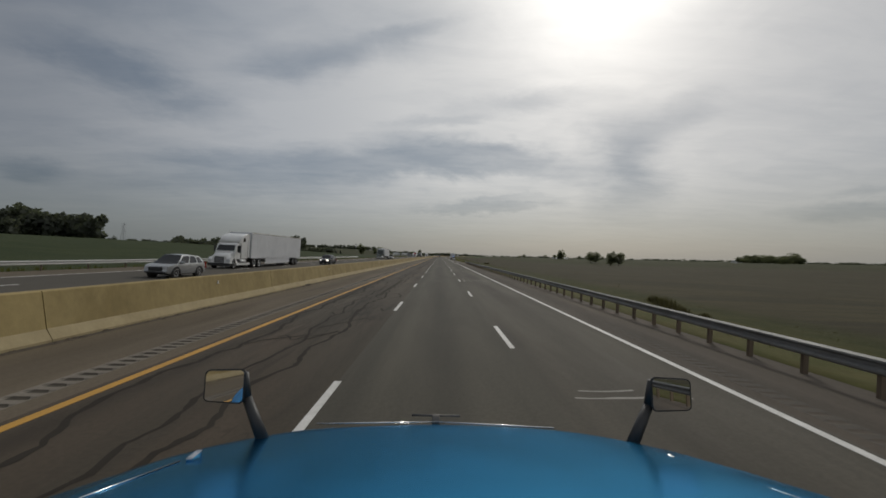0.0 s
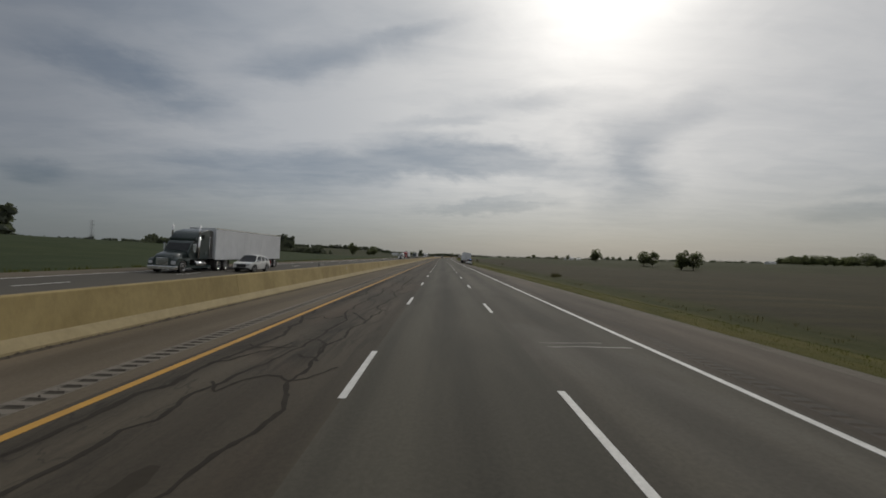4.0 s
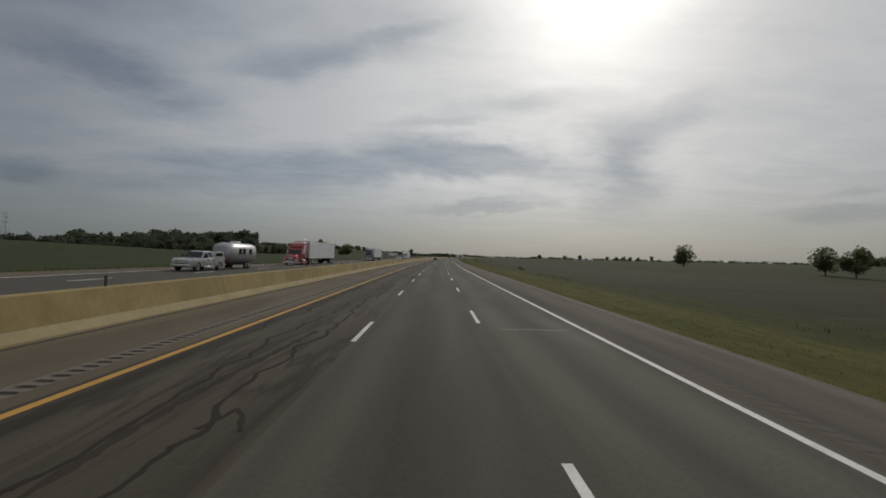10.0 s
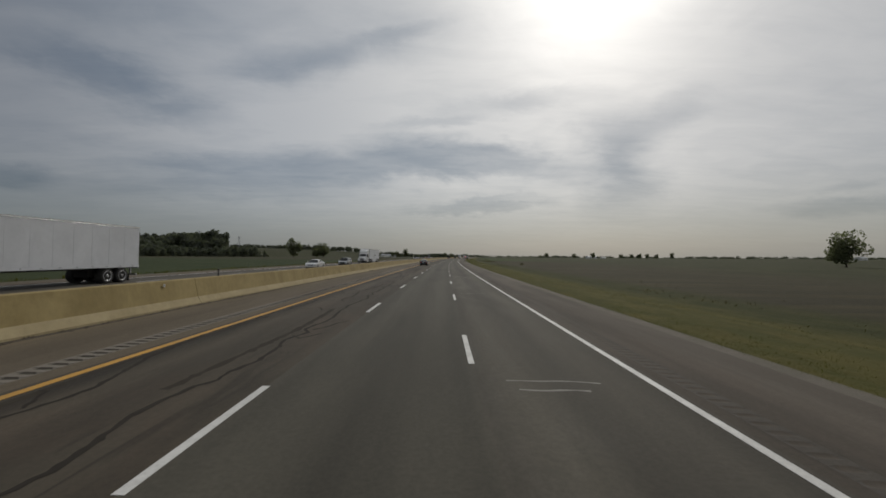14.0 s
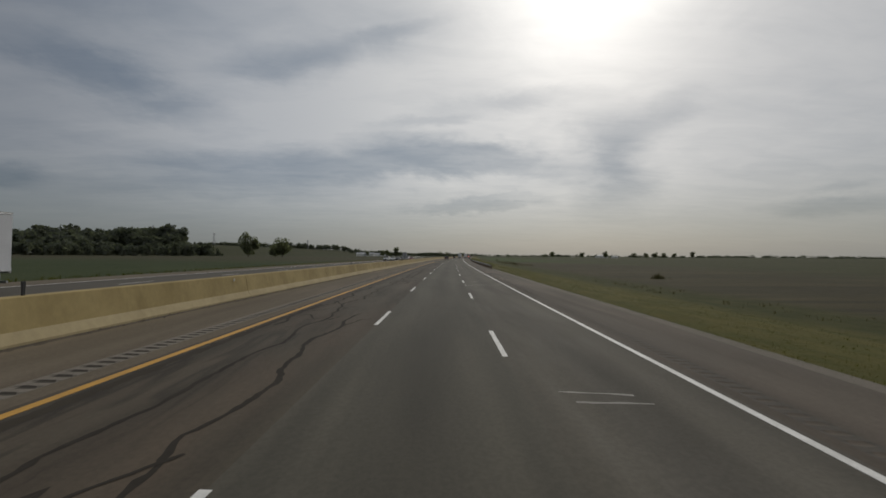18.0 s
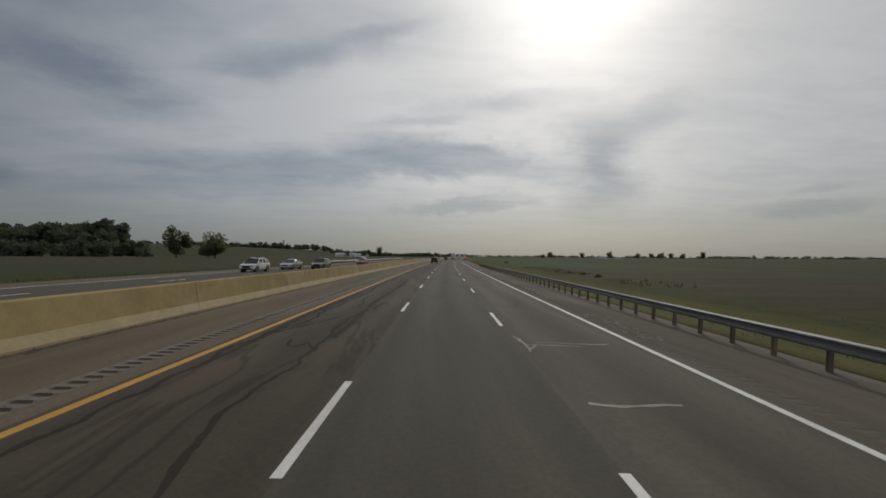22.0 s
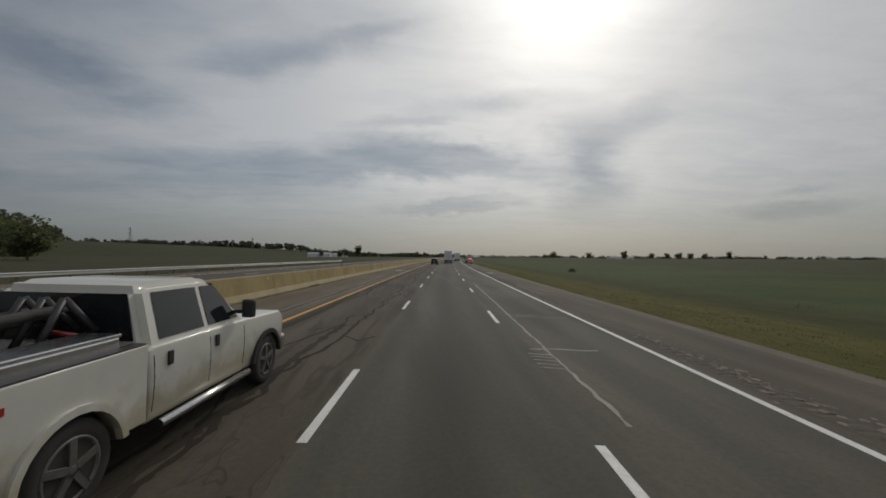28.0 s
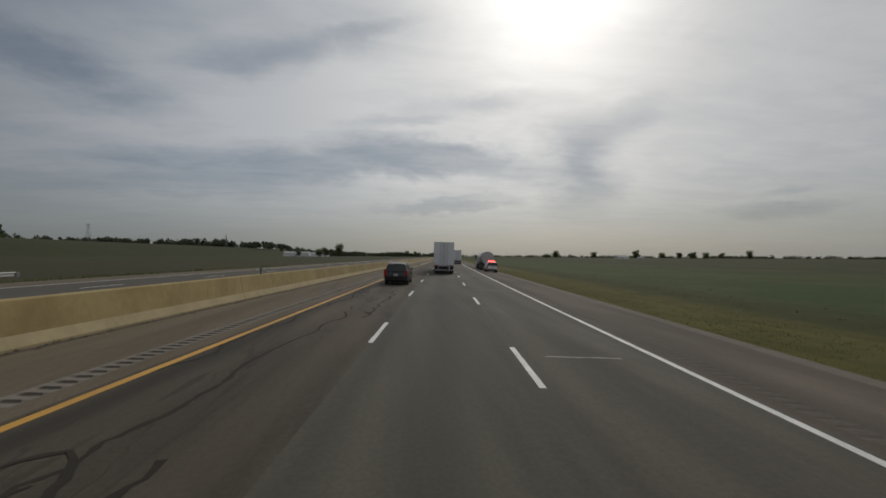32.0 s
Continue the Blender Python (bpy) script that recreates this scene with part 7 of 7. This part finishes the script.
# oncoming, beyond the barrier
car("crossover", SILVER, "silver SUV on the far carriageway", "suv", stand(29.6, -19.6, 0, 180), lights_on=False)
semi("white semi truck with white trailer on the far carriageway", stand(41.7, -23.2, 0, 180), WHITE, False, False, True, reefer=True)
car("crossover", NAVY, "dark blue crossover with lit headlamps on the far carriageway", "suv", stand(69.4, -19.6, 0, 180), lights_on=True)
semi("dark semi truck with a white box trailer on the far carriageway", stand(152.0, -23.2, 0, 180), GREEN, True, True, False, "", 15.0)
car("crossover", WHITE, "white SUV on the far carriageway", "suv", stand(160.0, -19.6, 0, 180))
car("big_suv", WHITE, "white SUV on the far carriageway", "suv", stand(306.6, -19.6, 0, 180), rack=True)
caravan(pickup("silver pickup towing a rounded aluminium caravan", stand(337.5, -23.2, 0, 180), SILVER, canopy=True))
semi("red semi truck with a white box trailer on the far carriageway", stand(361.9, -23.4, 0, 180), RED, True, True, False, "")
semi("dark green semi truck with a short white trailer", stand(424.9, -23.2, 0, 180), GREEN, True, True, False, "", 14.6)
car("sedan", WHITE, "white sedan on the far carriageway", "car", stand(478, -19.6, 0, 180))
car("crossover", SILVER, "silver SUV on the far carriageway", "suv", stand(496.5, -19.6, 0, 180))
semi("white semi truck whose trailer bears a black emblem", stand(527.9, -23.2, 0, 180), WHITE, False, False, True, "middle", 15.5)
car("crossover", WHITE, "white SUV with a roof rack on the far carriageway", "suv", stand(669.6, -23.1, 0, 180), rack=True)
car("sedan", SILVER, "silver sedan on the far carriageway", "car", stand(679.5, -22.6, 0, 180))
car("sedan", BLACK, "black sedan on the far carriageway", "car", stand(696.0, -23.1, 0, 180))
car("crossover", BROWN_GREY, "bronze-grey SUV on the far carriageway", "suv", stand(681.6, -18.9, 0, 180))
car("sedan", RED, "red car on the far carriageway", "car", stand(713.0, -19.5, 0, 180))
car("van", WHITE, "white van on the far carriageway", "van", stand(727.0, -23.1, 0, 180))


# ---------------------------------------------------------------- the blue truck nose at the start of the drive
def rounded_plate(w, h, y0, y1, r):
    """A plate with rounded corners, facing against y."""
    bm = bmesh.new()
    ring = []
    for cx, cz, a0 in ((w / 2 - r, h / 2 - r, 0), (-w / 2 + r, h / 2 - r, 90), (-w / 2 + r, -h / 2 + r, 180), (w / 2 - r, -h / 2 + r, 270)):
        for i in range(6):
            a = radians(a0 + 18 * i)
            ring.append((cx + r * math.cos(a), cz + r * math.sin(a)))
    rows = [[bm.verts.new((x, y, z)) for x, z in ring] for y in (y0, y1)]
    n = len(ring)
    bm.faces.new(rows[0]), bm.faces.new(rows[1][::-1])
    for i in range(n):
        bm.faces.new((rows[0][i], rows[1][i], rows[1][(i + 1) % n], rows[0][(i + 1) % n])).smooth = True
    bmesh.ops.recalc_face_normals(bm, faces=bm.faces)
    return bm


def narrowed(bm, sx):
    """Draws the outer end of a mirror in, more from below than from above, and its back to a wedge."""
    for v in bm.verts:
        k = 0.5 + v.co.x * sx / 0.18
        v.co.z *= 1.0 - (0.16 if v.co.z < 0 else 0.05) * k
        if v.co.y > 0.01:
            v.co.x *= 0.82
            v.co.z *= 0.84
    return bm


def truck_nose():
    t = thing("blue_truck_nose", "shiny metallic blue truck bonnet with two black hood mirrors", "truck", m=stand(0.0, -0.06))
    nx, ny = 26, 22

    def surface(u, v):
        """u across from -1 to 1, v from the windscreen to the front."""
        x = (1.145 if u < 0 else 1.32) * u
        front = 2.03 - 1.33 * max(0.0, abs(x) - 0.55) ** 2 - (17 if u < 0 else 5) * max(0.0, abs(x) - 1.0) ** 2
        y = 0.42 + (front - 0.42) * v
        z = 1.69 - 0.231 * (y - 1) - (0.045 if u < 0 else 0.010 + 0.055 * v ** 3) * u * u - 0.05 * max(0.0, v - 0.94) ** 2 * 60
        z += 0.014 * math.exp(-((x / 0.40) ** 6)) * (1 - v)
        z -= 0.034 * abs(x) if x < 0 else 0.006 * x
        return x, y, z

    for side, label in ((-1, "left half of the bonnet"), (1, "right half of the bonnet")):
        verts, faces = [], []
        for j in range(ny + 1):
            for i in range(nx // 2 + 1):
                u = (i / (nx // 2)) * side
                verts.append(surface(u, j / ny))
        m = nx // 2 + 1
        for j in range(ny):
            for i in range(m - 1):
                q = (j * m + i, j * m + i + 1, (j + 1) * m + i + 1, (j + 1) * m + i)
                faces.append(q if side > 0 else q[::-1])
        # turn the edge down to give the panel depth
        n0 = len(verts)
        border = [j * m + m - 1 for j in range(ny + 1)] + [ny * m + i for i in range(m - 2, -1, -1)]
        for b in border:
            x, y, z = verts[b]
            verts.append((x, y + 0.02, z - 0.45))
        for k in range(len(border) - 1):
            q = (border[k], n0 + k, n0 + k + 1, border[k + 1])
            faces.append(q if side > 0 else q[::-1])
        link("bonnet_half", mesh_of("bonnet_half", verts, faces, BLUE_HOOD, True), t)
    part("underframe", a_box(-0.6, 0.5, 0.9, 0.6, 1.8, 1.25), FRAME_BLACK, t)
    part("front_trim", rod(rod(bmesh.new(), (-0.60, 2.02, 1.438), (0, 2.045, 1.448), 0.004), (0, 2.045, 1.448), (0.60, 2.02, 1.438), 0.005), CHROME, t, "thin bright trim")
    handle = part("bonnet_handle", rod(bmesh.new(), (-0.125, 2.07, 1.470), (0.125, 2.07, 1.470), 0.006), DIRTY_RIM, t, "slim grey bar")
    part("handle_stem", shell([(2.03, 1.42), (2.085, 1.42), (2.08, 1.474), (2.055, 1.474)], 0.020, 0.006), DIRTY_RIM, handle)
    for sx in (-1, 1):
        mx = 1.0 if sx > 0 else -0.885
        # the mirror is turned a little towards the cab and upwards
        turned = Matrix.Translation((mx + sx * 0.095, 1.85, 1.674)) @ Matrix.Rotation(radians(-4 * sx), 4, "Z") @ Matrix.Rotation(radians(-6.5), 4, "X")
        mirror = part("hood_mirror", narrowed(rounded_plate(0.182, 0.160, 0.0, 0.055, 0.026), sx), BLACK_PLASTIC, t, "black mirror housing")
        mirror.matrix_local = turned
        part("mirror_glass", narrowed(rounded_plate(0.168, 0.146, -0.0035, -0.0005, 0.020), sx), MIRROR, mirror, "clean mirror glass")
        part("mirror_arm", rod(rod(bmesh.new(), (mx + sx * 0.022, 1.885, 1.73), (mx + sx * 0.006, 1.88, 1.615), 0.019, 0.022, 12), (mx + sx * 0.006, 1.88, 1.615), (mx - sx * 0.11, 1.83, 1.41), 0.022, 0.029, 12), BLACK_PLASTIC, t, "dark mirror arm")
        part("fender_seam", rod(bmesh.new(), (sx * 1.04, 0.95, 1.630 if sx < 0 else 1.688), (sx * 0.95, 1.5, 1.514 if sx < 0 else 1.546), 0.0025, n=6), CHROME, t)
        part("latch", a_box(sx * 0.91, 1.50, 1.500, sx * 0.925, 1.56, 1.522 if sx < 0 else 1.544, 0.004), CHROME, t)
        wheel(t, sx * 1.02, 1.05, 0.51, 0.30, sx, ALLOY, True)
        part("headlamp", a_box(sx * 0.72, 1.80, 0.95, sx * 1.02, 1.98, 1.2, 0.04), LAMP_CLEAR, t, "clear headlamp")
    part("grille", a_box(-0.55, 1.93, 0.62, 0.55, 2.08, 1.40, 0.04), CHROME, t)
    part("bumper", a_box(-1.2, 1.85, 0.32, 1.2, 2.15, 0.64, 0.06), BLUE_HOOD, t)
    part("chassis", a_box(-0.5, 0.0, 0.5, 0.5, 1.9, 0.9), FRAME_BLACK, t)


MIRROR = material("mirror_glass", (0.85, 0.86, 0.87), 0.02, 1.0, vary=(0.8, 0.8, 0.8), big_scale=2.0, fine_amount=0.02)
truck_nose()
